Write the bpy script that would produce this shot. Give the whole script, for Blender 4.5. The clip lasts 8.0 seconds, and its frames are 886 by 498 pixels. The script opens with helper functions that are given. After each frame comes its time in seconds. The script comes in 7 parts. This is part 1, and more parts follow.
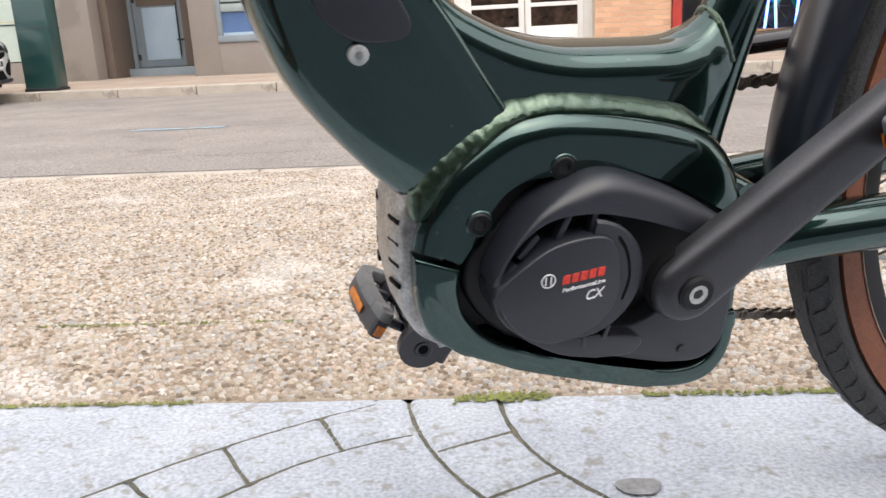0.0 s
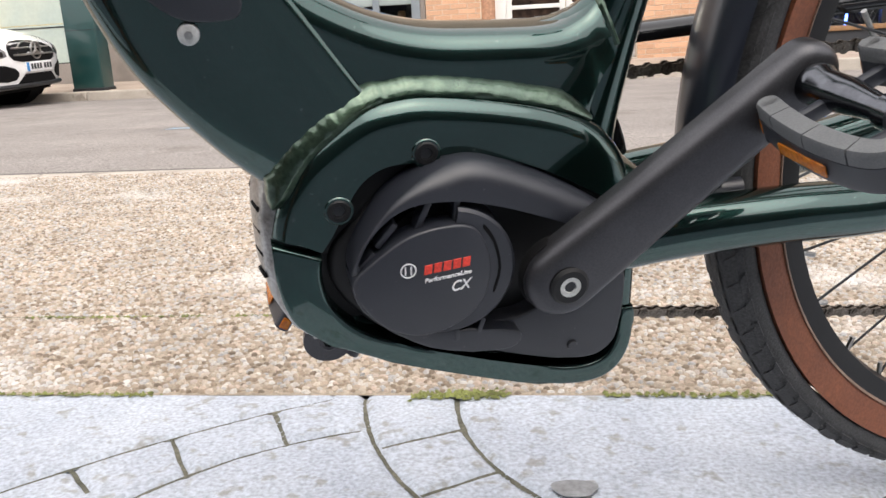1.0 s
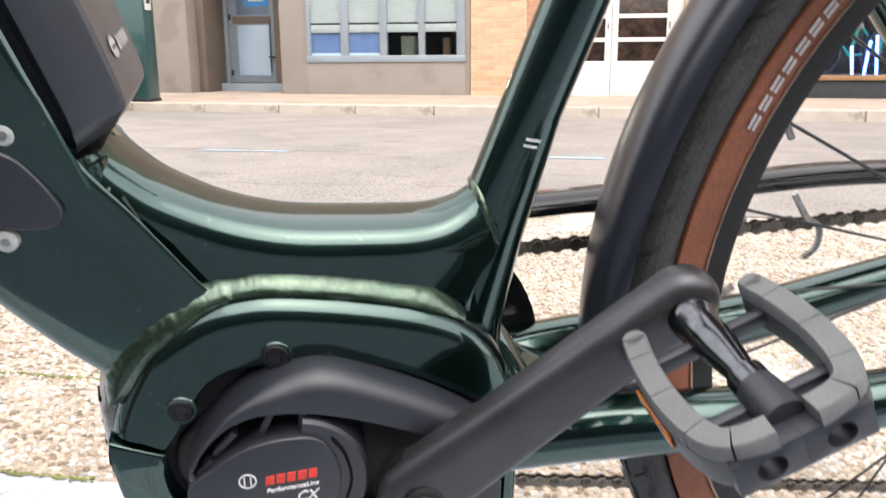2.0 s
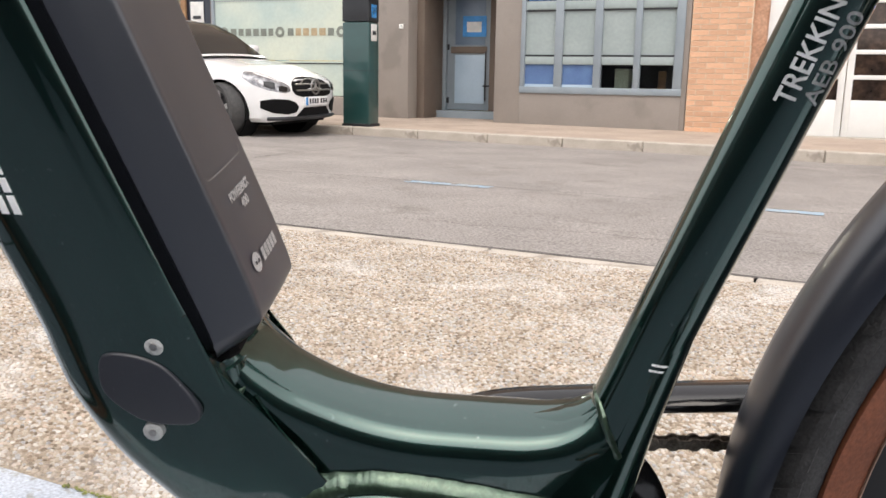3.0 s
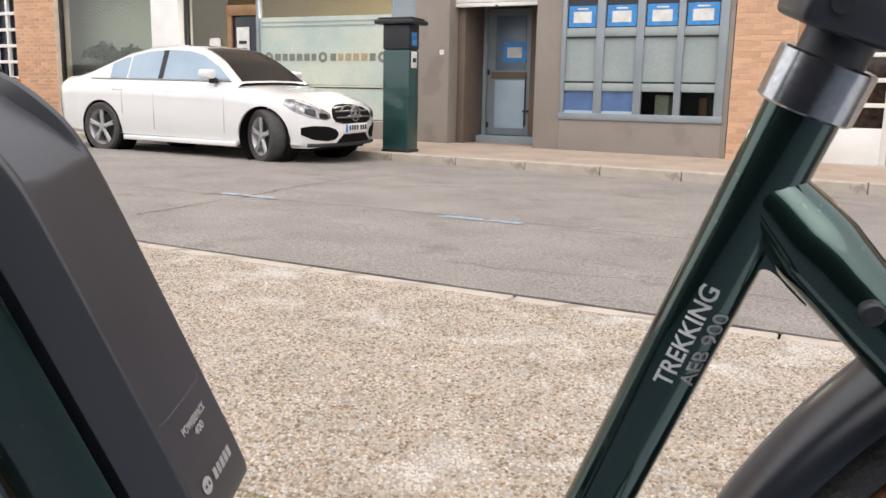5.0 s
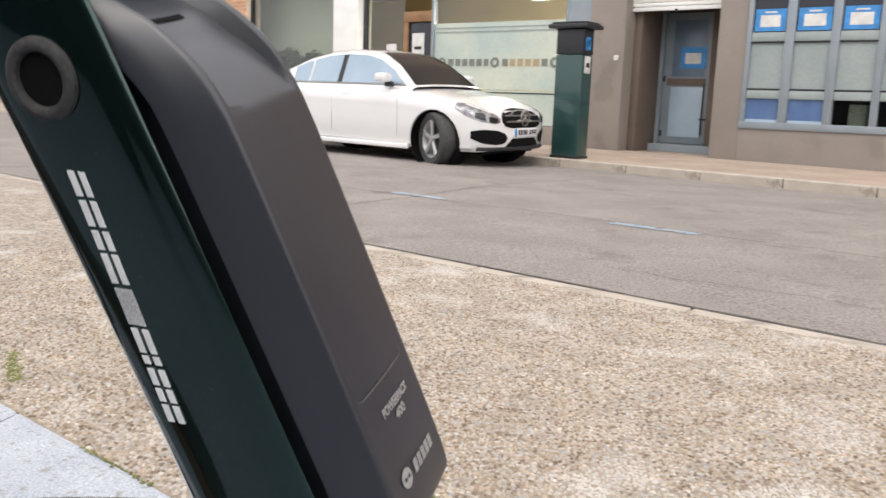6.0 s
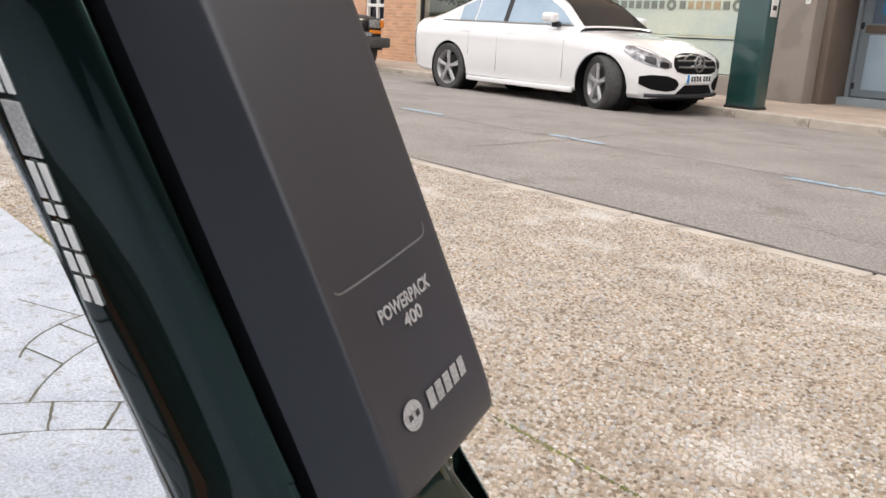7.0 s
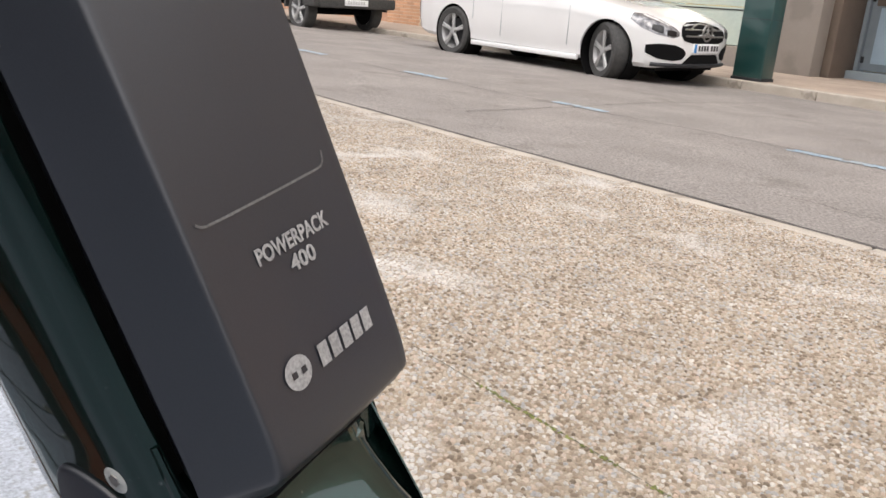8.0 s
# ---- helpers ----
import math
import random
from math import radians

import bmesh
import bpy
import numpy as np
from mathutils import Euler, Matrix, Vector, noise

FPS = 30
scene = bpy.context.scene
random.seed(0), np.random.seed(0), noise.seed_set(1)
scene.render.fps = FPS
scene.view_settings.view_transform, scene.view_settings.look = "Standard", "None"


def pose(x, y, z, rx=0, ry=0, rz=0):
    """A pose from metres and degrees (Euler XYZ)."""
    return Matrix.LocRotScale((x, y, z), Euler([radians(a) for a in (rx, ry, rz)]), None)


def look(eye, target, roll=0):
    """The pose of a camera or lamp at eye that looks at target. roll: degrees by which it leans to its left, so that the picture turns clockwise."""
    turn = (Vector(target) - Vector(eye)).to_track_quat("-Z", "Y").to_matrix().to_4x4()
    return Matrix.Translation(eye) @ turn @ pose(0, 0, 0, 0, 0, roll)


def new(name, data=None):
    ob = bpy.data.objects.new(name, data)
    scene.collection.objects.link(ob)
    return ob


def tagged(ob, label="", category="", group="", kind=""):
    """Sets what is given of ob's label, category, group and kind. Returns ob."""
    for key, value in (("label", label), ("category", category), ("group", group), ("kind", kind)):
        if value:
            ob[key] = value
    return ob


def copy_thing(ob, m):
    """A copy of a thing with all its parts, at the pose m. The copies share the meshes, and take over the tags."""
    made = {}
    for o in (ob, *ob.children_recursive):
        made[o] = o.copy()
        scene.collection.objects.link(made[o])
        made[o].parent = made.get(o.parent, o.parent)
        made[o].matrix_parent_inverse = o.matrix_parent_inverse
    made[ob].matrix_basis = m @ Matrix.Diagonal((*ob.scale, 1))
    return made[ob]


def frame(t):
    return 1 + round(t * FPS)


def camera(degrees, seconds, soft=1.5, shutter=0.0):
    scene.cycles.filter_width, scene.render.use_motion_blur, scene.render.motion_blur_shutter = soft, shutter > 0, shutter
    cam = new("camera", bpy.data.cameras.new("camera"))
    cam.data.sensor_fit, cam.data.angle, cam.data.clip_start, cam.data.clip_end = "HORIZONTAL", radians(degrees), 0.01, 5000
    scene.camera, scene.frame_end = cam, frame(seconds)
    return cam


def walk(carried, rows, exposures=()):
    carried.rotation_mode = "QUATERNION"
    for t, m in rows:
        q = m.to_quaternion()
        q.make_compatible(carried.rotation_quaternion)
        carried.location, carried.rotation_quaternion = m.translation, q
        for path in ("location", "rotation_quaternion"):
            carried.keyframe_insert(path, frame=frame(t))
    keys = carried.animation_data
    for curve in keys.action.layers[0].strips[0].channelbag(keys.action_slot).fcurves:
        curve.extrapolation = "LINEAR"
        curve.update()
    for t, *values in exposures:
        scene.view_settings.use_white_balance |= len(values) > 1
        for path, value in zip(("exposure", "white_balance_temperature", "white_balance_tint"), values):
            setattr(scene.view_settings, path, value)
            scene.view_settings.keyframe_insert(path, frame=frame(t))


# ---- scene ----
cam = camera(56.55, 8.0, shutter=0.2)
PATH = [
    (0, (-0.1212, -0.4676, 0.4213), (-0.2310, 1.4628, -0.0898), -3.09),
    (0.5, (-0.0508, -0.4371, 0.4085), (-0.2325, 1.4878, -0.1030), -3.56),
    (1, (-0.0196, -0.4480, 0.4055), (-0.2371, 1.4751, -0.0986), -3.30),
    (1.5, (0.0370, -0.4246, 0.4247), (-0.2107, 1.4953, -0.0779), -2.75),
    (2, (0.0724, -0.3828, 0.4923), (-0.2349, 1.5408, 0.0392), -0.36),
    (2.2, (0.0716, -0.3808, 0.5188), (-0.3540, 1.5264, 0.0924), 0.86),
    (3.3, (0.1318, -0.3384, 0.6080), (-0.6887, 1.4425, 0.2140), 0.67),
    (3.5, (0.1510, -0.3289, 0.6213), (-0.6812, 1.4473, 0.2304), 0.66),
    (4, (0.1887, -0.3172, 0.6512), (-0.6542, 1.4560, 0.2703), 0.82),
    (4.2, (0.1866, -0.3205, 0.6639), (-0.6477, 1.4577, 0.2871), 1.02),
    (5.3, (0.1631, -0.3616, 0.7303), (-0.7633, 1.3767, 0.3836), 1.47),
    (5.5, (0.1562, -0.3646, 0.7349), (-0.8573, 1.3246, 0.3895), 1.69),
    (6, (0.0986, -0.3072, 0.6778), (-1.1010, 1.2536, 0.3243), 2.00),
    (6.5, (0.0600, -0.2429, 0.6364), (-1.3520, 1.1207, 0.2532), 2.87),
    (7, (0.0498, -0.1784, 0.6171), (-1.4022, 1.1049, 0.1225), 3.38),
    (7.5, (0.0453, -0.1441, 0.6070), (-1.4077, 1.1231, 0.0749), 4.14),
    (8, (0.0434, -0.1315, 0.6002), (-1.3921, 1.1382, 0.0281), 4.73),
]
walk(cam, [(t, look(eye, target, roll)) for t, eye, target, roll in PATH], [(0, 0.58), (1.5, 0.64), (2.0, 1.06), (3.4, 0.33), (8, 0.26)])

# ---- sky and sun ----
world = bpy.data.worlds.new("world")
scene.world = world
world.use_nodes = True
wn = world.node_tree.nodes
sky = wn.new("ShaderNodeTexSky")
sky.sky_type = "NISHITA"
sky.sun_disc = False
sky.sun_elevation = radians(60)
sky.sun_rotation = radians(150)
sky.air_density, sky.dust_density, sky.ozone_density = 1.0, 8.0, 1.2
wn["Background"].inputs["Strength"].default_value = 0.15
cloud = wn.new("ShaderNodeMix")
cloud.data_type = "RGBA"
cloud.inputs["Factor"].default_value = 0.7
cloud.inputs["B"].default_value = (10.9, 10.5, 10.5, 1)
world.node_tree.links.new(sky.outputs[0], cloud.inputs["A"])
world.node_tree.links.new(cloud.outputs["Result"], wn["Background"].inputs["Color"])
sun = new("sun", bpy.data.lights.new("sun", "SUN"))
sun.data.energy, sun.data.angle, sun.data.color = 0.6, radians(60), (0.945, 0.985, 1.0)
sun.matrix_world = look((2.50, -4.33, 8.66), (0, 0, 0))


# ---- materials ----
def surface(name, a, b=None, rough=0.6, metal=0.0, big=3.0, fine=120.0, bump=0.15, grain=0.25, coat=0.0, dist=0.002, spec=0.5, stain=None):
    """A procedural surface: two colours mixed at a large scale, grain and relief at a fine one."""
    m = bpy.data.materials.new(name)
    m.use_nodes = True
    nt = m.node_tree
    bs = nt.nodes["Principled BSDF"]
    b = b or tuple(c * 0.82 for c in a)
    co = nt.nodes.new("ShaderNodeTexCoord")
    n1 = nt.nodes.new("ShaderNodeTexNoise")
    n1.inputs["Scale"].default_value, n1.inputs["Detail"].default_value = big, 6
    n2 = nt.nodes.new("ShaderNodeTexNoise")
    n2.inputs["Scale"].default_value, n2.inputs["Detail"].default_value = fine, 3
    nt.links.new(co.outputs["Object"], n1.inputs["Vector"])
    nt.links.new(co.outputs["Object"], n2.inputs["Vector"])
    ramp = nt.nodes.new("ShaderNodeValToRGB")
    ramp.color_ramp.elements[0].position, ramp.color_ramp.elements[1].position = 0.35, 0.65
    ramp.color_ramp.elements[0].color, ramp.color_ramp.elements[1].color = (*b, 1), (*a, 1)
    nt.links.new(n1.outputs["Fac"], ramp.inputs["Fac"])
    sp = nt.nodes.new("ShaderNodeMapRange")
    sp.inputs["From Min"].default_value, sp.inputs["From Max"].default_value = 0.3, 0.7
    sp.inputs["To Min"].default_value, sp.inputs["To Max"].default_value = 1 - grain, 1 + grain
    nt.links.new(n2.outputs["Fac"], sp.inputs["Value"])
    mul = nt.nodes.new("ShaderNodeVectorMath")
    mul.operation = "SCALE"
    nt.links.new(ramp.outputs["Color"], mul.inputs[0])
    nt.links.new(sp.outputs["Result"], mul.inputs["Scale"])
    colour = mul.outputs["Vector"]
    if stain:
        tint, scale, start, amount = stain
        n3 = nt.nodes.new("ShaderNodeTexNoise")
        n3.inputs["Scale"].default_value, n3.inputs["Detail"].default_value = scale, 4
        nt.links.new(co.outputs["Object"], n3.inputs["Vector"])
        sm = nt.nodes.new("ShaderNodeMapRange")
        sm.inputs["From Min"].default_value, sm.inputs["From Max"].default_value = start, start + 0.09
        sm.inputs["To Min"].default_value, sm.inputs["To Max"].default_value = 0.0, amount
        nt.links.new(n3.outputs["Fac"], sm.inputs["Value"])
        mx = nt.nodes.new("ShaderNodeMix")
        mx.data_type = "RGBA"
        mx.inputs["B"].default_value = (*tint, 1)
        nt.links.new(sm.outputs["Result"], mx.inputs["Factor"])
        nt.links.new(colour, mx.inputs["A"])
        colour = mx.outputs["Result"]
    nt.links.new(colour, bs.inputs["Base Color"])
    rr = nt.nodes.new("ShaderNodeMapRange")
    rr.inputs["To Min"].default_value, rr.inputs["To Max"].default_value = max(0.02, rough - 0.06), min(1, rough + 0.06)
    nt.links.new(n1.outputs["Fac"], rr.inputs["Value"])
    nt.links.new(rr.outputs["Result"], bs.inputs["Roughness"])
    bs.inputs["Metallic"].default_value = metal
    bs.inputs["Coat Weight"].default_value = coat
    bs.inputs["Coat Roughness"].default_value = 0.04
    bs.inputs["Coat IOR"].default_value = 1.65
    bs.inputs["Specular IOR Level"].default_value = spec
    if bump:
        bp = nt.nodes.new("ShaderNodeBump")
        bp.inputs["Strength"].default_value, bp.inputs["Distance"].default_value = bump, dist
        nt.links.new(n2.outputs["Fac"], bp.inputs["Height"])
        nt.links.new(bp.outputs["Normal"], bs.inputs["Normal"])
    return m


def glass(name, tint=(0.9, 0.95, 0.95), rough=0.0):
    m = bpy.data.materials.new(name)
    m.use_nodes = True
    bs = m.node_tree.nodes["Principled BSDF"]
    bs.inputs["Base Color"].default_value = (*tint, 1)
    bs.inputs["Transmission Weight"].default_value = 1
    bs.inputs["Roughness"].default_value = rough
    bs.inputs["IOR"].default_value = 1.45
    return m


def lamp_surface(name, colour, strength):
    m = bpy.data.materials.new(name)
    m.use_nodes = True
    bs = m.node_tree.nodes["Principled BSDF"]
    bs.inputs["Emission Color"].default_value = (*colour, 1)
    bs.inputs["Emission Strength"].default_value = strength
    return m


def pebble_surface(name, island):
    """Exposed aggregate: each pebble its own stone colour, bleached in large patches."""
    m = bpy.data.materials.new(name)
    m.use_nodes = True
    nt = m.node_tree
    bs = nt.nodes["Principled BSDF"]
    co = nt.nodes.new("ShaderNodeTexCoord")
    ramp = nt.nodes.new("ShaderNodeValToRGB")
    ramp.color_ramp.interpolation = "LINEAR"
    els = ramp.color_ramp.elements
    els[0].position, els[0].color = 0.0, (0.18, 0.138, 0.10, 1)
    els[1].position, els[1].color = 1.0, (0.70, 0.66, 0.60, 1)
    for p, c in ((0.14, (0.30, 0.232, 0.165)), (0.32, (0.425, 0.345, 0.262)), (0.5, (0.53, 0.46, 0.37)), (0.6, (0.56, 0.44, 0.35)), (0.68, (0.47, 0.435, 0.39)), (0.8, (0.62, 0.57, 0.50)), (0.9, (0.36, 0.355, 0.35))):
        e = els.new(p)
        e.color = (*c, 1)
    big = nt.nodes.new("ShaderNodeTexNoise")
    big.inputs["Scale"].default_value, big.inputs["Detail"].default_value = 3.2, 9
    big.inputs["Distortion"].default_value = 0.6
    nt.links.new(co.outputs["Object"], big.inputs["Vector"])
    fine = nt.nodes.new("ShaderNodeTexNoise")
    fine.inputs["Scale"].default_value, fine.inputs["Detail"].default_value = 260, 3
    nt.links.new(co.outputs["Object"], fine.inputs["Vector"])
    if island:
        g = nt.nodes.new("ShaderNodeNewGeometry")
        nt.links.new(g.outputs["Random Per Island"], ramp.inputs["Fac"])
        height = fine.outputs["Fac"]
        dist = 0.001
    else:
        v = nt.nodes.new("ShaderNodeTexVoronoi")
        v.inputs["Scale"].default_value = 105
        nt.links.new(co.outputs["Object"], v.inputs["Vector"])
        sep = nt.nodes.new("ShaderNodeSeparateColor")
        nt.links.new(v.outputs["Color"], sep.inputs["Color"])
        nt.links.new(sep.outputs[0], ramp.inputs["Fac"])
        inv = nt.nodes.new("ShaderNodeMath")
        inv.operation = "MULTIPLY"
        inv.inputs[1].default_value = -1.0
        nt.links.new(v.outputs["Distance"], inv.inputs[0])
        height = inv.outputs[0]
        dist = 0.006
    wash = nt.nodes.new("ShaderNodeMapRange")
    wash.inputs["From Min"].default_value, wash.inputs["From Max"].default_value = 0.55, 0.72
    wash.inputs["To Min"].default_value, wash.inputs["To Max"].default_value = 0.0, 0.75 if island else 0.4
    nt.links.new(big.outputs["Fac"], wash.inputs["Value"])
    mix = nt.nodes.new("ShaderNodeMix")
    mix.data_type = "RGBA"
    mix.inputs["B"].default_value = (0.76, 0.745, 0.72, 1)
    nt.links.new(wash.outputs["Result"], mix.inputs["Factor"])
    nt.links.new(ramp.outputs["Color"], mix.inputs["A"])
    worn = nt.nodes.new("ShaderNodeTexNoise")
    worn.inputs["Scale"].default_value, worn.inputs["Detail"].default_value = 6.5, 5
    nt.links.new(co.outputs["Object"], worn.inputs["Vector"])
    grime = nt.nodes.new("ShaderNodeMapRange")
    grime.inputs["From Min"].default_value, grime.inputs["From Max"].default_value = 0.34, 0.60
    grime.inputs["To Min"].default_value, grime.inputs["To Max"].default_value = 0.90, 1.08
    nt.links.new(worn.outputs["Fac"], grime.inputs["Value"])
    both = nt.nodes.new("ShaderNodeMath")
    both.operation = "MULTIPLY"
    nt.links.new(grime.outputs["Result"], both.inputs[1])
    sc = nt.nodes.new("ShaderNodeMapRange")
    sc.inputs["From Min"].default_value, sc.inputs["From Max"].default_value = 0.25, 0.75
    sc.inputs["To Min"].default_value, sc.inputs["To Max"].default_value = (0.70, 1.02) if island else (0.60, 0.95)
    nt.links.new(fine.outputs["Fac"], sc.inputs["Value"])
    mul = nt.nodes.new("ShaderNodeVectorMath")
    mul.operation = "SCALE"
    nt.links.new(mix.outputs["Result"], mul.inputs[0])
    nt.links.new(sc.outputs["Result"], both.inputs[0])
    nt.links.new(both.outputs[0], mul.inputs["Scale"])
    nt.links.new(mul.outputs["Vector"], bs.inputs["Base Color"])
    bs.inputs["Roughness"].default_value = 0.75
    bp = nt.nodes.new("ShaderNodeBump")
    bp.inputs["Strength"].default_value, bp.inputs["Distance"].default_value = 0.8, dist
    nt.links.new(height, bp.inputs["Height"])
    nt.links.new(bp.outputs["Normal"], bs.inputs["Normal"])
    return m


def brick_surface(name):
    m = surface(name, (0.63, 0.39, 0.25), (0.53, 0.31, 0.19), rough=0.85, big=9, fine=150, bump=0.3, grain=0.2)
    nt = m.node_tree
    info = nt.nodes.new("ShaderNodeObjectInfo")
    hue = nt.nodes.new("ShaderNodeMapRange")
    hue.inputs["To Min"].default_value, hue.inputs["To Max"].default_value = 0.86, 1.14
    nt.links.new(info.outputs["Random"], hue.inputs["Value"])
    bs = nt.nodes["Principled BSDF"]
    was = bs.inputs["Base Color"].links[0].from_socket
    mul = nt.nodes.new("ShaderNodeVectorMath")
    mul.operation = "SCALE"
    nt.links.new(was, mul.inputs[0])
    nt.links.new(hue.outputs["Result"], mul.inputs["Scale"])
    nt.links.new(mul.outputs["Vector"], bs.inputs["Base Color"])
    return m


PAINT = surface("green_paint", (0.018, 0.055, 0.046), (0.015, 0.047, 0.039), rough=0.20, metal=0.92, big=14, fine=1400, bump=0.0, grain=0.08, coat=1.0, dist=0.0004, stain=((0.30, 0.33, 0.31), 330, 0.69, 0.7))
PAINT.node_tree.nodes["Principled BSDF"].inputs["Coat IOR"].default_value = 1.65
PAINT.node_tree.nodes["Principled BSDF"].inputs["Specular Tint"].default_value = (0.22, 0.36, 0.34, 1)
# frame green made paler: the sky highlight on the welds is in the colour
WELD_SHEEN = surface("green_weld_sheen", (0.080, 0.125, 0.083), (0.045, 0.080, 0.054), rough=0.30, metal=0.9, big=45, fine=420, bump=0.12, grain=0.2, coat=0.6, dist=0.002)
BLACK = surface("black_plastic", (0.020, 0.022, 0.030), (0.016, 0.018, 0.025), rough=0.42, big=30, fine=1500, bump=0.10, grain=0.15, dist=0.0005, spec=0.7, stain=((0.20, 0.20, 0.20), 420, 0.70, 0.6))
BATTERY = surface("battery_shell", (0.025, 0.028, 0.037), (0.021, 0.024, 0.032), rough=0.36, big=8, fine=1800, bump=0.05, grain=0.10, dist=0.0004, spec=1.0)
HOUSING = surface("lock_housing_plastic", (0.007, 0.007, 0.008), rough=0.55, big=12, fine=1200, bump=0.06, grain=0.15, dist=0.0004, spec=0.4)
ANODISED = surface("black_aluminium", (0.074, 0.074, 0.080), (0.062, 0.062, 0.068), rough=0.36, metal=0.7, big=25, fine=900, bump=0.05, grain=0.12, dist=0.0005)
RUBBER = surface("black_rubber", (0.040, 0.040, 0.040), (0.058, 0.057, 0.055), rough=0.7, big=22, fine=300, bump=0.3, grain=0.3)
TYRE = surface("tyre_rubber", (0.046, 0.046, 0.047), (0.034, 0.034, 0.035), rough=0.75, big=40, fine=500, bump=0.4, grain=0.35)
WASHER = surface("pale_steel", (0.52, 0.53, 0.52), (0.44, 0.45, 0.44), rough=0.45, metal=0.2, big=80, fine=500, bump=0.1, grain=0.15)
# near-black for black parts, and painted shade in holes, slots and gaps
MATTE = surface("black_and_cavity_shade", (0.004, 0.004, 0.0045), rough=0.9, bump=0.1, spec=0.2)
FENDER = surface("black_fender", (0.012, 0.015, 0.023), (0.015, 0.018, 0.028), rough=0.30, big=6, fine=700, bump=0.04, grain=0.1, dist=0.0005, spec=0.9)
GLOSS = surface("gloss_black", (0.010, 0.010, 0.011), rough=0.12, big=10, fine=500, bump=0.01, grain=0.1)
TANLINE = surface("pale_sidewall_line", (0.30, 0.20, 0.15), (0.22, 0.14, 0.10), rough=0.5, big=30, fine=420, bump=0.1, grain=0.2)
TAN = surface("tan_sidewall", (0.215, 0.072, 0.034), (0.165, 0.054, 0.026), rough=0.7, big=30, fine=420, bump=0.2, grain=0.2)
GREYRUB = surface("grey_tread", (0.145, 0.15, 0.152), (0.115, 0.12, 0.123), rough=0.6, big=40, fine=900, bump=0.12, grain=0.10)
CHROME = surface("polished_steel", (0.52, 0.53, 0.55), (0.40, 0.41, 0.43), rough=0.16, metal=1.0, big=40, fine=300, bump=0.06, grain=0.1, dist=0.0008)
DARKSTEEL = surface("dark_polished_steel", (0.16, 0.165, 0.18), (0.11, 0.115, 0.125), rough=0.18, metal=1.0, big=40, fine=300, bump=0.06, grain=0.1, dist=0.0008)
STEEL = surface("dull_steel", (0.42, 0.42, 0.41), (0.28, 0.27, 0.25), rough=0.38, metal=0.9, big=70, fine=400, bump=0.15, grain=0.25)
CHAINM = surface("oiled_chain", (0.22, 0.19, 0.16), (0.10, 0.085, 0.07), rough=0.38, metal=0.8, big=120, fine=500, bump=0.2, grain=0.3)
ORANGE = surface("orange_reflector", (0.62, 0.20, 0.012), (0.45, 0.12, 0.008), rough=0.15, big=200, fine=700, bump=0.3, grain=0.2)
WHITEINK = surface("white_print", (0.88, 0.89, 0.90), rough=0.5, big=60, fine=900, bump=0, grain=0.06)
GREYINK = surface("grey_print", (0.55, 0.56, 0.57), rough=0.5, big=60, fine=900, bump=0)
PALEINK = surface("pale_print", (0.40, 0.395, 0.39), rough=0.5, big=60, fine=900, bump=0)
DULLINK = surface("dull_print", (0.17, 0.168, 0.165), rough=0.5, big=60, fine=900, bump=0)
REDINK = surface("red_print", (0.72, 0.055, 0.034), rough=0.5, big=60, fine=900, bump=0)
GREENINK = surface("green_print", (0.03, 0.28, 0.15), rough=0.5, big=60, fine=900, bump=0)

CONCRETE = surface("stamped_concrete", (0.47, 0.505, 0.555), (0.40, 0.435, 0.49), rough=0.62, big=9, fine=210, bump=0.6, grain=0.26, dist=0.004, stain=((0.25, 0.235, 0.20), 46, 0.585, 0.7))
JOINT = surface("joint_dirt", (0.15, 0.14, 0.105), (0.085, 0.085, 0.06), rough=0.95, big=25, fine=200, bump=0.6, grain=0.3, dist=0.003)
STAIN = surface("drip_stain", (0.20, 0.20, 0.20), (0.30, 0.31, 0.32), rough=0.7, big=20, fine=160, bump=0.2)
PEBBLE = pebble_surface("pebble_stone", True)
AGGREGATE = pebble_surface("exposed_aggregate", False)
MORTAR = surface("aggregate_mortar", (0.36, 0.30, 0.23), (0.29, 0.24, 0.18), rough=0.95, big=2.5, fine=180, bump=0.6, grain=0.25)
ASPHALT = surface("worn_asphalt", (0.285, 0.258, 0.238), (0.228, 0.207, 0.191), rough=0.9, big=1.6, fine=85, bump=0.8, grain=0.42, dist=0.008, stain=((0.15, 0.135, 0.12), 2.4, 0.60, 0.45))
TAR = surface("crack_tar", (0.09, 0.08, 0.075), rough=0.9, bump=0.3)
BLUELINE = surface("worn_blue_line", (0.26, 0.38, 0.49), (0.34, 0.37, 0.38), rough=0.8, big=14, fine=160, bump=0.3, grain=0.3)
KERB = surface("kerb_concrete", (0.48, 0.43, 0.37), (0.39, 0.345, 0.29), rough=0.85, big=4, fine=130, bump=0.4, grain=0.18, stain=((0.20, 0.17, 0.14), 6, 0.60, 0.6))
PAVING = surface("pink_paving", (0.43, 0.345, 0.275), (0.36, 0.285, 0.23), rough=0.85, big=1.6, fine=60, bump=0.3, grain=0.18, stain=((0.24, 0.20, 0.165), 3, 0.58, 0.5))
MOSS = surface("moss", (0.23, 0.25, 0.075), (0.13, 0.14, 0.045), rough=0.95, big=30, fine=300, bump=0.6, grain=0.35)
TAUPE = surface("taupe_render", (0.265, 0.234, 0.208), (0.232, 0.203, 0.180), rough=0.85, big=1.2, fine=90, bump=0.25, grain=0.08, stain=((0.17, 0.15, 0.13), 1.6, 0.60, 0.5))
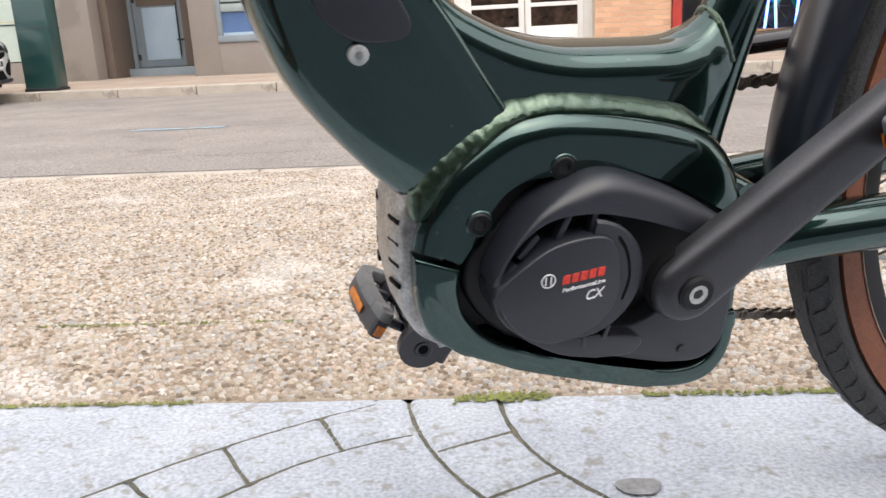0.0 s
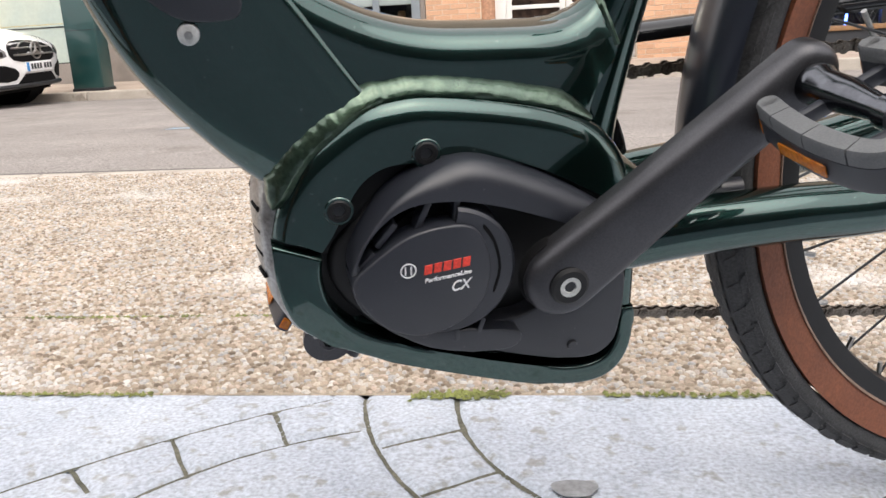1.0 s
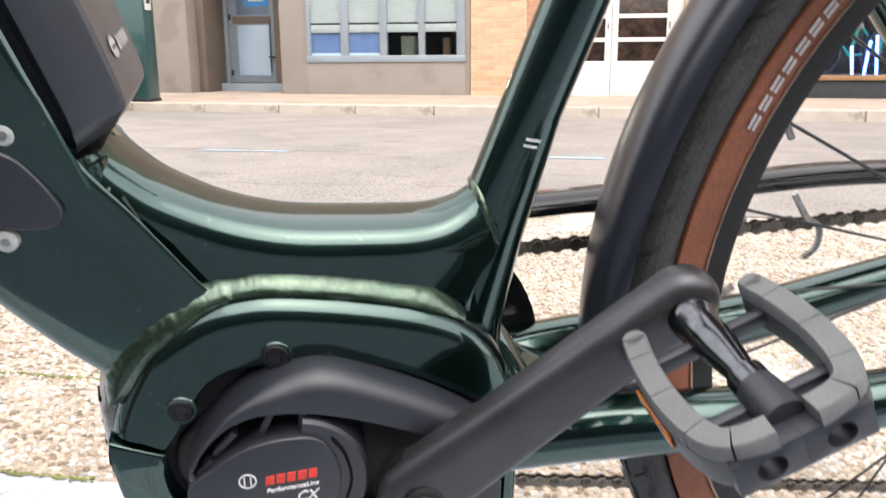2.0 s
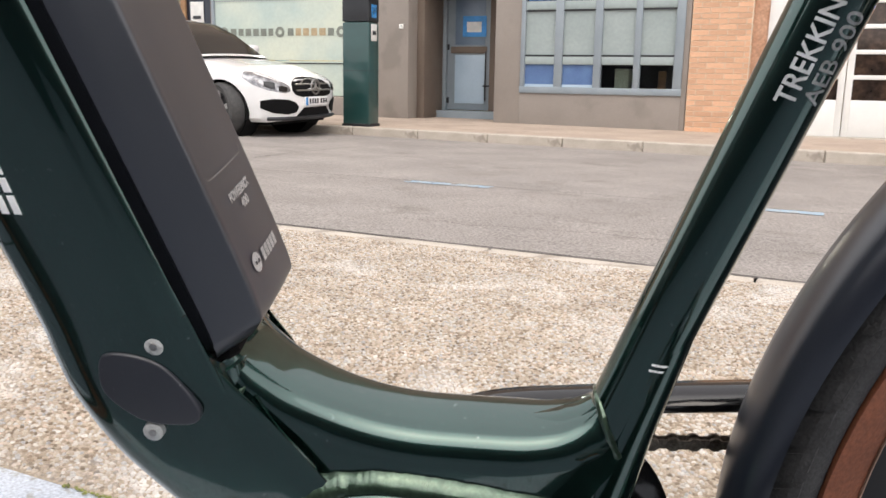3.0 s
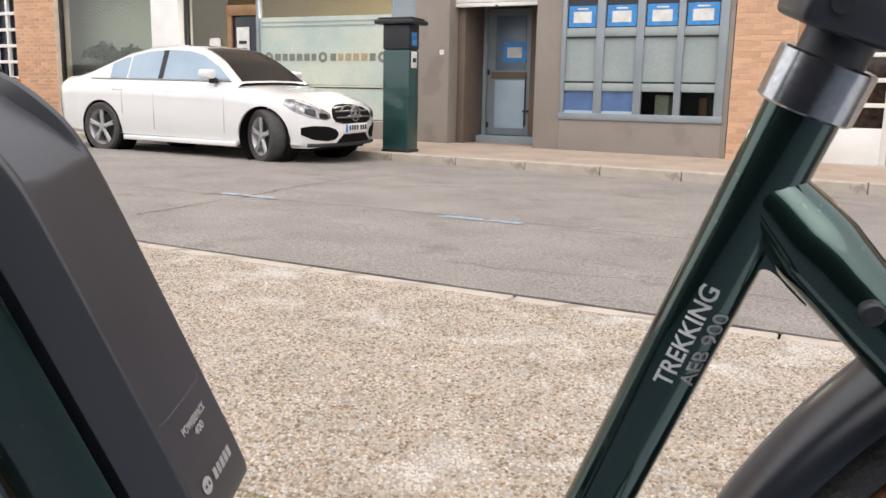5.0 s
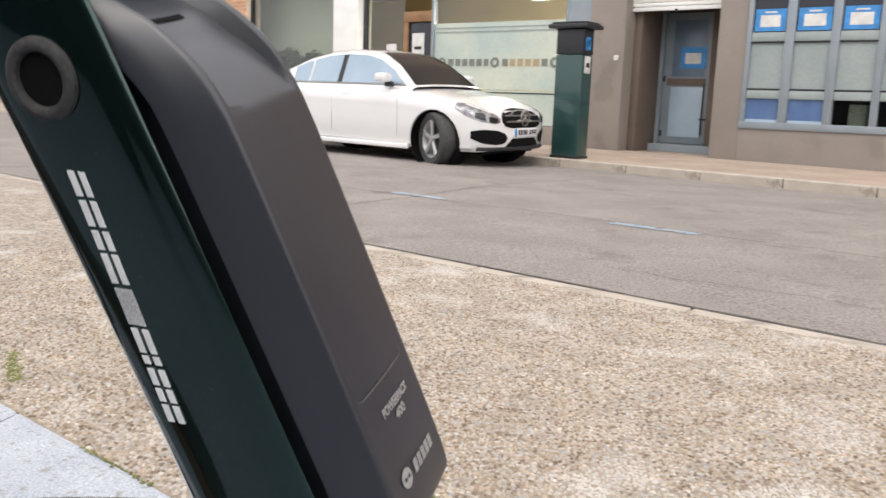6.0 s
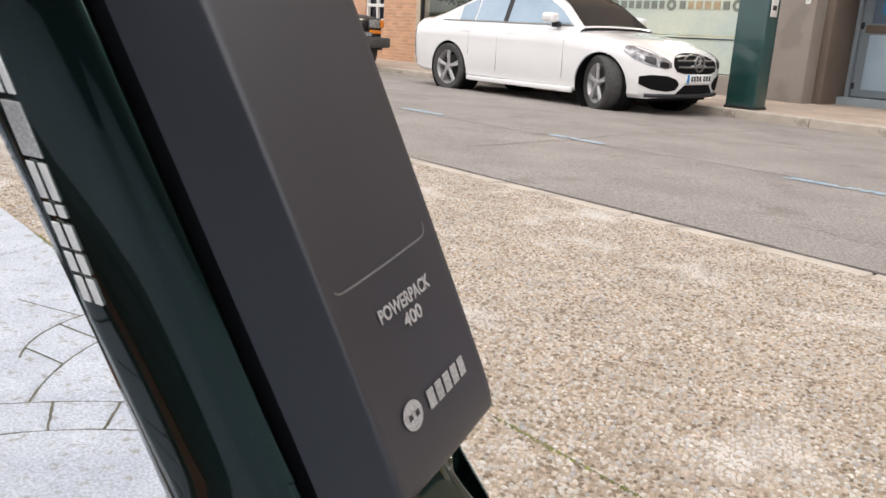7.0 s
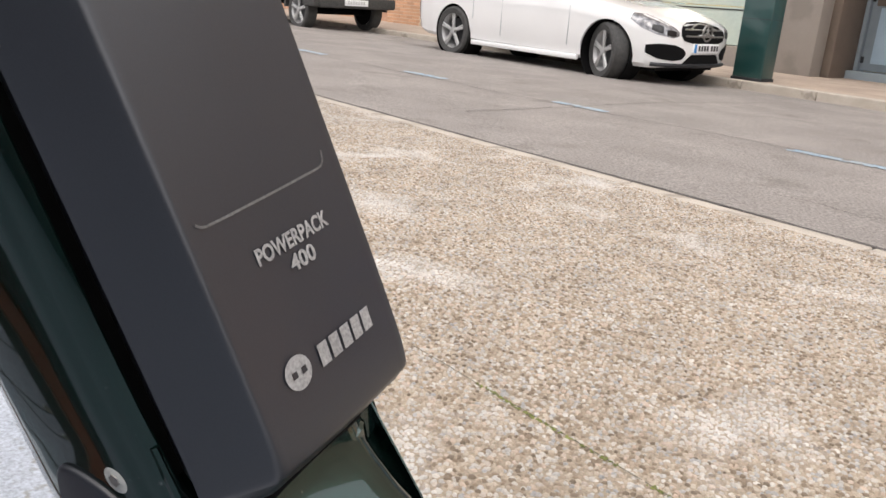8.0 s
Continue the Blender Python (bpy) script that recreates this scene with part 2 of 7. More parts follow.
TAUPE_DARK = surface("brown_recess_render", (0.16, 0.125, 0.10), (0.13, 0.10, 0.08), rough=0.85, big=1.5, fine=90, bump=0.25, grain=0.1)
BRICK = brick_surface("orange_brick")
BRICKWALL = surface("far_brick", (0.56, 0.35, 0.24), (0.48, 0.28, 0.18), rough=0.85, big=5, fine=30, bump=0.3, grain=0.2)
BRICKJOINT = surface("brick_mortar", (0.66, 0.55, 0.43), rough=0.95, big=6, fine=120, bump=0.3)
WHITEPAINT = surface("white_paint", (0.78, 0.78, 0.76), (0.72, 0.72, 0.70), rough=0.4, big=3, fine=90, bump=0.04, grain=0.04)
GREYFRAME = surface("grey_blue_frame", (0.25, 0.29, 0.32), (0.22, 0.26, 0.29), rough=0.45, big=4, fine=150, bump=0.05, grain=0.05)
FROST = surface("frosted_pane", (0.31, 0.36, 0.355), (0.26, 0.31, 0.305), rough=0.35, big=1.4, fine=20, bump=0.02, grain=0.05)
FILMPRINT = surface("film_print", (0.19, 0.21, 0.18), rough=0.5, big=8, fine=60, bump=0)
FILMPRINT_TAN = surface("film_print_tan", (0.42, 0.33, 0.20), rough=0.5, big=8, fine=60, bump=0)
FILM = surface("frosted_film", (0.56, 0.60, 0.50), (0.40, 0.49, 0.46), rough=0.4, big=0.8, fine=20, bump=0.0, grain=0.04)
# dark door glass; the brown of what it reflects is put into its colour
BROWNPANE = surface("pane_brown_reflection", (0.055, 0.035, 0.025), (0.025, 0.018, 0.015), rough=0.08, big=3, fine=12, bump=0, grain=0.4)
PALEBLUE = surface("pale_blue_panel", (0.42, 0.53, 0.62), (0.36, 0.46, 0.56), rough=0.3, big=1.6, fine=40, bump=0.02, grain=0.05)
# darker copy of the pale blue panel: recess shade painted into the colour
DOORPANEL_SHADE = surface("shaded_blue_panel", (0.16, 0.22, 0.29), (0.11, 0.15, 0.21), rough=0.3, big=1.6, fine=40, bump=0.02, grain=0.05)
BLUEPANE = surface("blue_pane", (0.11, 0.19, 0.36), (0.09, 0.15, 0.30), rough=0.2, big=3, fine=50, bump=0.02, grain=0.08)
DARKPANE = surface("dark_pane", (0.012, 0.016, 0.030), rough=0.08, big=3, fine=50, bump=0, grain=0.1)
BLUESIGN = surface("blue_notice", (0.05, 0.28, 0.66), rough=0.5, big=8, fine=90, bump=0)
PAPER = surface("paper", (0.72, 0.72, 0.70), rough=0.7, big=8, fine=90, bump=0.02, grain=0.04)
GREENMETAL = surface("dark_green_metal", (0.013, 0.055, 0.052), (0.010, 0.045, 0.043), rough=0.32, big=3, fine=200, bump=0.04, grain=0.1, coat=0.3)
DARKMETAL = surface("dark_metal", (0.03, 0.032, 0.036), rough=0.4, metal=0.3, big=5, fine=200, bump=0.05)
CARPAINT = surface("white_car_paint", (0.80, 0.80, 0.80), (0.78, 0.78, 0.78), rough=0.18, big=2, fine=60, bump=0.0, grain=0.01, coat=1.0)
CARGLASS = surface("tinted_car_glass", (0.012, 0.014, 0.016), rough=0.06, big=3, fine=60, bump=0, spec=0.35)
# pale blue base colour stands for the sky mirrored in the side windows
SIDEGLASS = surface("car_window_sky_tint", (0.36, 0.45, 0.53), (0.28, 0.37, 0.45), rough=0.05, metal=0.42, big=2, fine=60, bump=0, grain=0.0, spec=1.0)
ALLOY = surface("alloy_rim", (0.46, 0.46, 0.46), (0.38, 0.38, 0.38), rough=0.36, metal=0.35, big=12, fine=200, bump=0.05)
LIGHTGLASS = surface("headlight_lens", (0.40, 0.40, 0.41), (0.12, 0.12, 0.13), rough=0.12, metal=0.4, big=18, fine=40, bump=0.1, coat=0.3)
INTERIOR = surface("warm_shop_wall", (0.62, 0.52, 0.30), (0.54, 0.44, 0.24), rough=0.8, big=0.8, fine=30, bump=0.05)
INTERIOR_PALE = surface("pale_green_beige", (0.47, 0.50, 0.38), (0.42, 0.45, 0.34), rough=0.8, big=0.8, fine=30, bump=0.05)
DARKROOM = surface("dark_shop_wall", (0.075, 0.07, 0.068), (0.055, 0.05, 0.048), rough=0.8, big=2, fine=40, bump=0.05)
SHADEWALL = surface("light_blocking_wall", (0.020, 0.024, 0.034), (0.015, 0.018, 0.026), rough=0.5, big=1.5, fine=40, bump=0.05)
LEAF = surface("dark_leaves", (0.05, 0.075, 0.03), (0.03, 0.05, 0.02), rough=0.6, big=12, fine=80, bump=0.2, grain=0.3)
REDPAINT = surface("red_paint", (0.42, 0.04, 0.03), rough=0.4, big=5, fine=80, bump=0.05)
UPPERWALL = surface("beige_brick", (0.42, 0.34, 0.27), (0.36, 0.28, 0.22), rough=0.85, big=0.6, fine=20, bump=0.2, grain=0.15)
# tone of the unseen ground, kept dark for the reflections in the frame
DIM_GROUND = surface("reflection_dimming_ground", (0.125, 0.145, 0.178), (0.105, 0.122, 0.150), rough=0.85, big=3, fine=120, bump=0.3, grain=0.2)
BACKWALL = surface("plain_wall", (0.13, 0.132, 0.14), (0.11, 0.112, 0.12), rough=0.9, big=0.7, fine=40, bump=0.1)
WOOD = surface("brown_wood", (0.30, 0.17, 0.08), (0.22, 0.12, 0.055), rough=0.6, big=4, fine=60, bump=0.15)
GREENBIKE = surface("bright_green_paint", (0.02, 0.42, 0.24), rough=0.3, big=5, fine=80, bump=0, coat=0.6)
BLUENEON = lamp_surface("blue_neon", (0.08, 0.2, 1.0), 6.0)
CEILINGLAMP = lamp_surface("white_ceiling_lamp", (1.0, 0.97, 0.9), 9.0)


# ---- building helpers ----
def mesh_from(name, verts, faces, smooth=True):
    me = bpy.data.meshes.new(name)
    me.from_pydata([tuple(v) for v in verts], [], faces)
    me.update()
    if smooth:
        me.polygons.foreach_set("use_smooth", [True] * len(me.polygons))
    return me


def put(name, me, mat, parent=None, label="", m=None):
    ob = new(name, me)
    if mat and not me.materials:
        me.materials.append(mat)
    if parent:
        ob.parent = parent
    if m is not None:
        ob.matrix_basis = m
    if label:
        ob["label"] = label
    return ob


def base(name, m=None):
    ob = new(name)
    if m is not None:
        ob.matrix_basis = m
    return ob


def part(name, bm, mat, parent=None, label="", smooth=True, m=None):
    """One bmesh as one mesh object under a thing or under a part."""
    bmesh.ops.recalc_face_normals(bm, faces=bm.faces)
    me = bpy.data.meshes.new(name)
    bm.to_mesh(me)
    bm.free()
    if smooth:
        me.polygons.foreach_set("use_smooth", [True] * len(me.polygons))
        me.set_sharp_from_angle(angle=radians(38))
    return put(name, me, mat, parent, label, m)


def box(x0, x1, y0, y1, z0, z1, bevel=0.0, seg=2, bm=None):
    bm = bm or bmesh.new()
    r = bmesh.ops.create_cube(bm, size=1)
    for v in r["verts"]:
        v.co = ((x0 + x1) / 2 + v.co.x * (x1 - x0), (y0 + y1) / 2 + v.co.y * (y1 - y0), (z0 + z1) / 2 + v.co.z * (z1 - z0))
    if bevel:
        es = list({e for v in r["verts"] for e in v.link_edges})
        bmesh.ops.bevel(bm, geom=es, offset=bevel, segments=seg, affect="EDGES", profile=0.5)
    return bm


def smooth_line(pts, n=6, closed=False):
    """A Catmull-Rom curve through the points."""
    P = [Vector(p) for p in pts]
    out = []
    count = len(P) if closed else len(P) - 1
    for i in range(count):
        a, b, c, d = (P[(i - 1) % len(P)], P[i], P[(i + 1) % len(P)], P[(i + 2) % len(P)]) if closed else (P[max(i - 1, 0)], P[i], P[i + 1], P[min(i + 2, len(P) - 1)])
        for k in range(n):
            t = k / n
            out.append(0.5 * ((2 * b) + (c - a) * t + (2 * a - 5 * b + 4 * c - d) * t * t + (3 * b - a - 3 * c + d) * t ** 3))
    if not closed:
        out.append(P[-1])
    return out


def prism(outline, y0, y1, bevel=0.0, seg=3, bm=None):
    """A plate with the outline in x and z, from y0 to y1, its edges rounded."""
    bm = bm or bmesh.new()
    vs = [bm.verts.new((p[0], y0, p[1])) for p in outline]
    f = bm.faces.new(vs)
    r = bmesh.ops.extrude_face_region(bm, geom=[f])
    top = [v for v in r["geom"] if isinstance(v, bmesh.types.BMVert)]
    for v in top:
        v.co.y = y1
    if bevel:
        tf = set(top) | set(vs)
        es = [e for e in {e for v in tf for e in v.link_edges} if abs(e.verts[0].co.y - e.verts[1].co.y) < 1e-7]
        bmesh.ops.bevel(bm, geom=es, offset=bevel, segments=seg, affect="EDGES", profile=0.5, clamp_overlap=True)
    bmesh.ops.recalc_face_normals(bm, faces=bm.faces)
    return bm


def inset_rows(line, y0, y1, r, seg, closed, limit=None):
    """Rows of points that round the front edge of a line: from its back edge at y1 to the inset line in the face at y0."""
    pts = [Vector(p) for p in line]
    n = len(pts)
    area = sum(pts[i].x * pts[(i + 1) % n].y - pts[(i + 1) % n].x * pts[i].y for i in range(n))
    turn = 1 if area > 0 else -1
    rows = [[] for _ in range(seg + 2)]
    for i, p in enumerate(pts):
        a = pts[(i - 1) % n] if closed else pts[max(i - 1, 0)]
        b = pts[(i + 1) % n] if closed else pts[min(i + 1, n - 1)]
        d = (b - a).normalized()
        inward = Vector((-d.y, d.x)) * turn
        ri = r if limit is None else min(r, 0.75 * min((p - Vector(q)).length for q in limit))
        rows[0].append((p.x, y1, p.y))
        for k in range(seg + 1):
            phi = math.pi / 2 * (1 - k / seg)
            q = p + inward * ri * (1 - math.sin(phi))
            rows[k + 1].append((q.x, y0 + (ri * (1 - math.cos(phi)) if y1 > y0 else -ri * (1 - math.cos(phi))), q.y))
    return rows


def plate(outer, inner, y0, y1, soft, seg=7):
    """A plate between an outer line, whose front edge is broadly rounded, and an inner line with a crisp edge."""
    bm = bmesh.new()
    rows = [[bm.verts.new(p) for p in row] for row in inset_rows(outer, y0, y1, soft, seg, False, inner)]
    back = [bm.verts.new((x, y1, z)) for x, z in inner]
    front = [bm.verts.new((x, y0, z)) for x, z in inner]
    for a, b in zip(rows, rows[1:]):
        for i in range(len(a) - 1):
            bm.faces.new((a[i], a[i + 1], b[i + 1], b[i]))
    for i in range(len(inner) - 1):
        bm.faces.new((back[i], back[i + 1], front[i + 1], front[i]))
    bm.faces.new(rows[-1] + front)
    bm.faces.new(rows[0] + back)
    bm.faces.new([row[0] for row in rows] + [front[-1], back[-1]])
    bm.faces.new([row[-1] for row in rows] + [front[0], back[0]])
    bmesh.ops.recalc_face_normals(bm, faces=bm.faces)
    return bm


def pebble_plate(outline, y0, y1, soft, seg=6):
    """A closed plate whose front edge is broadly rounded."""
    bm = bmesh.new()
    rows = [[bm.verts.new(p) for p in row] for row in inset_rows(outline, y0, y1, soft, seg, True)]
    n = len(outline)
    for a, b in zip(rows, rows[1:]):
        for i in range(n):
            bm.faces.new((a[i], a[(i + 1) % n], b[(i + 1) % n], b[i]))
    bm.faces.new(rows[-1])
    bm.faces.new(rows[0])
    bmesh.ops.recalc_face_normals(bm, faces=bm.faces)
    return bm


def rings(name, sections, closed=True, caps=True):
    """A skin over rings of equally many points."""
    n = len(sections[0])
    verts = [p for s in sections for p in s]
    faces = []
    for i in range(len(sections) - 1):
        for j in range(n if closed else n - 1):
            k = (j + 1) % n
            faces.append((i * n + j, i * n + k, (i + 1) * n + k, (i + 1) * n + j))
    if caps and closed:
        faces.append(tuple(range(n))[::-1])
        faces.append(tuple((len(sections) - 1) * n + j for j in range(n)))
    return verts, faces


def tube_data(pts, radius, seg=12, flat=1.0, caps=True):
    P = [Vector(p) for p in pts]
    secs = []
    up = None
    for i, p in enumerate(P):
        d = (P[min(i + 1, len(P) - 1)] - P[max(i - 1, 0)]).normalized()
        if up is None:
            up = d.orthogonal().normalized()
        side = d.cross(up).normalized()
        up = side.cross(d).normalized()
        r = radius[i] if isinstance(radius, (list, tuple)) else radius
        secs.append([p + r * (math.cos(a) * up + flat * math.sin(a) * side) for a in (2 * math.pi * k / seg for k in range(seg))])
    return rings("", secs, True, caps)


def tube(name, pts, radius, mat, parent=None, label="", seg=12, flat=1.0):
    v, f = tube_data(pts, radius, seg, flat)
    me = mesh_from(name, v, f)
    bm = bmesh.new()
    bm.from_mesh(me)
    bpy.data.meshes.remove(me)
    return part(name, bm, mat, parent, label)


def lathe(profile, seg=48, axis="Y", centre=(0, 0, 0), closed=True, arc=None):
    """A profile of (radius, along) turned about an axis through the centre."""
    a0, a1 = arc or (0, 2 * math.pi)
    full = arc is None
    n = seg if full else seg + 1
    secs = []
    for i in range(n):
        a = a0 + (a1 - a0) * i / seg
        ring = []
        for r, h in profile:
            u, w = r * math.cos(a), r * math.sin(a)
            ring.append((centre[0] + u, centre[1] + h, centre[2] + w) if axis == "Y" else (centre[0] + u, centre[1] + w, centre[2] + h))
        secs.append(ring)
    if full:
        secs.append(secs[0])
    v, f = rings("", secs, closed, not full)
    me = mesh_from("lathe", v, f)
    bm = bmesh.new()
    bm.from_mesh(me)
    bpy.data.meshes.remove(me)
    bmesh.ops.remove_doubles(bm, verts=bm.verts, dist=1e-6)
    return bm


def cyl(p, q, r, r2=None, seg=20, bm=None):
    v, f = tube_data([p, q], [r, r if r2 is None else r2], seg)
    bm = bm or bmesh.new()
    vs = [bm.verts.new(c) for c in v]
    for face in f:
        bm.faces.new([vs[i] for i in face])
    return bm


def lettering(name, words, size, mat, parent, place, label="", thick=0.0003, heavy=0.0):
    """Words set in the built-in font; place maps each point of the flat text to its seat."""
    cu = bpy.data.curves.new(name, "FONT")
    cu.body, cu.size, cu.extrude, cu.offset = words, size, thick, heavy
    ob = bpy.data.objects.new(name, cu)
    me = bpy.data.meshes.new_from_object(ob)
    bpy.data.objects.remove(ob)
    bm = bmesh.new()
    bm.from_mesh(me)
    bmesh.ops.triangulate(bm, faces=bm.faces)
    for _ in range(3):
        long_edges = [e for e in bm.edges if e.calc_length() > size * 0.16]
        if long_edges:
            bmesh.ops.subdivide_edges(bm, edges=long_edges, cuts=1)
            bmesh.ops.triangulate(bm, faces=bm.faces)
    bm.to_mesh(me)
    bm.free()
    wide = max(v.co.x for v in me.vertices)
    for v in me.vertices:
        v.co = place(v.co.x / wide, v.co.y, v.co.z)
    me.name = name
    return put(name, me, mat, parent, label)


def strip(pts, width, lift=0.0):
    """A flat ribbon along points of the plan."""
    bm = bmesh.new()
    P = [Vector(p) for p in pts]
    left, right = [], []
    for i, p in enumerate(P):
        d = (P[min(i + 1, len(P) - 1)] - P[max(i - 1, 0)]).normalized()
        s = Vector((-d.y, d.x, 0)) * (width[i] if isinstance(width, list) else width) / 2
        left.append(bm.verts.new(p + s + Vector((0, 0, lift))))
        right.append(bm.verts.new(p - s + Vector((0, 0, lift))))
    for i in range(len(P) - 1):
        bm.faces.new((left[i], right[i], right[i + 1], left[i + 1]))
    return bm


# ---- the ground: a pavement that falls gently to the road, the road, the far pavement ----
KERB_Y, FAR_Y, FACADE = 2.70, 9.75, 12.62


def near_z(x, y):
    return -0.01044 * x - 0.02734 * y


def road_z(x, y):
    return -0.01044 * x - 0.0790 - 0.0205 * (y - 2.697)


def far_z(x):
    return -0.1037 - 0.00755 * x


def sheet(name, xs, ys, height, mat, thick=0.0):
    """A sheet over a grid of the plan, at the height that height(x, y) gives."""
    n = len(ys)
    v = [(x, y, height(x, y)) for x in xs for y in ys]
    f = [(i * n + j, (i + 1) * n + j, (i + 1) * n + j + 1, i * n + j + 1) for i in range(len(xs) - 1) for j in range(n - 1)]
    return put(name, mesh_from(name, v, f), mat)


def steps(a, b, n):
    return [a + (b - a) * i / n for i in range(n + 1)]


LONG = steps(-60, 60, 60)
tagged(sheet("ground", steps(-400, 400, 20), steps(-400, 400, 20), lambda x, y: -1.2, BACKWALL), "grey-brown ground that reaches the horizon", "ground", kind="structure")
tagged(sheet("pavement_near", LONG, steps(0.452, 2.60, 12), near_z, MORTAR), "beige exposed-aggregate pavement of small bound pebbles", "pavement", kind="structure")
tagged(sheet("pavement_near_far_ends", steps(-60, -3.4, 40), steps(0.452, 2.60, 12), lambda x, y: near_z(x, y) + 0.0022, AGGREGATE), "beige exposed-aggregate pavement along the kerb", "pavement", kind="structure")
tagged(sheet("pavement_near_other_end", steps(1.4, 60, 40), steps(0.452, 2.60, 12), lambda x, y: near_z(x, y) + 0.0022, AGGREGATE), "beige exposed-aggregate pavement along the kerb", "pavement", kind="structure")
tagged(sheet("road", LONG, steps(KERB_Y, FAR_Y, 30), road_z, ASPHALT), "worn grey-brown asphalt street with fine cracks", "road", kind="structure")
tagged(sheet("pavement_far", LONG, steps(FAR_Y + 0.14, 17.0, 8), lambda x, y: far_z(x) + 0.004, PAVING), "pinkish paved pavement in front of the shops", "pavement", kind="structure")

# stamped concrete with arcs of stones pressed into it: (centre, radius) of each pressed line
ARCS = [((0.255, -0.485), 1.066), ((-0.082, -0.008), 0.392), ((0.283, 0.526), 0.514), ((0.245, 0.469), 0.360),
        ((-0.668, -0.134), 0.692), ((-0.746, -0.052), 0.482), ((-1.021, 0.700), 0.626), ((-1.395, 0.479), 0.320)]
REACH = [(-0.62, -0.262), (-0.50, -0.21), (-0.24, -0.10), (-0.13, 0.04), (-1.38, -1.06), (-1.26, -0.98), (-1.66, -1.30), (-1.74, -1.50)]
CROSS = [((-0.496, 0.268), (-0.455, 0.225)), ((-0.42, 0.34), (-0.368, 0.256)), ((-0.325, 0.409), (-0.287, 0.328)), ((-0.183, 0.322), (-0.097, 0.369)),
         ((-0.130, 0.226), (-0.056, 0.277)), ((-1.287, 0.173), (-1.191, 0.137)), ((-1.235, 0.264), (-1.153, 0.208)), ((-1.162, 0.349), (-1.088, 0.284)),
         ((-1.655, 0.29), (-1.53, 0.33)), ((-1.55, 0.20), (-1.44, 0.235)), ((-1.85, 0.26), (-1.68, 0.345)), ((-0.575, 0.19), (-0.50, 0.10)),
         ((0.36, 0.30), (0.20, 0.16)), ((-1.95, 0.30), (-1.90, 0.42)), ((-2.05, 0.05), (-1.90, 0.30)), ((-2.3, 0.44), (-2.05, 0.05))]


def joint_distance(x, y):
    d = 9.0
    for ((cx, cy), r), (lo, hi) in zip(ARCS, REACH):
        if lo < x < hi:
            d = min(d, abs(math.hypot(x - cx, y - cy) - r))
    for (ax, ay), (bx, by) in CROSS:
        ux, uy = bx - ax, by - ay
        t = max(0, min(1, ((x - ax) * ux + (y - ay) * uy) / (ux * ux + uy * uy)))
        d = min(d, math.hypot(x - ax - t * ux, y - ay - t * uy))
    return d


def concrete_sheet():
    xs, ys = steps(-2.5, 0.5, 600), steps(0.0, 0.452, 90)
    n = len(ys)
    verts = []
    for x in xs:
        for y in ys:
            w = 0.0016 * noise.noise((x * 60, y * 60, 0))
            d = joint_distance(x + w, y + w)
            z = near_z(x, y) + 0.0012 * noise.noise((x * 9, y * 9, 3)) - (0.007 * (1 - d / 0.007) if d < 0.007 else 0)
            verts.append((x, y, z))
    faces = [(i * n + j, (i + 1) * n + j, (i + 1) * n + j + 1, i * n + j + 1) for i in range(len(xs) - 1) for j in range(n - 1)]
    return put("pavement_stamped", mesh_from("stamped_concrete", verts, faces), CONCRETE)


stamped = tagged(concrete_sheet(), "pale bluish stamped concrete with pressed arcs of stones", "pavement", kind="structure")


def joint_line(pts):
    """Dirt lying in a pressed joint, uneven in width."""
    line = [(x + 0.0016 * noise.noise((x * 45, y * 45, 4)), y + 0.0016 * noise.noise((x * 45, y * 45, 9))) for x, y in pts]
    line = [(x, y, near_z(x, y) - 0.0035) for x, y in line]
    part("joint", strip(line, [0.0052 * (0.75 + 0.9 * abs(noise.noise((p[0] * 14, p[1] * 14, 2)))) for p in line]), JOINT, stamped, "dirt in a pressed joint")


for ((cx, cy), r), (lo, hi) in zip(ARCS, REACH):
    pts = []
    for a in steps(0, 2 * math.pi, int(r * 1200)):
        x, y = cx + r * math.cos(a), cy + r * math.sin(a)
        if lo < x < hi and 0.0 < y < 0.45 and (cy > 0.4) == (y < cy):
            pts.append((x, y))
    pts.sort()
    joint_line(pts)
for (ax, ay), (bx, by) in CROSS:
    joint_line([(ax + (bx - ax) * t, ay + (by - ay) * t) for t in steps(0, 1, 20)])
# added out of view: dark ground that dims what the bicycle's side mirrors
tagged(sheet("pavement_dark_strip", LONG, steps(-2.5, -0.25, 6), near_z, DIM_GROUND), "unseen ground, darkened to dim reflections in the bicycle", "pavement", kind="structure")
tagged(sheet("pavement_stamped_rest", LONG, steps(-0.25, 0.0, 2), near_z, CONCRETE), "pale bluish stamped concrete", "pavement", kind="structure")
tagged(sheet("pavement_stamped_end", steps(-60, -2.5, 40), steps(0.0, 0.452, 4), near_z, CONCRETE), "pale bluish stamped concrete", "pavement", kind="structure")
tagged(sheet("pavement_stamped_other_end", steps(0.5, 60, 40), steps(0.0, 0.452, 4), near_z, CONCRETE), "pale bluish stamped concrete", "pavement", kind="structure")
bm = bmesh.new()
ring = [(0.012 + 0.021 * math.cos(a) * (1 + 0.12 * math.sin(3 * a)), 0.234 + 0.017 * math.sin(a) * (1 + 0.1 * math.cos(2 * a))) for a in steps(0, 2 * math.pi, 28)[:-1]]
bm.faces.new([bm.verts.new((x, y, near_z(x, y) + 0.003)) for x, y in ring])
tagged(part("stain", bm, STAIN), "dark round stain on the stamped concrete", "stain", kind="structure")

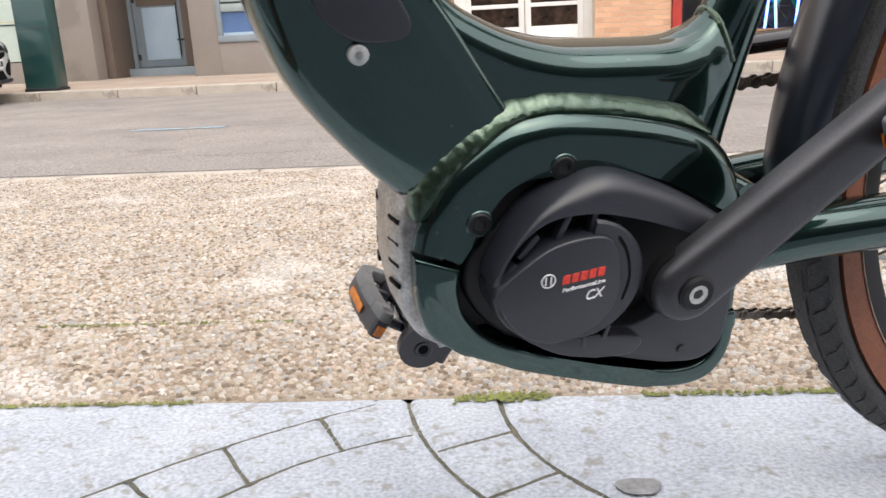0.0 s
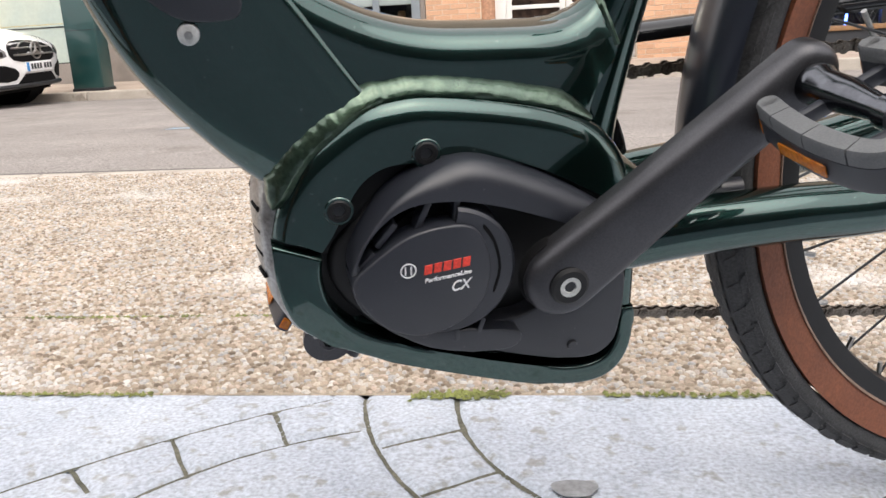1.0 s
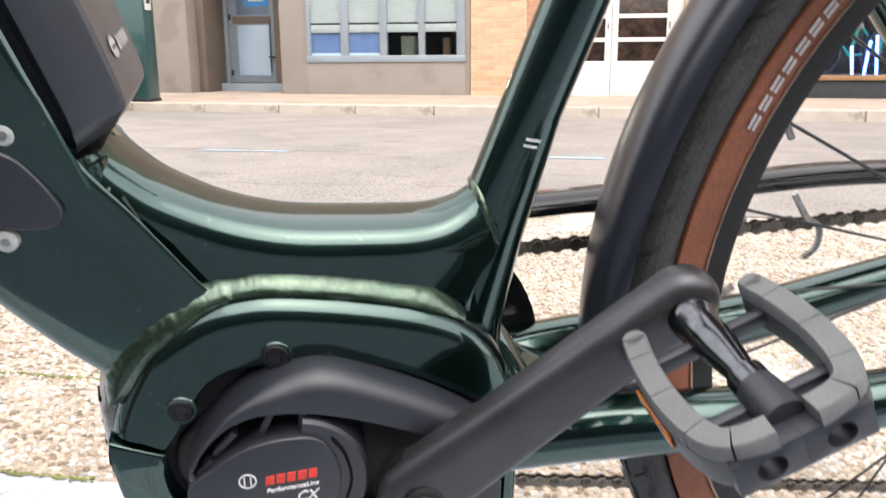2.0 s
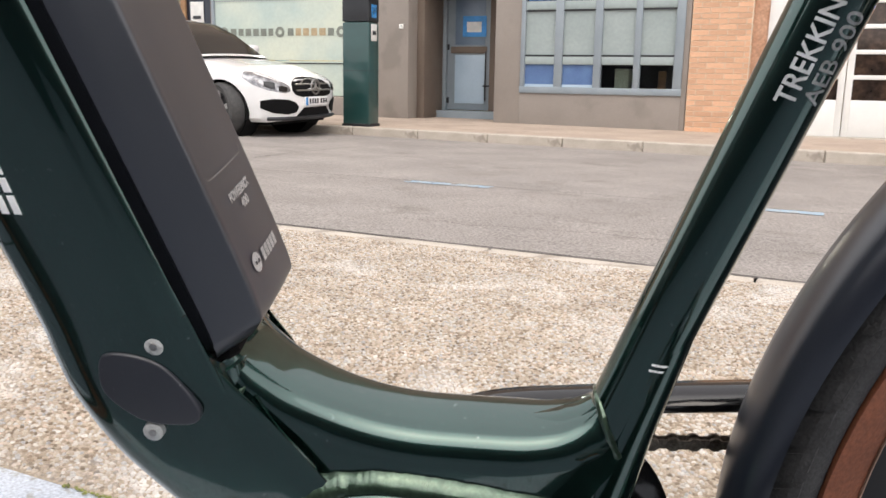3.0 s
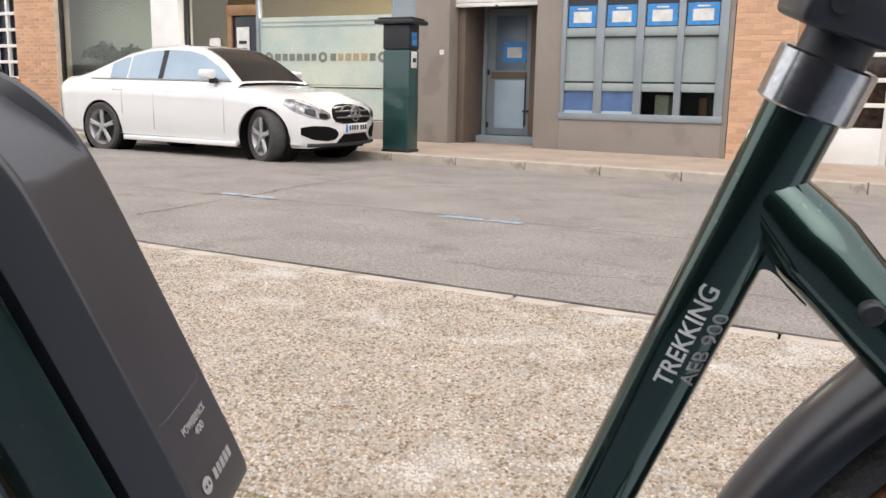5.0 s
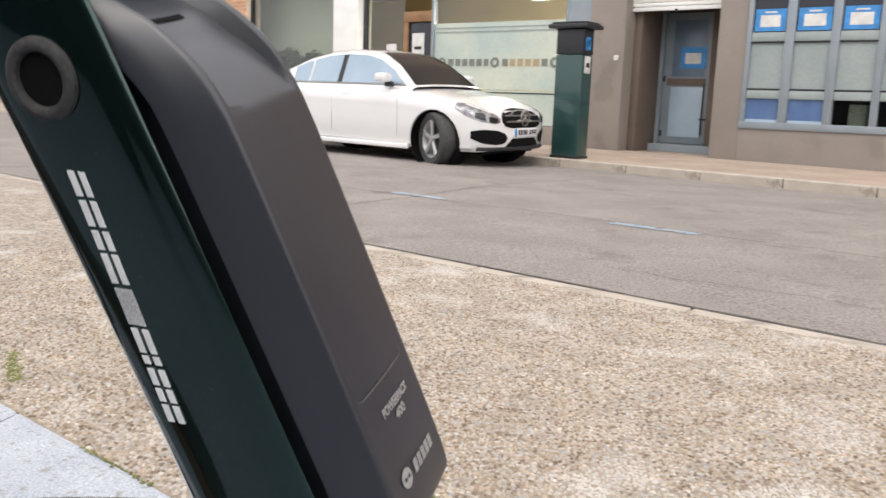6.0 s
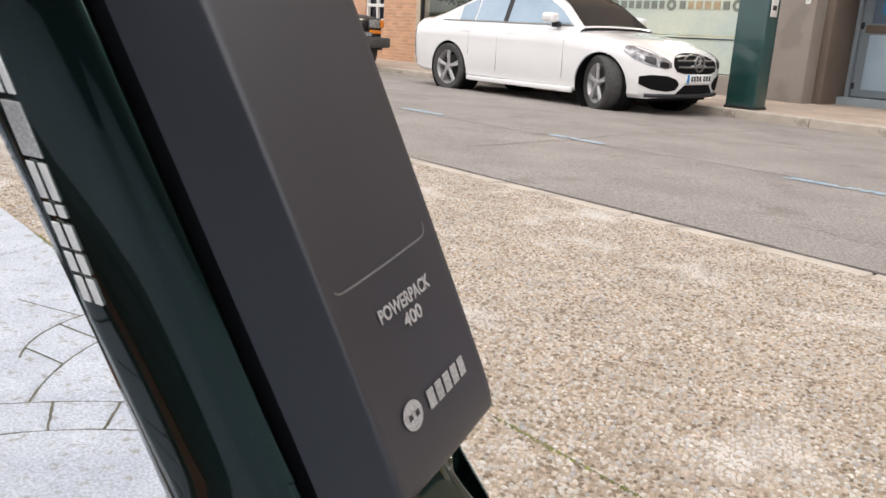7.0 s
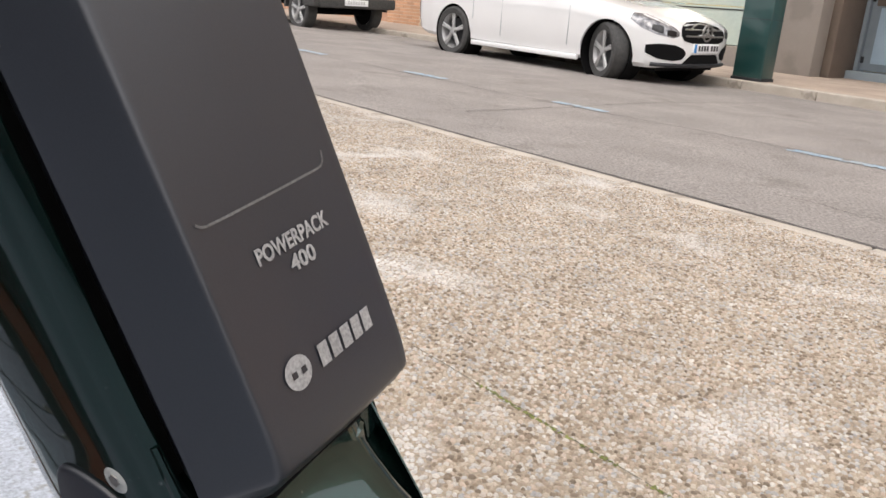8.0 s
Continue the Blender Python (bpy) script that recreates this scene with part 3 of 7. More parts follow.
# kerbs: stone by stone
near_kerb = base("kerb_near")
tagged(near_kerb, "flush pale concrete kerb between pavement and road", "kerb", kind="structure")
far_kerb = base("kerb_far")
tagged(far_kerb, "raised pale concrete kerb before the far pavement", "kerb", kind="structure")
kerb_a = bpy.data.meshes.new("kerb_stone")
bm = box(0.004, 0.996, -0.10, 0.0, -0.20, 0.0, 0.008)
bm.to_mesh(kerb_a)
bm.free()
kerb_b = bpy.data.meshes.new("kerb_stone")
bm = box(0.003, 0.997, 0.0, 0.15, -0.30, 0.0, 0.018, 3)
bm.to_mesh(kerb_b)
bm.free()
for i in range(-26, 14):
    put("kerb_stone", kerb_a, KERB, near_kerb, m=pose(i, KERB_Y, near_z(i + 0.5, KERB_Y) + 0.004, 0, 0.6, 0))
for i in range(-26, 14):
    put("kerb_stone", kerb_b, KERB, far_kerb, m=pose(i + 0.35, FAR_Y, far_z(i + 0.85) + 0.012, 0, 0.43, 0))

# road marks: worn blue dashes, cracks
dash_rng = random.Random(12)
dashes = base("parking_line")
tagged(dashes, "worn blue dashed parking line on the asphalt", "road marking", kind="structure")
for x0, x1 in ((-8.3, -7.7), (-6.3, -5.7), (-4.38, -3.83), (-2.39, -1.77), (-0.35, 0.26), (1.7, 2.3)):
    for row in range(3):
        y, x = 4.79 + (row - 1) * 0.040, x0 + dash_rng.uniform(0.0, 0.08)
        while x < x1 - 0.03:
            length = dash_rng.uniform(0.05, 0.30)
            pts = [(u, y + 0.012 * math.sin(u * 3) + 0.004 * noise.noise((u * 30, y * 9, 3)), road_z(u, y)) for u in steps(x, min(x + length, x1), 6)]
            part("dash", strip(pts, [0.040 + 0.024 * noise.noise((p[0] * 16, row, 0)) for p in pts], 0.004), BLUELINE, dashes)
            x += length + dash_rng.choice((0.004, 0.006, 0.02, 0.05))
cracks = base("road_cracks")
tagged(cracks, "fine dark cracks across the asphalt", "crack", kind="structure")


def crack(pts, width, amp, z, lift=0.005):
    line = []
    for a, b in zip(pts, pts[1:]):
        for t in steps(0, 1, 24)[:-1]:
            x, y = a[0] + (b[0] - a[0]) * t, a[1] + (b[1] - a[1]) * t
            line.append((x + amp * noise.noise((x * 4, y * 4, 1)), y + amp * noise.noise((x * 5, y * 5, 7)), 0))
    line = [(x, y, z(x, y)) for x, y, _ in line]
    return strip(line, [width * (0.6 + 0.8 * abs(noise.noise((p[0] * 9, p[1] * 9, 2)))) for p in line], lift)


for pts in (((-9.0, 4.62), (-4.4, 4.68), (-2.4, 4.84), (-0.4, 4.86), (2.5, 4.95)), ((-3.86, 3.4), (-4.05, 4.6), (-4.37, 6.2), (-4.36, 8.2)), ((0.6, 5.6), (3.6, 5.3))):
    part("crack", crack(pts, 0.013, 0.06, road_z), TAR, cracks)
part("crack", crack([(x, KERB_Y + 0.012) for x in steps(-9, 3, 16)], 0.022, 0.016, road_z), TAR, cracks, "dark ragged edge of the asphalt")
for pts in (((-6.4, 5.9), (-5.2, 6.6), (-4.36, 7.0)), ((-1.6, 3.2), (-0.4, 3.35), (1.2, 3.3)), ((-7.2, 3.6), (-5.4, 3.75))):
    part("crack", crack(pts, 0.007, 0.08, road_z), TAR, cracks)

# ---- the shop fronts across the street ----


def block(name, x0, x1, y0, y1, z0, z1, mat, label, category="wall", bevel=0.006):
    return tagged(part(name, box(x0, x1, y0, y1, z0, z1, bevel), mat), label, category, kind="structure")


F = FACADE
block("wall_plain_end", -46, -18.02, F + 0.02, F + 0.4, -0.6, 3.2, BRICKWALL, "orange brick wall along the pavement")
block("wall_upper", -46, 46, F + 0.04, F + 0.5, 3.2, 10.0, UPPERWALL, "beige brick wall above the shop fronts")
block("wall_pier_left", -17.12, -15.82, F - 0.05, F + 0.35, -0.5, 3.2, BRICKJOINT, "orange brick pier between two windows")
block("wall_below_bars", -18.02, -17.12, F + 0.02, F + 0.35, -0.5, 0.9, BRICKWALL, "orange brick wall under a barred window")
block("column_white", -13.0, -12.27, F - 0.02, F + 0.4, -0.5, 3.2, WHITEPAINT, "smooth white painted column", "column")
block("wall_below_display", -15.82, -13.0, F + 0.05, F + 0.3, -0.5, 0.35, TAUPE, "low taupe wall under the display window")
block("wall_below_frosted", -10.34, -7.3, F + 0.05, F + 0.3, -0.5, 0.28, TAUPE, "low taupe wall under the frosted window")
block("wall_jamb", -7.3, -6.84, F + 0.06, F + 0.9, -0.5, 3.2, GREYFRAME, "grey-green jamb beside the frosted window")
block("wall_pier_taupe", -6.84, -6.19, F, F + 1.3, -0.5, 3.2, TAUPE, "smooth taupe rendered pier")
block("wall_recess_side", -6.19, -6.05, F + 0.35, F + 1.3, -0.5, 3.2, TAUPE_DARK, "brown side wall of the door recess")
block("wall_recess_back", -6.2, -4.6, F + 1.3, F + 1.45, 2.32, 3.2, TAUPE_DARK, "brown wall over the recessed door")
block("wall_recess_jamb", -6.06, -5.99, F + 1.15, F + 1.4, -0.5, 2.4, GREYFRAME, "grey jamb of the recessed door")
block("wall_window_left", -4.62, -4.18, F, F + 1.3, -0.5, 3.2, TAUPE, "smooth taupe rendered wall")
block("wall_window_under", -4.18, -1.64, F, F + 0.35, -0.5, 0.43, TAUPE, "smooth taupe rendered wall under the window")
block("wall_window_over", -4.18, -1.64, F, F + 0.35, 2.55, 3.2, TAUPE, "smooth taupe rendered wall over the window")
block("wall_window_right", -1.64, -1.56, F, F + 0.35, -0.5, 3.2, TAUPE, "smooth taupe rendered wall")
block("wall_brick_core", -1.55, -0.704, F - 0.009, F + 0.55, -0.5, 3.2, BRICKJOINT, "orange brick pier with pale joints")
block("wall_brick_core_right", 1.63, 2.78, F - 0.009, F + 0.55, -0.5, 3.2, BRICKJOINT, "orange brick wall with pale joints")
block("wall_shop_base", 2.95, 8.0, F + 0.05, F + 0.5, -0.6, 0.13, DARKMETAL, "low dark grey base of the bicycle shop window")
block("wall_shop_ledge", 2.95, 8.0, F - 0.02, F + 0.55, 0.13, 0.20, WOOD, "brown wooden ledge of the bicycle shop window", "ledge")
block("wall_plain_right", 8.0, 46, F + 0.02, F + 0.4, -0.9, 3.2, BRICKWALL, "orange brick wall along the pavement")
block("wall_over_entrance", -12.27, -10.34, F + 0.1, F + 0.4, 3.0, 3.2, GREYFRAME, "grey frame over the shop entrance")
block("wall_backs", -46, 46, 16.4, 16.7, -0.6, 6.5, INTERIOR, "warm yellow back wall of the shops")
block("ceiling_shops", -46, 46, F + 0.5, 16.4, 3.2, 3.35, WHITEPAINT, "white shop ceiling", "ceiling")
# added close behind the glass to give the display pane its pale reflected tone
block("wall_room_pale", -17.6, -13.0, F + 0.98, F + 1.08, -0.5, 3.2, INTERIOR_PALE, "pale green wall standing in for the display pane's reflection")
block("wall_room_mid", -7.2, -6.85, F + 0.9, 16.4, -0.5, 3.2, INTERIOR, "yellow wall at the end of the shop")
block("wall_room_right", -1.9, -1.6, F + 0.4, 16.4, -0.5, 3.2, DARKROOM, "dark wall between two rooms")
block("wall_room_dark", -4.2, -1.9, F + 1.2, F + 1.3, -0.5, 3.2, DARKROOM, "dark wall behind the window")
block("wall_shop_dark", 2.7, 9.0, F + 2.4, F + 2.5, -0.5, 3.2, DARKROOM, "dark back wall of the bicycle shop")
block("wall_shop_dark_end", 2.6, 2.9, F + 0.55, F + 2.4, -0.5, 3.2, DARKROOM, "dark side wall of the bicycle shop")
# added behind the camera: blocks low sky and darkens the bicycle's side reflections
block("wall_behind", -40, 40, -2.6, -2.3, -0.6, 1.9, SHADEWALL, "unseen dark wall added to block light and darken reflections")

# barred window far left
bars = tagged(base("barred_window"), "white window with horizontal bars in brick", "window", kind="structure")
part("pane", box(-17.98, -17.16, F + 0.16, F + 0.18, 0.9, 3.2), DARKPANE, bars)
for z in (0.94, 1.3, 1.66, 2.02, 2.38, 2.74, 3.1):
    part("bar", box(-17.98, -17.16, F + 0.06, F + 0.12, z, z + 0.07, 0.006), WHITEPAINT, bars)
for x in (-18.0, -17.58, -17.2):
    part("mullion", box(x, x + 0.06, F + 0.05, F + 0.13, 0.9, 3.2, 0.006), WHITEPAINT, bars)
# a shop window further along
shop_far = tagged(base("far_shop_window"), "white-framed shop window with colourful goods", "window", kind="structure")
part("pane", box(-27.2, -24.4, F - 0.01, F + 0.01, 0.2, 2.9), DARKPANE, shop_far)
for x in (-27.3, -24.5):
    part("frame", box(x, x + 0.22, F - 0.08, F + 0.02, -0.3, 3.0, 0.01), WHITEPAINT, shop_far)
part("frame", box(-27.3, -24.3, F - 0.08, F + 0.02, 2.9, 3.1, 0.01), WHITEPAINT, shop_far)

# display window with a hedge in it
pane_glass = glass("window_glass")


def pane(name, x0, x1, y, z0, z1, parent):
    ob = part(name, box(x0, x1, y, y + 0.01, z0, z1), pane_glass, parent)
    ob.visible_shadow = False
    return ob


disp = tagged(base("display_window"), "tall clear shop window beside a white column", "window", kind="structure")
pane("pane", -15.78, -13.02, F + 0.1, 0.37, 3.15, disp)
for x in (-15.82, -13.07):
    part("frame", box(x, x + 0.06, F + 0.06, F + 0.16, 0.35, 3.2, 0.005), DARKMETAL, disp)
part("frame", box(-15.8, -13.0, F + 0.06, F + 0.16, 0.33, 0.40, 0.005), DARKMETAL, disp)


def foliage(name, centres, mat, count, size, seed, parent=None):
    """Many small bent leaves scattered about the centres (x, y, z, rx, ry, rz)."""
    rng = random.Random(seed)
    verts, faces = [], []
    for cx, cy, cz, rx, ry, rz in centres:
        for _ in range(count):
            a, b, c = rng.gauss(0, 0.45), rng.gauss(0, 0.45), rng.gauss(0, 0.45)
            p = Vector((cx + a * rx, cy + b * ry, cz + c * rz))
            m = Euler((rng.uniform(0, 6.3), rng.uniform(0, 6.3), rng.uniform(0, 6.3))).to_matrix()
            s = size * rng.uniform(0.6, 1.3)
            k = len(verts)
            for q in ((-1, 0, 0), (0, -0.45, 0.12), (1, 0, 0.25), (0, 0.45, 0.12)):
                verts.append(p + m @ (Vector(q) * s))
            faces += [(k, k + 1, k + 2), (k, k + 2, k + 3)]
    return put(name, mesh_from(name, verts, faces), mat, parent)


hedge = tagged(base("hedge_planter"), "dark leafy hedge on a low planter in the window", "planter")
part("trough", box(-15.6, -13.2, F + 0.55, F + 0.85, -0.10, 1.20, 0.02), TAUPE_DARK, hedge)
foliage("leaves", [(-15.5 + 0.3 * i, F + 0.7, 1.56 + 0.10 * math.sin(i * 1.9) - 0.025 * i, 0.28, 0.2, 0.13) for i in range(8)], LEAF, 380, 0.05, 3, hedge)

# entrance and frosted window of the shop
entrance = tagged(base("shop_entrance"), "dark framed glass shop entrance with notices", "door", kind="structure")
part("frame", box(-12.27, -12.19, F + 0.15, F + 0.25, -0.1, 3.0, 0.006), DARKMETAL, entrance)
part("frame", box(-11.16, -11.04, F + 0.15, F + 0.25, -0.1, 2.42, 0.006), WOOD, entrance)
part("frame", box(-10.44, -10.34, F + 0.15, F + 0.25, -0.1, 2.42, 0.006), WOOD, entrance)
part("transom", box(-11.16, -10.34, F + 0.14, F + 0.26, 2.22, 2.42, 0.006), WOOD, entrance)
part("leaf", box(-11.04, -10.44, F + 0.19, F + 0.22, -0.06, 2.22, 0.006), DARKPANE, entrance)
part("poster", box(-10.93, -10.62, F + 0.165, F + 0.175, 1.3, 2.0), PAPER, entrance)
part("poster_bars", box(-10.87, -10.68, F + 0.155, F + 0.16, 1.5, 1.6), DARKMETAL, entrance)
part("poster_bars", box(-10.87, -10.68, F + 0.155, F + 0.16, 1.68, 1.74), DARKMETAL, entrance)
pane("side_pane", -12.19, -11.16, F + 0.19, -0.06, 2.95, entrance)
part("notice", box(-11.62, -11.34, F + 0.16, F + 0.17, 1.48, 1.80), PAPER, entrance)
frosted = tagged(base("frosted_window"), "wide shop window with pale frosted film and printed bands", "window", kind="structure")
pane("clear_pane", -10.3, -7.32, F + 0.12, 0.3, 3.15, frosted)
part("film", box(-10.3, -7.32, F + 0.11, F + 0.114, 0.92, 2.16), FILM, frosted, "pale green frosted film")
part("film", box(-10.3, -7.32, F + 0.11, F + 0.114, 0.30, 0.905), FILM, frosted, "pale green frosted film")
for z, h, ink in ((1.98, 0.025, FROST), (2.06, 0.018, FROST), (0.855, 0.02, DARKMETAL)):
    part("printed_line", box(-10.28, -7.34, F + 0.1, F + 0.106, z, z + h), ink, frosted)
x = -10.2
for k, (w, h) in enumerate(((0.2, 0.2), (0.13, 0.13), (0.11, 0.13), (0.12, 0.13), (0.12, 0.13), (0.12, 0.13), (0.1, 0.13), (0.22, 0.2), (0.12, 0.13), (0.11, 0.13), (0.12, 0.13), (0.12, 0.13), (0.13, 0.13), (0.12, 0.13), (0.22, 0.2), (0.12, 0.13), (0.12, 0.13))):
    if h > 0.15:
        part("printed_rosette", lathe([(0.045, 0), (0.1, 0), (0.1, 0.004), (0.045, 0.004)], 10, "Y", (x + 0.1, F + 0.1, 1.42)), FILMPRINT, frosted)
    else:
        part("printed_bar", box(x, x + w, F + 0.1, F + 0.106, 1.42 - h / 2, 1.42 + h / 2), FILMPRINT_TAN if k in (9, 10, 11, 12) else FILMPRINT, frosted)
    x += w + 0.05
for x in (-10.36, -7.36):
    part("frame", box(x, x + 0.06, F + 0.06, F + 0.18, 0.25, 3.2, 0.005), GREYFRAME, frosted)
counter = tagged(base("shop_counter"), "low dark shop counter behind the frosted film", "counter")
part("body", box(-9.6, -7.6, F + 0.9, F + 1.4, -0.05, 0.62, 0.02), DARKMETAL, counter)
part("top", box(-9.65, -7.55, F + 0.85, F + 1.45, 0.62, 0.66, 0.01), WOOD, counter)
bucket = tagged(base("plastic_tub"), "small pale blue plastic tub in the window", "tub")
part("body", cyl((-8.95, F + 0.3, 0.82), (-8.95, F + 0.3, 1.02), 0.12, 0.14), PALEBLUE, bucket)
part("stand", box(-9.1, -8.8, F + 0.2, F + 0.4, -0.05, 0.82, 0.01), DARKMETAL, bucket)
lamp = tagged(base("ceiling_lamp"), "round white ceiling lamp, lit, in the shop", "lamp")
part("diffuser", lathe([(0.0, -0.12), (0.28, -0.10), (0.36, 0.0), (0.0, 0.0)], 32, "Z", (-8.6, F + 1.2, 2.84)), CEILINGLAMP, lamp)
light = new("shop_light", bpy.data.lights.new("shop_light", "AREA"))
light.data.energy, light.data.size, light.data.color = 160, 0.6, (1.0, 0.92, 0.75)
light.matrix_basis = pose(-8.6, F + 1.2, 2.70)
part("rod", cyl((-8.6, F + 1.2, 2.83), (-8.6, F + 1.2, 3.21), 0.02), STEEL, lamp)

# recessed door
door = tagged(base("door_1"), "recessed grey door with pale blue panels, closed", "door", kind="structure")
D = F + 1.24
part("leaf", box(-5.99, -5.16, D, D + 0.05, 0.08, 2.32, 0.006), GREYFRAME, door)
part("lower_panel", box(-5.84, -5.26, D - 0.012, D, 0.20, 1.06, 0.004), PALEBLUE, door, "pale blue lower panel")
part("upper_panel", box(-5.84, -5.26, D - 0.012, D, 1.24, 2.2, 0.004), DOORPANEL_SHADE, door, "pale blue upper panel darkened with shade in its colour")
part("lock_rail", box(-5.92, -5.22, D - 0.018, D, 1.09, 1.21, 0.004), TAUPE_DARK, door)
part("bar", box(-5.245, -5.225, D - 0.04, D - 0.02, 0.25, 1.12, 0.004), DARKMETAL, door)
part("handle", box(-5.27, -5.15, D - 0.07, D - 0.03, 0.50, 0.53, 0.006), DARKMETAL, door)
part("hinge", box(-6.0, -5.95, D - 0.03, D, 1.15, 1.25, 0.004), DARKMETAL, door)
part("hinge", box(-6.0, -5.95, D - 0.03, D, 0.2, 0.3, 0.004), DARKMETAL, door)
part("notice", box(-5.69, -5.24, D - 0.022, D - 0.014, 1.38, 1.74), BLUESIGN, door, "blue bordered notice")
part("notice_sheet", box(-5.61, -5.33, D - 0.028, D - 0.023, 1.46, 1.64), PAPER, door)
part("sill", box(-6.19, -4.6, F + 0.9, F + 1.3, -0.5, 0.07, 0.008), GREYFRAME, door)
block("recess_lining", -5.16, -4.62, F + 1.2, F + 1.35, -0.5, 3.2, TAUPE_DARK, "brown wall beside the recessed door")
shutter = tagged(base("roller_shutter"), "white roller shutter rolled up over a recess", "shutter", kind="structure")
for i in range(3):
    part("slat", box(-6.19, -4.62, F + 0.22, F + 0.26, 2.25 + 0.07 * i, 2.315 + 0.07 * i, 0.01), WHITEPAINT, shutter)
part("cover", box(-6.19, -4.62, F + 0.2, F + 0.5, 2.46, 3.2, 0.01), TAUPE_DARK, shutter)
part("pull", cyl((-5.42, F + 0.2, 2.22), (-5.42, F + 0.2, 2.27), 0.02), DARKMETAL, shutter)
bell = tagged(base("doorbell"), "small white doorbell plate on the taupe pier", "doorbell")
part("plate", box(-6.36, -6.28, F - 0.015, F, 1.45, 1.53, 0.004), WHITEPAINT, bell)
part("button", cyl((-6.32, F - 0.02, 1.5), (-6.32, F - 0.012, 1.5), 0.012), GREYFRAME, bell)

# the four-light window
win = tagged(base("window_1"), "grey-framed window of four lights with blue notices", "window", kind="structure")
W = F - 0.02
for name, a, b, c, d in (("frame", -4.18, -4.11, 0.43, 2.55), ("frame", -1.77, -1.64, 0.43, 2.55), ("mullion", -3.62, -3.49, 0.5, 2.5), ("mullion", -2.99, -2.87, 0.5, 2.5), ("mullion", -2.37, -2.27, 0.5, 2.5)):
    part(name, box(a, b, W, W + 0.12, c, d, 0.008), GREYFRAME, win)
part("sill", box(-4.185, -1.635, W - 0.004, W + 0.12, 0.425, 0.53, 0.008), GREYFRAME, win)
part("head", box(-4.185, -1.635, W - 0.004, W + 0.12, 2.5, 2.58, 0.008), GREYFRAME, win)
LIGHTS = ((-4.11, -3.62), (-3.49, -2.99), (-2.87, -2.37), (-2.27, -1.77))
for k, (a, b) in enumerate(LIGHTS):
    part("rail", box(a, b, W + 0.02, W + 0.1, 0.88, 1.0, 0.006), FROST, win, "pale grey rail")
    part("rail", box(a, b, W + 0.02, W + 0.1, 1.72, 1.85, 0.006), FROST, win, "pale grey rail")
    part("gasket", box(a, b, W + 0.03, W + 0.1, 1.004, 1.03), DARKMETAL, win)
    part("gasket", box(a, b, W + 0.03, W + 0.1, 1.695, 1.716), DARKMETAL, win)
    part("middle_pane", box(a, b, W + 0.06, W + 0.075, 1.03, 1.695), FROST, win, "frosted pane")
    part("top_pane", box(a, b, W + 0.06, W + 0.075, 1.85, 2.5), DARKPANE, win, "dark pane")
    part("notice", box(a + 0.02, b - 0.02, W + 0.05, W + 0.056, 1.87, 2.19), BLUESIGN, win, "blue notice with a white sheet")
    part("notice_sheet", box(a + 0.1, b - 0.1, W + 0.042, W + 0.048, 1.93, 2.10), PAPER, win)
    part("notice_line", box(a + 0.16, b - 0.16, W + 0.042, W + 0.048, 2.13, 2.155), PAPER, win)
    if k < 2:
        part("blind", box(a, b, W + 0.06, W + 0.075, 0.57, 0.88), BLUEPANE, win, "blue blind")
        part("blind_rail", box(a, b, W + 0.055, W + 0.08, 0.53, 0.57), PALEBLUE, win)
    else:
        pane("low_pane", a, b, W + 0.06, 0.53, 0.88, win)
cabinet = tagged(base("filing_cabinet"), "beige filing cabinet standing behind the window", "cabinet")
part("body", box(-2.72, -2.5, F + 0.35, F + 0.8, -0.06, 0.83, 0.01), INTERIOR_PALE, cabinet)
chair = tagged(base("office_chair"), "brown chair back seen through the window", "chair")
part("backrest", box(-2.05, -1.93, F + 0.4, F + 0.46, 0.35, 0.80, 0.02), WOOD, chair)
part("post", cyl((-1.99, F + 0.44, -0.07), (-1.99, F + 0.44, 0.4), 0.02), DARKMETAL, chair)

# the white double door
wdoor = tagged(base("door_2"), "white double door with small dark panes, closed", "door", kind="structure")
E = F + 0.3
part("frame", box(-0.50, -0.33, E - 0.04, E + 0.08, -0.12, 3.2, 0.008), WHITEPAINT, wdoor)
part("frame", box(1.50, 1.68, E - 0.04, E + 0.08, -0.12, 3.2, 0.008), WHITEPAINT, wdoor)
part("infill", box(-0.74, -0.50, E, E + 0.1, -0.12, 3.2), BRICKWALL, wdoor, "orange brick beside the door")
for a, b in ((-0.33, 0.585), (0.595, 1.50)):
    leaf = part("leaf", box(a, b, E + 0.03, E + 0.05, -0.10, 3.1), BROWNPANE, wdoor, "dark glazed leaf")
    part("stile", box(a, a + 0.09, E, E + 0.06, -0.10, 3.1, 0.005), WHITEPAINT, leaf)
    part("stile", box(b - 0.09, b, E, E + 0.06, -0.10, 3.1, 0.005), WHITEPAINT, leaf)
    part("bottom_rail", box(a + 0.09, b - 0.09, E, E + 0.06, -0.10, 0.42, 0.005), WHITEPAINT, leaf)
    for z in (0.71, 1.06, 1.41, 1.76, 2.11, 2.46, 2.81):
        part("glazing_bar", box(a + 0.09, b - 0.09, E + 0.004, E + 0.056, z, z + 0.062, 0.005), WHITEPAINT, leaf)
    part("keyhole", box(b - 0.06, b - 0.04, E - 0.008, E, 0.9, 1.0, 0.002), DARKMETAL, leaf)
block("threshold", -0.72, 1.63, F - 0.1, F + 0.4, -0.5, -0.10, KERB, "worn concrete threshold of the white door", "threshold")

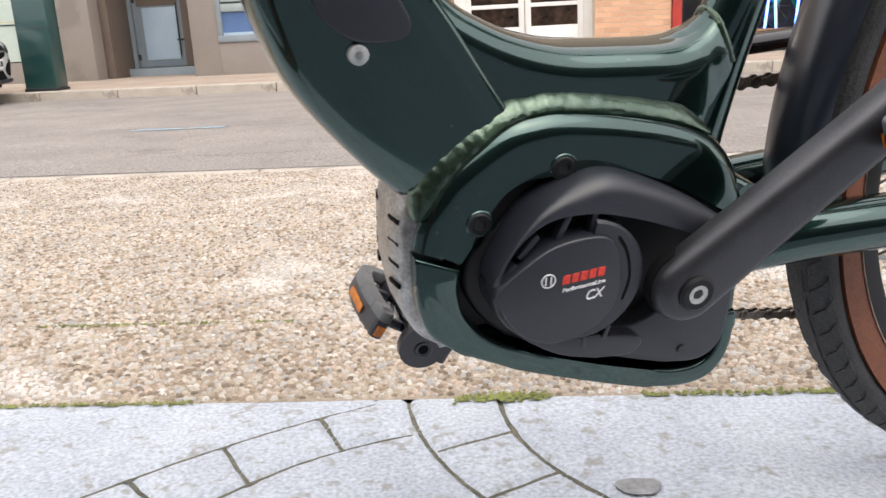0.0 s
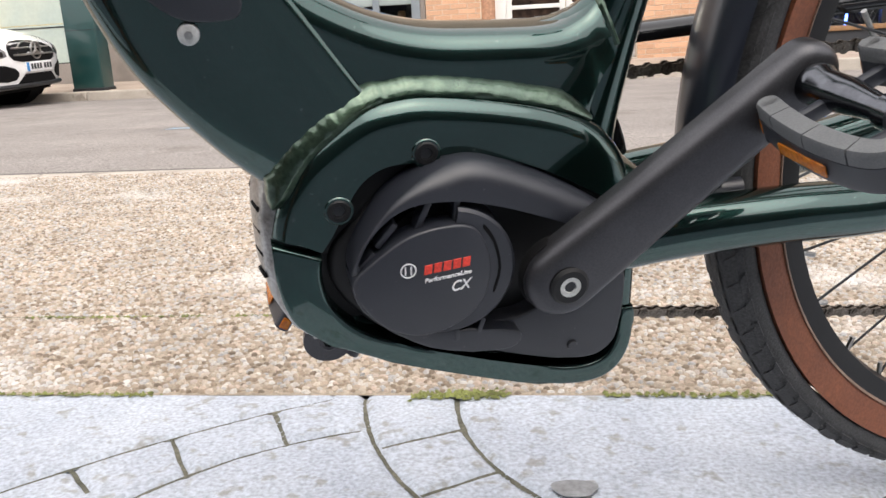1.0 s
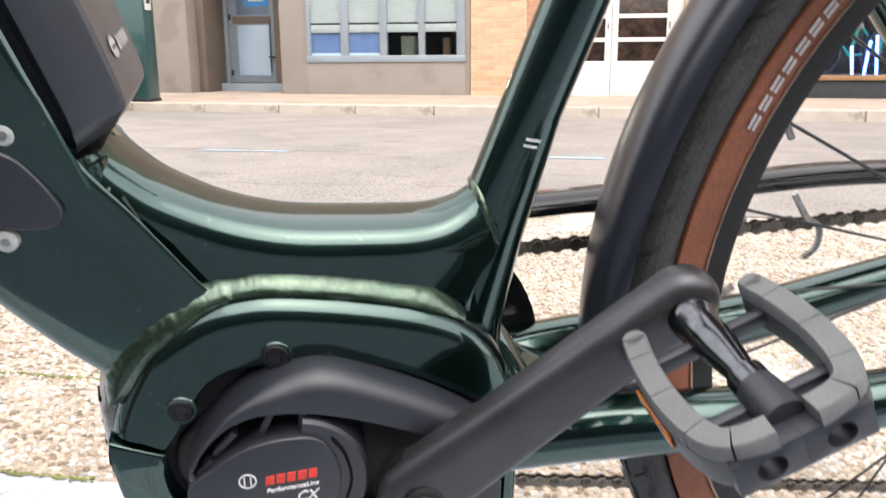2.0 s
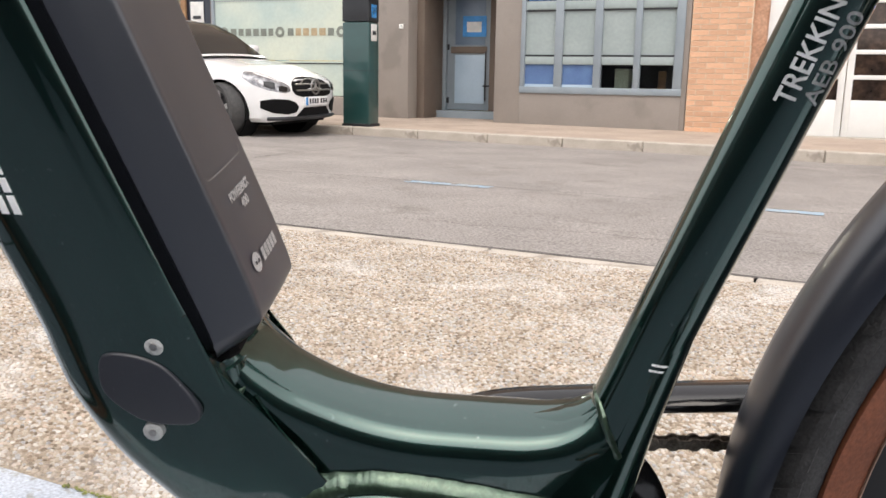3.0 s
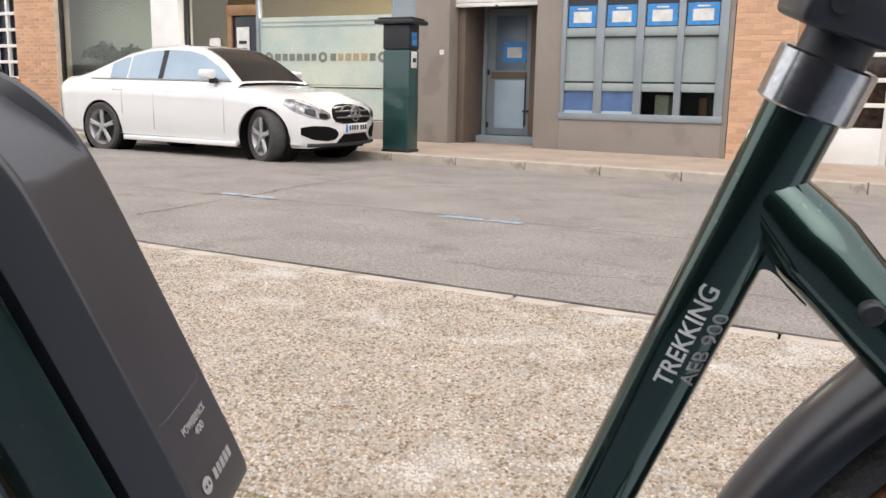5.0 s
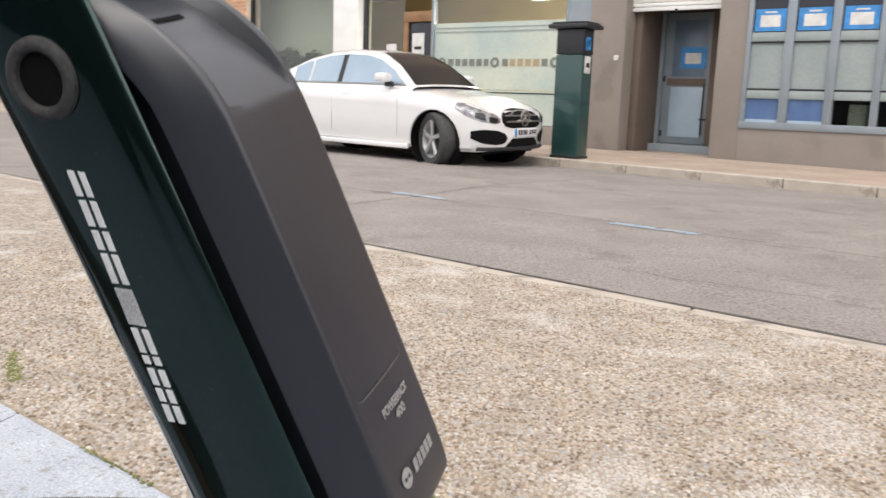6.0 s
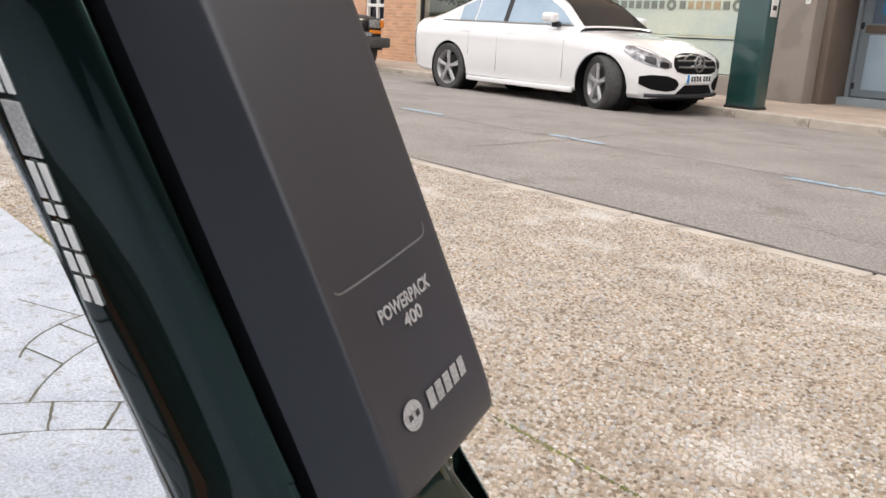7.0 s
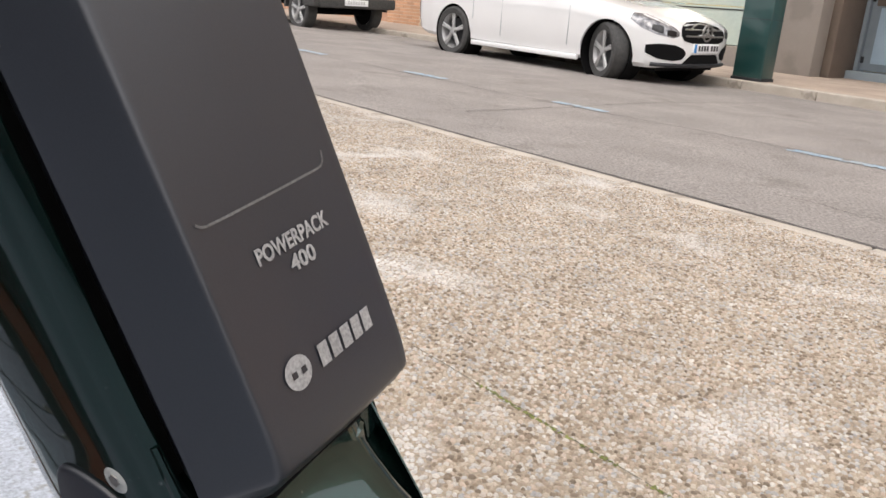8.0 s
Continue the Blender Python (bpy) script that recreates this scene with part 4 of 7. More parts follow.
# red box and the bicycle shop
post = tagged(base("red_post"), "narrow red painted post beside the shop", "post")
part("shaft", box(2.79, 2.93, F - 0.05, F + 0.1, -0.13, 1.4, 0.01), REDPAINT, post)
part("cap", box(2.78, 2.94, F - 0.06, F + 0.11, 1.4, 1.44, 0.008), DARKMETAL, post)
shopwin = tagged(base("shop_window"), "dark bicycle shop window with blue neon", "window", kind="structure")
pane("pane", 2.96, 7.98, F + 0.2, 0.2, 3.1, shopwin)
for x in (2.94, 5.2, 7.95):
    part("frame", box(x, x + 0.06, F + 0.15, F + 0.28, 0.2, 3.2, 0.006), DARKMETAL, shopwin)
block("floor_shop", 2.9, 8.0, F + 0.5, F + 2.4, -0.2, 0.18, DARKMETAL, "dark raised shop floor", "floor")
for k, x in enumerate((4.25, 4.42, 4.6, 4.9)):
    neon = tagged(base("neon_tube"), "glowing blue neon tube in the shop window", "neon light", group="neon tubes in the shop")
    part("tube", cyl((x, F + 0.75, 0.19), (x + (0.05 if k % 2 else -0.04), F + 0.75, 0.62 + 0.08 * k), 0.02), BLUENEON, neon)


def shop_bicycle(m):
    b = tagged(base("shop_bicycle"), "bright green bicycle on display in the shop", "bicycle", group="bicycles in the shop")
    for s in (-0.5, 0.5):
        part("tyre", lathe([(0.32, -0.02), (0.35, -0.02), (0.35, 0.02), (0.32, 0.02)], 28, "Y", (s, 0, 0.35)), RUBBER, b)
        part("hub", cyl((s, -0.04, 0.35), (s, 0.04, 0.35), 0.03), STEEL, b)
        for a in range(9):
            part("spoke", cyl((s, 0, 0.35), (s + 0.32 * math.cos(a * 0.7), 0, 0.35 + 0.32 * math.sin(a * 0.7)), 0.003, seg=5), STEEL, b)
    for p, q in (((0.0, 0, 0.3), (-0.38, 0, 0.75)), ((0.0, 0, 0.3), (0.17, 0, 0.85)), ((-0.36, 0, 0.8), (0.15, 0, 0.78)), ((0.0, 0, 0.3), (0.5, 0, 0.35)), ((0.5, 0, 0.35), (0.15, 0, 0.78)), ((-0.36, 0, 0.85), (-0.5, 0, 0.35))):
        part("frame_tube", cyl(p, q, 0.022), GREENBIKE, b)
    part("saddle", box(0.08, 0.3, -0.06, 0.06, 0.88, 0.93, 0.02), RUBBER, b)
    b.matrix_basis = m
    return b


first = shop_bicycle(pose(4.25, F + 1.0, 0.18, 0, 0, 20))
copy_thing(first, pose(5.1, F + 1.3, 0.18, 0, 0, 35))
copy_thing(first, pose(5.9, F + 1.0, 0.18, 0, 0, 15))

import mathutils


# ---- parking ticket machine ----
meter = tagged(base("parking_meter", pose(-5.72, 10.12, far_z(-5.7) + 0.012)), "dark green parking ticket pillar with an overhanging cap", "parking meter")
part("body", box(-0.21, 0.21, -0.15, 0.15, 0.0, 1.42, 0.02, 3), GREENMETAL, meter)
part("head", box(-0.212, 0.212, -0.152, 0.152, 1.425, 1.77, 0.02, 3), DARKMETAL, meter, "dark grey upper housing")
part("cap", box(-0.31, 0.31, -0.24, 0.24, 1.77, 1.83, 0.02, 3), DARKMETAL, meter, "flat dark overhanging cap")
part("cap_top", box(-0.27, 0.27, -0.2, 0.2, 1.83, 1.86, 0.012), DARKMETAL, meter)
part("seam", box(-0.213, 0.213, -0.153, 0.153, 0.76, 0.766), DARKMETAL, meter)
part("sign", box(0.213, 0.222, -0.08, 0.06, 1.48, 1.66, 0.004), BLUESIGN, meter, "small blue parking sign")
lettering("sign_letter", "P", 0.16, WHITEINK, meter, lambda u, v, w: Vector((0.2235, -0.06 + 0.10 * u, 1.51 + v)))
part("notice", box(0.213, 0.222, -0.09, 0.07, 1.17, 1.40, 0.003), PAPER, meter, "white tariff label")
part("notice_bars", box(0.2225, 0.224, -0.06, 0.04, 1.25, 1.31), DARKMETAL, meter)
part("plinth", box(-0.22, 0.22, -0.16, 0.16, -0.03, 0.03, 0.008), DARKMETAL, meter)


# ---- parked cars ----
def wheel_of(car, x, y, turn, side):
    w = base("wheel", pose(x, y, 0.345, 0, 0, turn))
    w.scale = (1.045, 1.0, 1.045)
    w.parent = car
    s = side
    part("tyre", lathe([(0.235, -0.10), (0.30, -0.112), (0.325, -0.09), (0.33, -0.05), (0.33, 0.05), (0.325, 0.09), (0.30, 0.112), (0.235, 0.10)], 48), RUBBER, w)
    bm = lathe([(0.20, 0.02 * s), (0.235, 0.09 * s), (0.245, 0.10 * s), (0.24, 0.07 * s), (0.21, -0.06 * s)], 40)
    part("rim", bm, ALLOY, w)
    part("brake", lathe([(0.0, 0.0), (0.17, 0.0), (0.17, 0.02), (0.0, 0.02)], 28), DARKMETAL, w)
    for k in range(5):
        a = 2 * math.pi * k / 5 + 0.3
        for o in (-0.09, 0.09):
            p = Vector((0.05 * math.cos(a), 0.075 * s, 0.05 * math.sin(a)))
            q = Vector((0.232 * math.cos(a + o), 0.085 * s, 0.232 * math.sin(a + o)))
            part("spoke", cyl(p, q, 0.024, 0.014, 8), ALLOY, w)
    part("hub_cap", cyl((0, 0.06 * s, 0), (0, 0.1 * s, 0), 0.055, 0.045), ALLOY, w)
    part("well", cyl((0, -0.12 * s, 0), (0, -0.10 * s, 0), 0.23), MATTE, w)
    return w


def lerp_at(x, table):
    for (a, u), (b, v) in zip(table, table[1:]):
        if x <= b:
            t = (x - a) / (b - a) if b > a else 0
            t = max(0, min(1, t))
            return u + (v - u) * t
    return table[-1][1]


HALF = ((-2.46, 0.60), (-2.40, 0.74), (-2.25, 0.83), (-1.9, 0.885), (-1.2, 0.90), (0.0, 0.905), (1.3, 0.90), (1.7, 0.87), (1.95, 0.81), (2.10, 0.70), (2.19, 0.52), (2.24, 0.28))
DECK = ((-2.46, 0.80), (-2.40, 0.98), (-2.30, 1.07), (-1.9, 1.085), (-1.4, 1.05), (0.9, 0.985), (1.15, 0.975), (1.6, 0.90), (1.95, 0.80), (2.12, 0.73), (2.19, 0.68), (2.24, 0.62))
SHOULDER = ((-2.46, 0.74), (-2.40, 0.88), (-2.2, 0.955), (-1.0, 0.955), (0.6, 0.930), (1.0, 0.895), (1.6, 0.82), (1.95, 0.72), (2.12, 0.64), (2.24, 0.56))
BOTTOM = ((-2.46, 0.42), (-2.38, 0.30), (-2.1, 0.24), (-1.6, 0.22), (1.6, 0.20), (2.0, 0.20), (2.24, 0.24))


def saloon(m):
    car = tagged(base("car", m), "white four-door saloon parked with its front wheels turned", "car")
    xs = steps(-2.46, 2.24, 120)
    secs = []
    for x in xs:
        w, deck, sh, lo = (lerp_at(x, t) for t in (HALF, DECK, SHOULDER, BOTTOM))
        half = [(0, lo), (w * 0.6, lo), (w - 0.09, lo + 0.01), (w - 0.035, lo + 0.06), (w - 0.03, lo + 0.12), (w - 0.008, lo + 0.2), (w - 0.004, 0.45 * lo + 0.55 * sh - 0.03), (w, 0.25 * lo + 0.75 * sh), (w - 0.004, sh - 0.06), (w - 0.02, sh - 0.015), (w - 0.05, sh + 0.02), (w * 0.82, sh + (deck - sh) * 0.62), (w * 0.5, sh + (deck - sh) * 0.92), (0, deck)]
        ring = [(x, y, z) for y, z in half] + [(x, -y, z) for y, z in half[-2:0:-1]]
        secs.append(ring)
    v, f = rings("", secs)
    me = mesh_from("body", v, f)
    bm = bmesh.new()
    bm.from_mesh(me)
    bmesh.ops.recalc_face_normals(bm, faces=bm.faces)
    skin = mathutils.bvhtree.BVHTree.FromBMesh(bm)
    bm.to_mesh(me)
    bm.free()
    raw = bpy.data.objects.new("raw", me)
    cut = bpy.data.meshes.new("cut")
    bm = bmesh.new()
    for ax in (-1.42, 1.42):
        for s in (-1, 1):
            cyl((ax, s * 0.58, 0.335), (ax, s * 1.2, 0.335), 0.388, seg=56, bm=bm)
    bmesh.ops.recalc_face_normals(bm, faces=bm.faces)
    bm.to_mesh(cut)
    bm.free()
    cutter = bpy.data.objects.new("cutter", cut)
    scene.collection.objects.link(raw)
    scene.collection.objects.link(cutter)
    mod = raw.modifiers.new("arches", "BOOLEAN")
    mod.operation, mod.object, mod.solver = "DIFFERENCE", cutter, "EXACT"
    deps = bpy.context.evaluated_depsgraph_get()
    done = bpy.data.meshes.new_from_object(raw.evaluated_get(deps))
    bpy.data.objects.remove(raw)
    bpy.data.objects.remove(cutter)
    done.polygons.foreach_set("use_smooth", [True] * len(done.polygons))
    done.set_sharp_from_angle(angle=radians(38))
    done.materials.clear()
    put("body", done, CARPAINT, car, "glossy white body")
    for ax in (-1.42, 1.42):
        for s in (-1, 1):
            bm = lathe([(0.384, 0.0), (0.384, -0.3 * s), (0.05, -0.3 * s)], 56, "Y", (ax, 0.868 * s, 0.335), closed=False)
            part("wheel_well", bm, MATTE, car, "black wheel well")
    for s in (-1, 1):
        wheel_of(car, -1.42, 0.79 * s, 0, s)
        wheel_of(car, 1.42, 0.785 * s, -24, s)
    # cabin
    roof = ((-2.02, 1.05), (-1.75, 1.125), (-1.45, 1.245), (-1.1, 1.378), (-0.7, 1.462), (-0.3, 1.487), (0.05, 1.472), (0.3, 1.418), (0.6, 1.275), (0.98, 0.995))

    def wide(z):
        return 0.80 - 0.20 * max(0, z - 0.93) / 0.5

    secs = []
    for x in steps(-2.02, 0.98, 72):
        top = lerp_at(x, roof)
        zb = 0.90
        half = []
        for t in steps(0, 1, 7):
            z = zb + (top - 0.045 - zb) * t
            half.append((wide(z), z))
        half += [(wide(top) - 0.03, top - 0.018), (wide(top) - 0.10, top), (wide(top) * 0.5, top + 0.012), (0, top + 0.016)]
        secs.append([(x, -y, z) for y, z in half] + [(x, y, z) for y, z in half[-2::-1]])
    v, f = rings("", secs, closed=False)
    me = mesh_from("cabin", v, f)
    bm = bmesh.new()
    bm.from_mesh(me)
    part("cabin", bm, CARPAINT, car, "white roof and pillars")

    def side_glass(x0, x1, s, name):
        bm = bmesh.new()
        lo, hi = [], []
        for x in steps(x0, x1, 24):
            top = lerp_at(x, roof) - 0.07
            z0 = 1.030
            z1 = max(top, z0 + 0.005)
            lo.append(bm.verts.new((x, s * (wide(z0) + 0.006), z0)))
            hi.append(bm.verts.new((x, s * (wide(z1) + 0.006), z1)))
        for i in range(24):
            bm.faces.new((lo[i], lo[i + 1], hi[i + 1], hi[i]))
        part(name, bm, SIDEGLASS, car, "side window with pale sky reflection in its colour")

    def side_pillar(s):
        bm = bmesh.new()
        rows = []
        for x in (-0.43, -0.33):
            z1 = lerp_at(x, roof) - 0.07
            rows.append([bm.verts.new((x, s * (wide(z) + 0.004), z)) for z in (1.030, (1.030 + z1) / 2, z1)])
        for k in range(2):
            bm.faces.new((rows[0][k], rows[1][k], rows[1][k + 1], rows[0][k + 1]))
        part("door_pillar", bm, GLOSS, car, "black pillar between the windows")

    for s in (-1, 1):
        side_pillar(s)
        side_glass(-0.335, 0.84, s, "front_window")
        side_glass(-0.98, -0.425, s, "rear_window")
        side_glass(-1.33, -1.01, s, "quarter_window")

    def cross_glass(x0, x1, name):
        bm = bmesh.new()
        rows = []
        for x in steps(x0, x1, 10):
            top = lerp_at(x, roof)
            rows.append([bm.verts.new((x, y, top + 0.022 - 0.02 * (y / 0.7) ** 2)) for y in [u * (wide(top) - 0.09) for u in steps(-1, 1, 10)]])
        for a, b in zip(rows, rows[1:]):
            for i in range(10):
                bm.faces.new((a[i], a[i + 1], b[i + 1], b[i]))
        part(name, bm, CARGLASS, car, "tinted sloping glass")

    cross_glass(0.22, 0.95, "windscreen")
    cross_glass(-1.92, -1.15, "rear_screen")

    def hug(phi, z, lift=0.006):
        """The point of the nose seen from the bearing phi (0 ahead, 90 to the car's left) at the height z."""
        a = radians(phi)
        o = Vector((1.55 + 3 * math.cos(a), 3 * math.sin(a), z))
        d = Vector((-math.cos(a), -math.sin(a), 0))
        p, n, k, dist = skin.ray_cast(o, d)
        return (p if p else Vector((2.0, 0, z))) - d * lift

    def patch(name, table, mat, label, rows=6, parent=None, lift=0.006):
        """A panel lying on the nose: rows of (bearing, lower edge, upper edge)."""
        bm = bmesh.new()
        grid = []
        n = 20
        p0, p1 = table[0][0], table[-1][0]
        for t in steps(0, 1, n):
            phi = p0 + (p1 - p0) * t
            lo = lerp_at(phi, [(r[0], r[1]) for r in table]) if p1 > p0 else lerp_at(-phi, [(-r[0], r[1]) for r in table])
            hi = lerp_at(phi, [(r[0], r[2]) for r in table]) if p1 > p0 else lerp_at(-phi, [(-r[0], r[2]) for r in table])
            grid.append([bm.verts.new(hug(phi, lo + (hi - lo) * k / rows, lift)) for k in range(rows + 1)])
        for a, b in zip(grid, grid[1:]):
            for k in range(rows):
                bm.faces.new((a[k], b[k], b[k + 1], a[k + 1]))
        return part(name, bm, mat, parent or car, label)

    for s in (-1, 1):
        part("sill", box(-1.0, 1.0, s * 0.87 - 0.03, s * 0.87 + 0.03, 0.19, 0.26, 0.02), CARPAINT, car)
        mirror = part("mirror", box(0.50, 0.68, s * 0.93 - 0.09, s * 0.93 + 0.09, 1.045, 1.170, 0.045, 4), CARPAINT, car, "white door mirror")
        part("mirror_foot", box(0.56, 0.66, s * 0.83 - 0.04, s * 0.83 + 0.04, 0.99, 1.06, 0.01), DARKMETAL, mirror)
        for x in (-1.05, -0.10):
            part("door_handle", box(x - 0.11, x + 0.11, s * 0.892 - 0.012, s * 0.892 + 0.016, 0.865, 0.892, 0.01), CARPAINT, car, "white door handle")
        for x, z0 in ((-0.985, 0.55), (-0.40, 0.36), (0.82, 0.36)):
            part("door_gap", box(x - 0.0014, x + 0.0014, s * 0.899 - 0.005, s * 0.899 + 0.0015, z0, 0.84), GREYFRAME, car)
        part("window_trim", box(-1.70, 0.86, s * 0.770 - 0.006, s * 0.770 + 0.012, 1.008, 1.026, 0.004), STEEL, car)
        light = patch("headlight", [(s * 37, 0.590, 0.640), (s * 42, 0.565, 0.690), (s * 56, 0.600, 0.770), (s * 68, 0.665, 0.815), (s * 78, 0.755, 0.825)], LIGHTGLASS, "clear headlight with dark inside")
        patch("lamp_unit", [(s * 40, 0.585, 0.64), (s * 44, 0.585, 0.655), (s * 48, 0.595, 0.655)], GLOSS, "dark lamp unit", 4, light, 0.010)
        patch("lamp_unit", [(s * 51, 0.612, 0.690), (s * 55, 0.622, 0.705), (s * 60, 0.650, 0.712)], GLOSS, "dark lamp unit", 4, light, 0.010)
        patch("air_intake", [(s * 28, 0.375, 0.405), (s * 31, 0.325, 0.450), (s * 40, 0.305, 0.490), (s * 53, 0.325, 0.500), (s * 63, 0.385, 0.475)], MATTE, "black side air intake")
        part("wiper", cyl((0.95, s * 0.1, 1.03), (0.66, s * 0.1 + 0.45, 1.215), 0.008, seg=6), DARKMETAL, car)
    grille = patch("grille", [(-35, 0.60, 0.67), (-32, 0.545, 0.715), (-22, 0.515, 0.75), (0, 0.505, 0.765), (22, 0.515, 0.75), (32, 0.545, 0.715), (35, 0.60, 0.67)], MATTE, "black radiator grille")
    for z in (0.598, 0.672):
        tube("grille_bar", [hug(p, z, 0.012) for p in steps(-30, 30, 14)], 0.011, STEEL, grille, "", 8)
    tube("grille_frame", [hug(p, 0.735 - 0.00035 * p * p * 0.35, 0.008) for p in steps(-22, 22, 16)], 0.009, STEEL, grille, "", 8)
    nx = hug(0, 0.64).x + 0.02
    ob = part("emblem_ring", lathe([(0.085, -0.01), (0.102, -0.01), (0.102, 0.01), (0.085, 0.01)], 28, "Y", (0, 0, 0)), STEEL, grille, m=pose(nx, 0, 0.64, 0, 0, 90))
    for a in (90, 210, 330):
        part("emblem_arm", cyl((nx, 0, 0.64), (nx, 0.088 * math.cos(radians(a)), 0.64 + 0.088 * math.sin(radians(a))), 0.018, 0.006, 8), STEEL, grille)
    qx = hug(0, 0.46).x
    plate = part("plate", box(qx - 0.01, qx + 0.022, -0.26, 0.26, 0.405, 0.515, 0.006), WHITEINK, car, "white registration plate")
    part("plate_band", box(qx + 0.021, qx + 0.026, -0.255, -0.21, 0.41, 0.51), BLUESIGN, plate)
    for k in range(7):
        y = -0.17 + 0.058 * k + (0.03 if k > 3 else 0)
        part("plate_bar", box(qx + 0.021, qx + 0.026, y, y + 0.036, 0.43, 0.492), DARKMETAL, plate)
    patch("lower_intake", [(-30, 0.275, 0.29), (-21, 0.27, 0.385), (21, 0.27, 0.385), (30, 0.275, 0.29)], MATTE, "black lower intake")
    tube("splitter", [hug(p, 0.255, 0.016) for p in steps(-58, 58, 30)], 0.024, DARKMETAL, car, "dark front lip", 10)
    part("underside", box(-2.1, 2.0, -0.6, 0.6, 0.17, 0.22), MATTE, car)
    return car


saloon(pose(-7.98, 8.94, road_z(-8.0, 8.94) + 0.001, 1.17, 0.6, 0))


def off_roader(m):
    """Dark square-built off-road vehicle: upright cabin, black bumper, square lamps, chunky wheels."""
    car = tagged(base("car", m), "dark old off-road vehicle with square lamps and orange indicators", "car")
    part("body", box(-2.05, 1.72, -0.84, 0.84, 0.50, 0.98, 0.05, 3), DARKMETAL, car, "dark painted body")
    part("bonnet", prism([(0.45, 0.96), (0.45, 1.08), (0.75, 1.07), (1.55, 1.01), (1.70, 0.98), (1.73, 0.94)], -0.72, 0.72, 0.03, 3), DARKMETAL, car, "flat dark bonnet")
    part("cabin", prism([(-2.02, 0.96), (-2.0, 1.45), (-1.92, 1.62), (-0.2, 1.64), (-0.05, 1.62), (0.52, 1.06), (0.52, 0.96)], -0.74, 0.74, 0.05, 3), DARKMETAL, car, "dark upright cabin")
    glass_bm = bmesh.new()
    glass_bm.faces.new([glass_bm.verts.new(p) for p in ((0.50, -0.64, 1.10), (0.50, 0.64, 1.10), (0.03, 0.60, 1.565), (0.03, -0.60, 1.565))])
    part("windscreen", glass_bm, CARGLASS, car, "tinted windscreen")
    for x0, x1 in ((-0.75, 0.15), (-1.35, -0.83), (-1.9, -1.43)):
        for s in (-1, 1):
            part("side_window", box(x0, x1, s * 0.745 - 0.006, s * 0.745 + 0.006, 1.10, 1.53, 0.004), CARGLASS, car)
    part("grille_panel", box(1.70, 1.745, -0.80, 0.80, 0.66, 0.97, 0.015, 2), GLOSS, car, "black front panel")
    for k in range(8):
        part("grille_slat", box(1.744, 1.755, -0.37 + 0.095 * k, -0.33 + 0.095 * k, 0.72, 0.94, 0.004), DARKMETAL, car)
    bumper = part("bumper", box(1.70, 1.90, -0.80, 0.80, 0.42, 0.62, 0.03, 3), RUBBER, car, "black front bumper")
    for s in (-1, 1):
        part("end_cap", box(1.52, 1.885, s * 0.86 - 0.075, s * 0.86 + 0.075, 0.425, 0.615, 0.035, 3), RUBBER, bumper, "rounded bumper end")
    part("plate", box(1.895, 1.915, -0.26, 0.26, 0.47, 0.58, 0.004), WHITEINK, car, "white registration plate")
    for k in range(7):
        part("plate_bar", box(1.914, 1.918, -0.20 + 0.058 * k, -0.165 + 0.058 * k, 0.495, 0.556), GREYINK, car)
    for s in (-1, 1):
        lamp_ob = part("headlight", box(1.742, 1.772, s * 0.62 - 0.125, s * 0.62 + 0.125, 0.79, 0.95, 0.02, 3), LIGHTGLASS, car, "square clear headlight")
        part("bezel", box(1.735, 1.760, s * 0.62 - 0.14, s * 0.62 + 0.14, 0.775, 0.965, 0.01), DARKMETAL, lamp_ob)
        part("indicator", box(1.60, 1.765, s * 0.80 - 0.05, s * 0.80 + 0.05, 0.80, 0.95, 0.02, 3), ORANGE, car, "orange corner indicator")
        part("parking_lamp", box(1.742, 1.770, s * 0.64 - 0.14, s * 0.64 + 0.14, 0.68, 0.755, 0.012), ORANGE, car, "orange lamp under the headlight")
        part("fog_lamp", box(1.80, 1.86, s * 0.42 - 0.085, s * 0.42 + 0.085, 0.625, 0.715, 0.02, 3), LIGHTGLASS, car, "pale fog lamp on the bumper")
        for x in (-1.32, 1.22):
            part("flare", lathe([(0.38, -0.05), (0.44, -0.05), (0.44, 0.05), (0.38, 0.05)], 24, "Y", (x, s * 0.85, 0.37), arc=(0, math.pi)), RUBBER, car, "black wheel flare")
            w = wheel_of(car, x, s * 0.745, 0, s)
            w.scale = (1.09, 1.05, 1.09)
    part("front_axle", cyl((1.22, -0.65, 0.33), (1.22, 0.65, 0.33), 0.06), MATTE, car)
    part("underside", box(-1.9, 1.6, -0.6, 0.6, 0.40, 0.52), MATTE, car)
    return car


off_roader(pose(-15.22, 9.03, road_z(-15.2, 9.03), 1.17, 0.6, 0))


# ---- the bicycle: built upright about its bottom bracket, x to the rear, y to its right, then leaned on its stand ----
BIKE = Matrix(((0.94147, -0.32997, 0.06893, -0.02838), (0.33710, 0.92157, -0.19253, 0.07926), (0.0, 0.20450, 0.97887, 0.28219), (0, 0, 0, 1)))
bike = tagged(base("bicycle", BIKE), "dark green step-through electric bicycle with a black battery", "bicycle")
AX, AZ = -0.328, 0.945


def along(s, n):
    """A point of the middle plane: s up the down tube, n to the rear of it."""
    return (s * AX + n * AZ, s * AZ - n * AX)


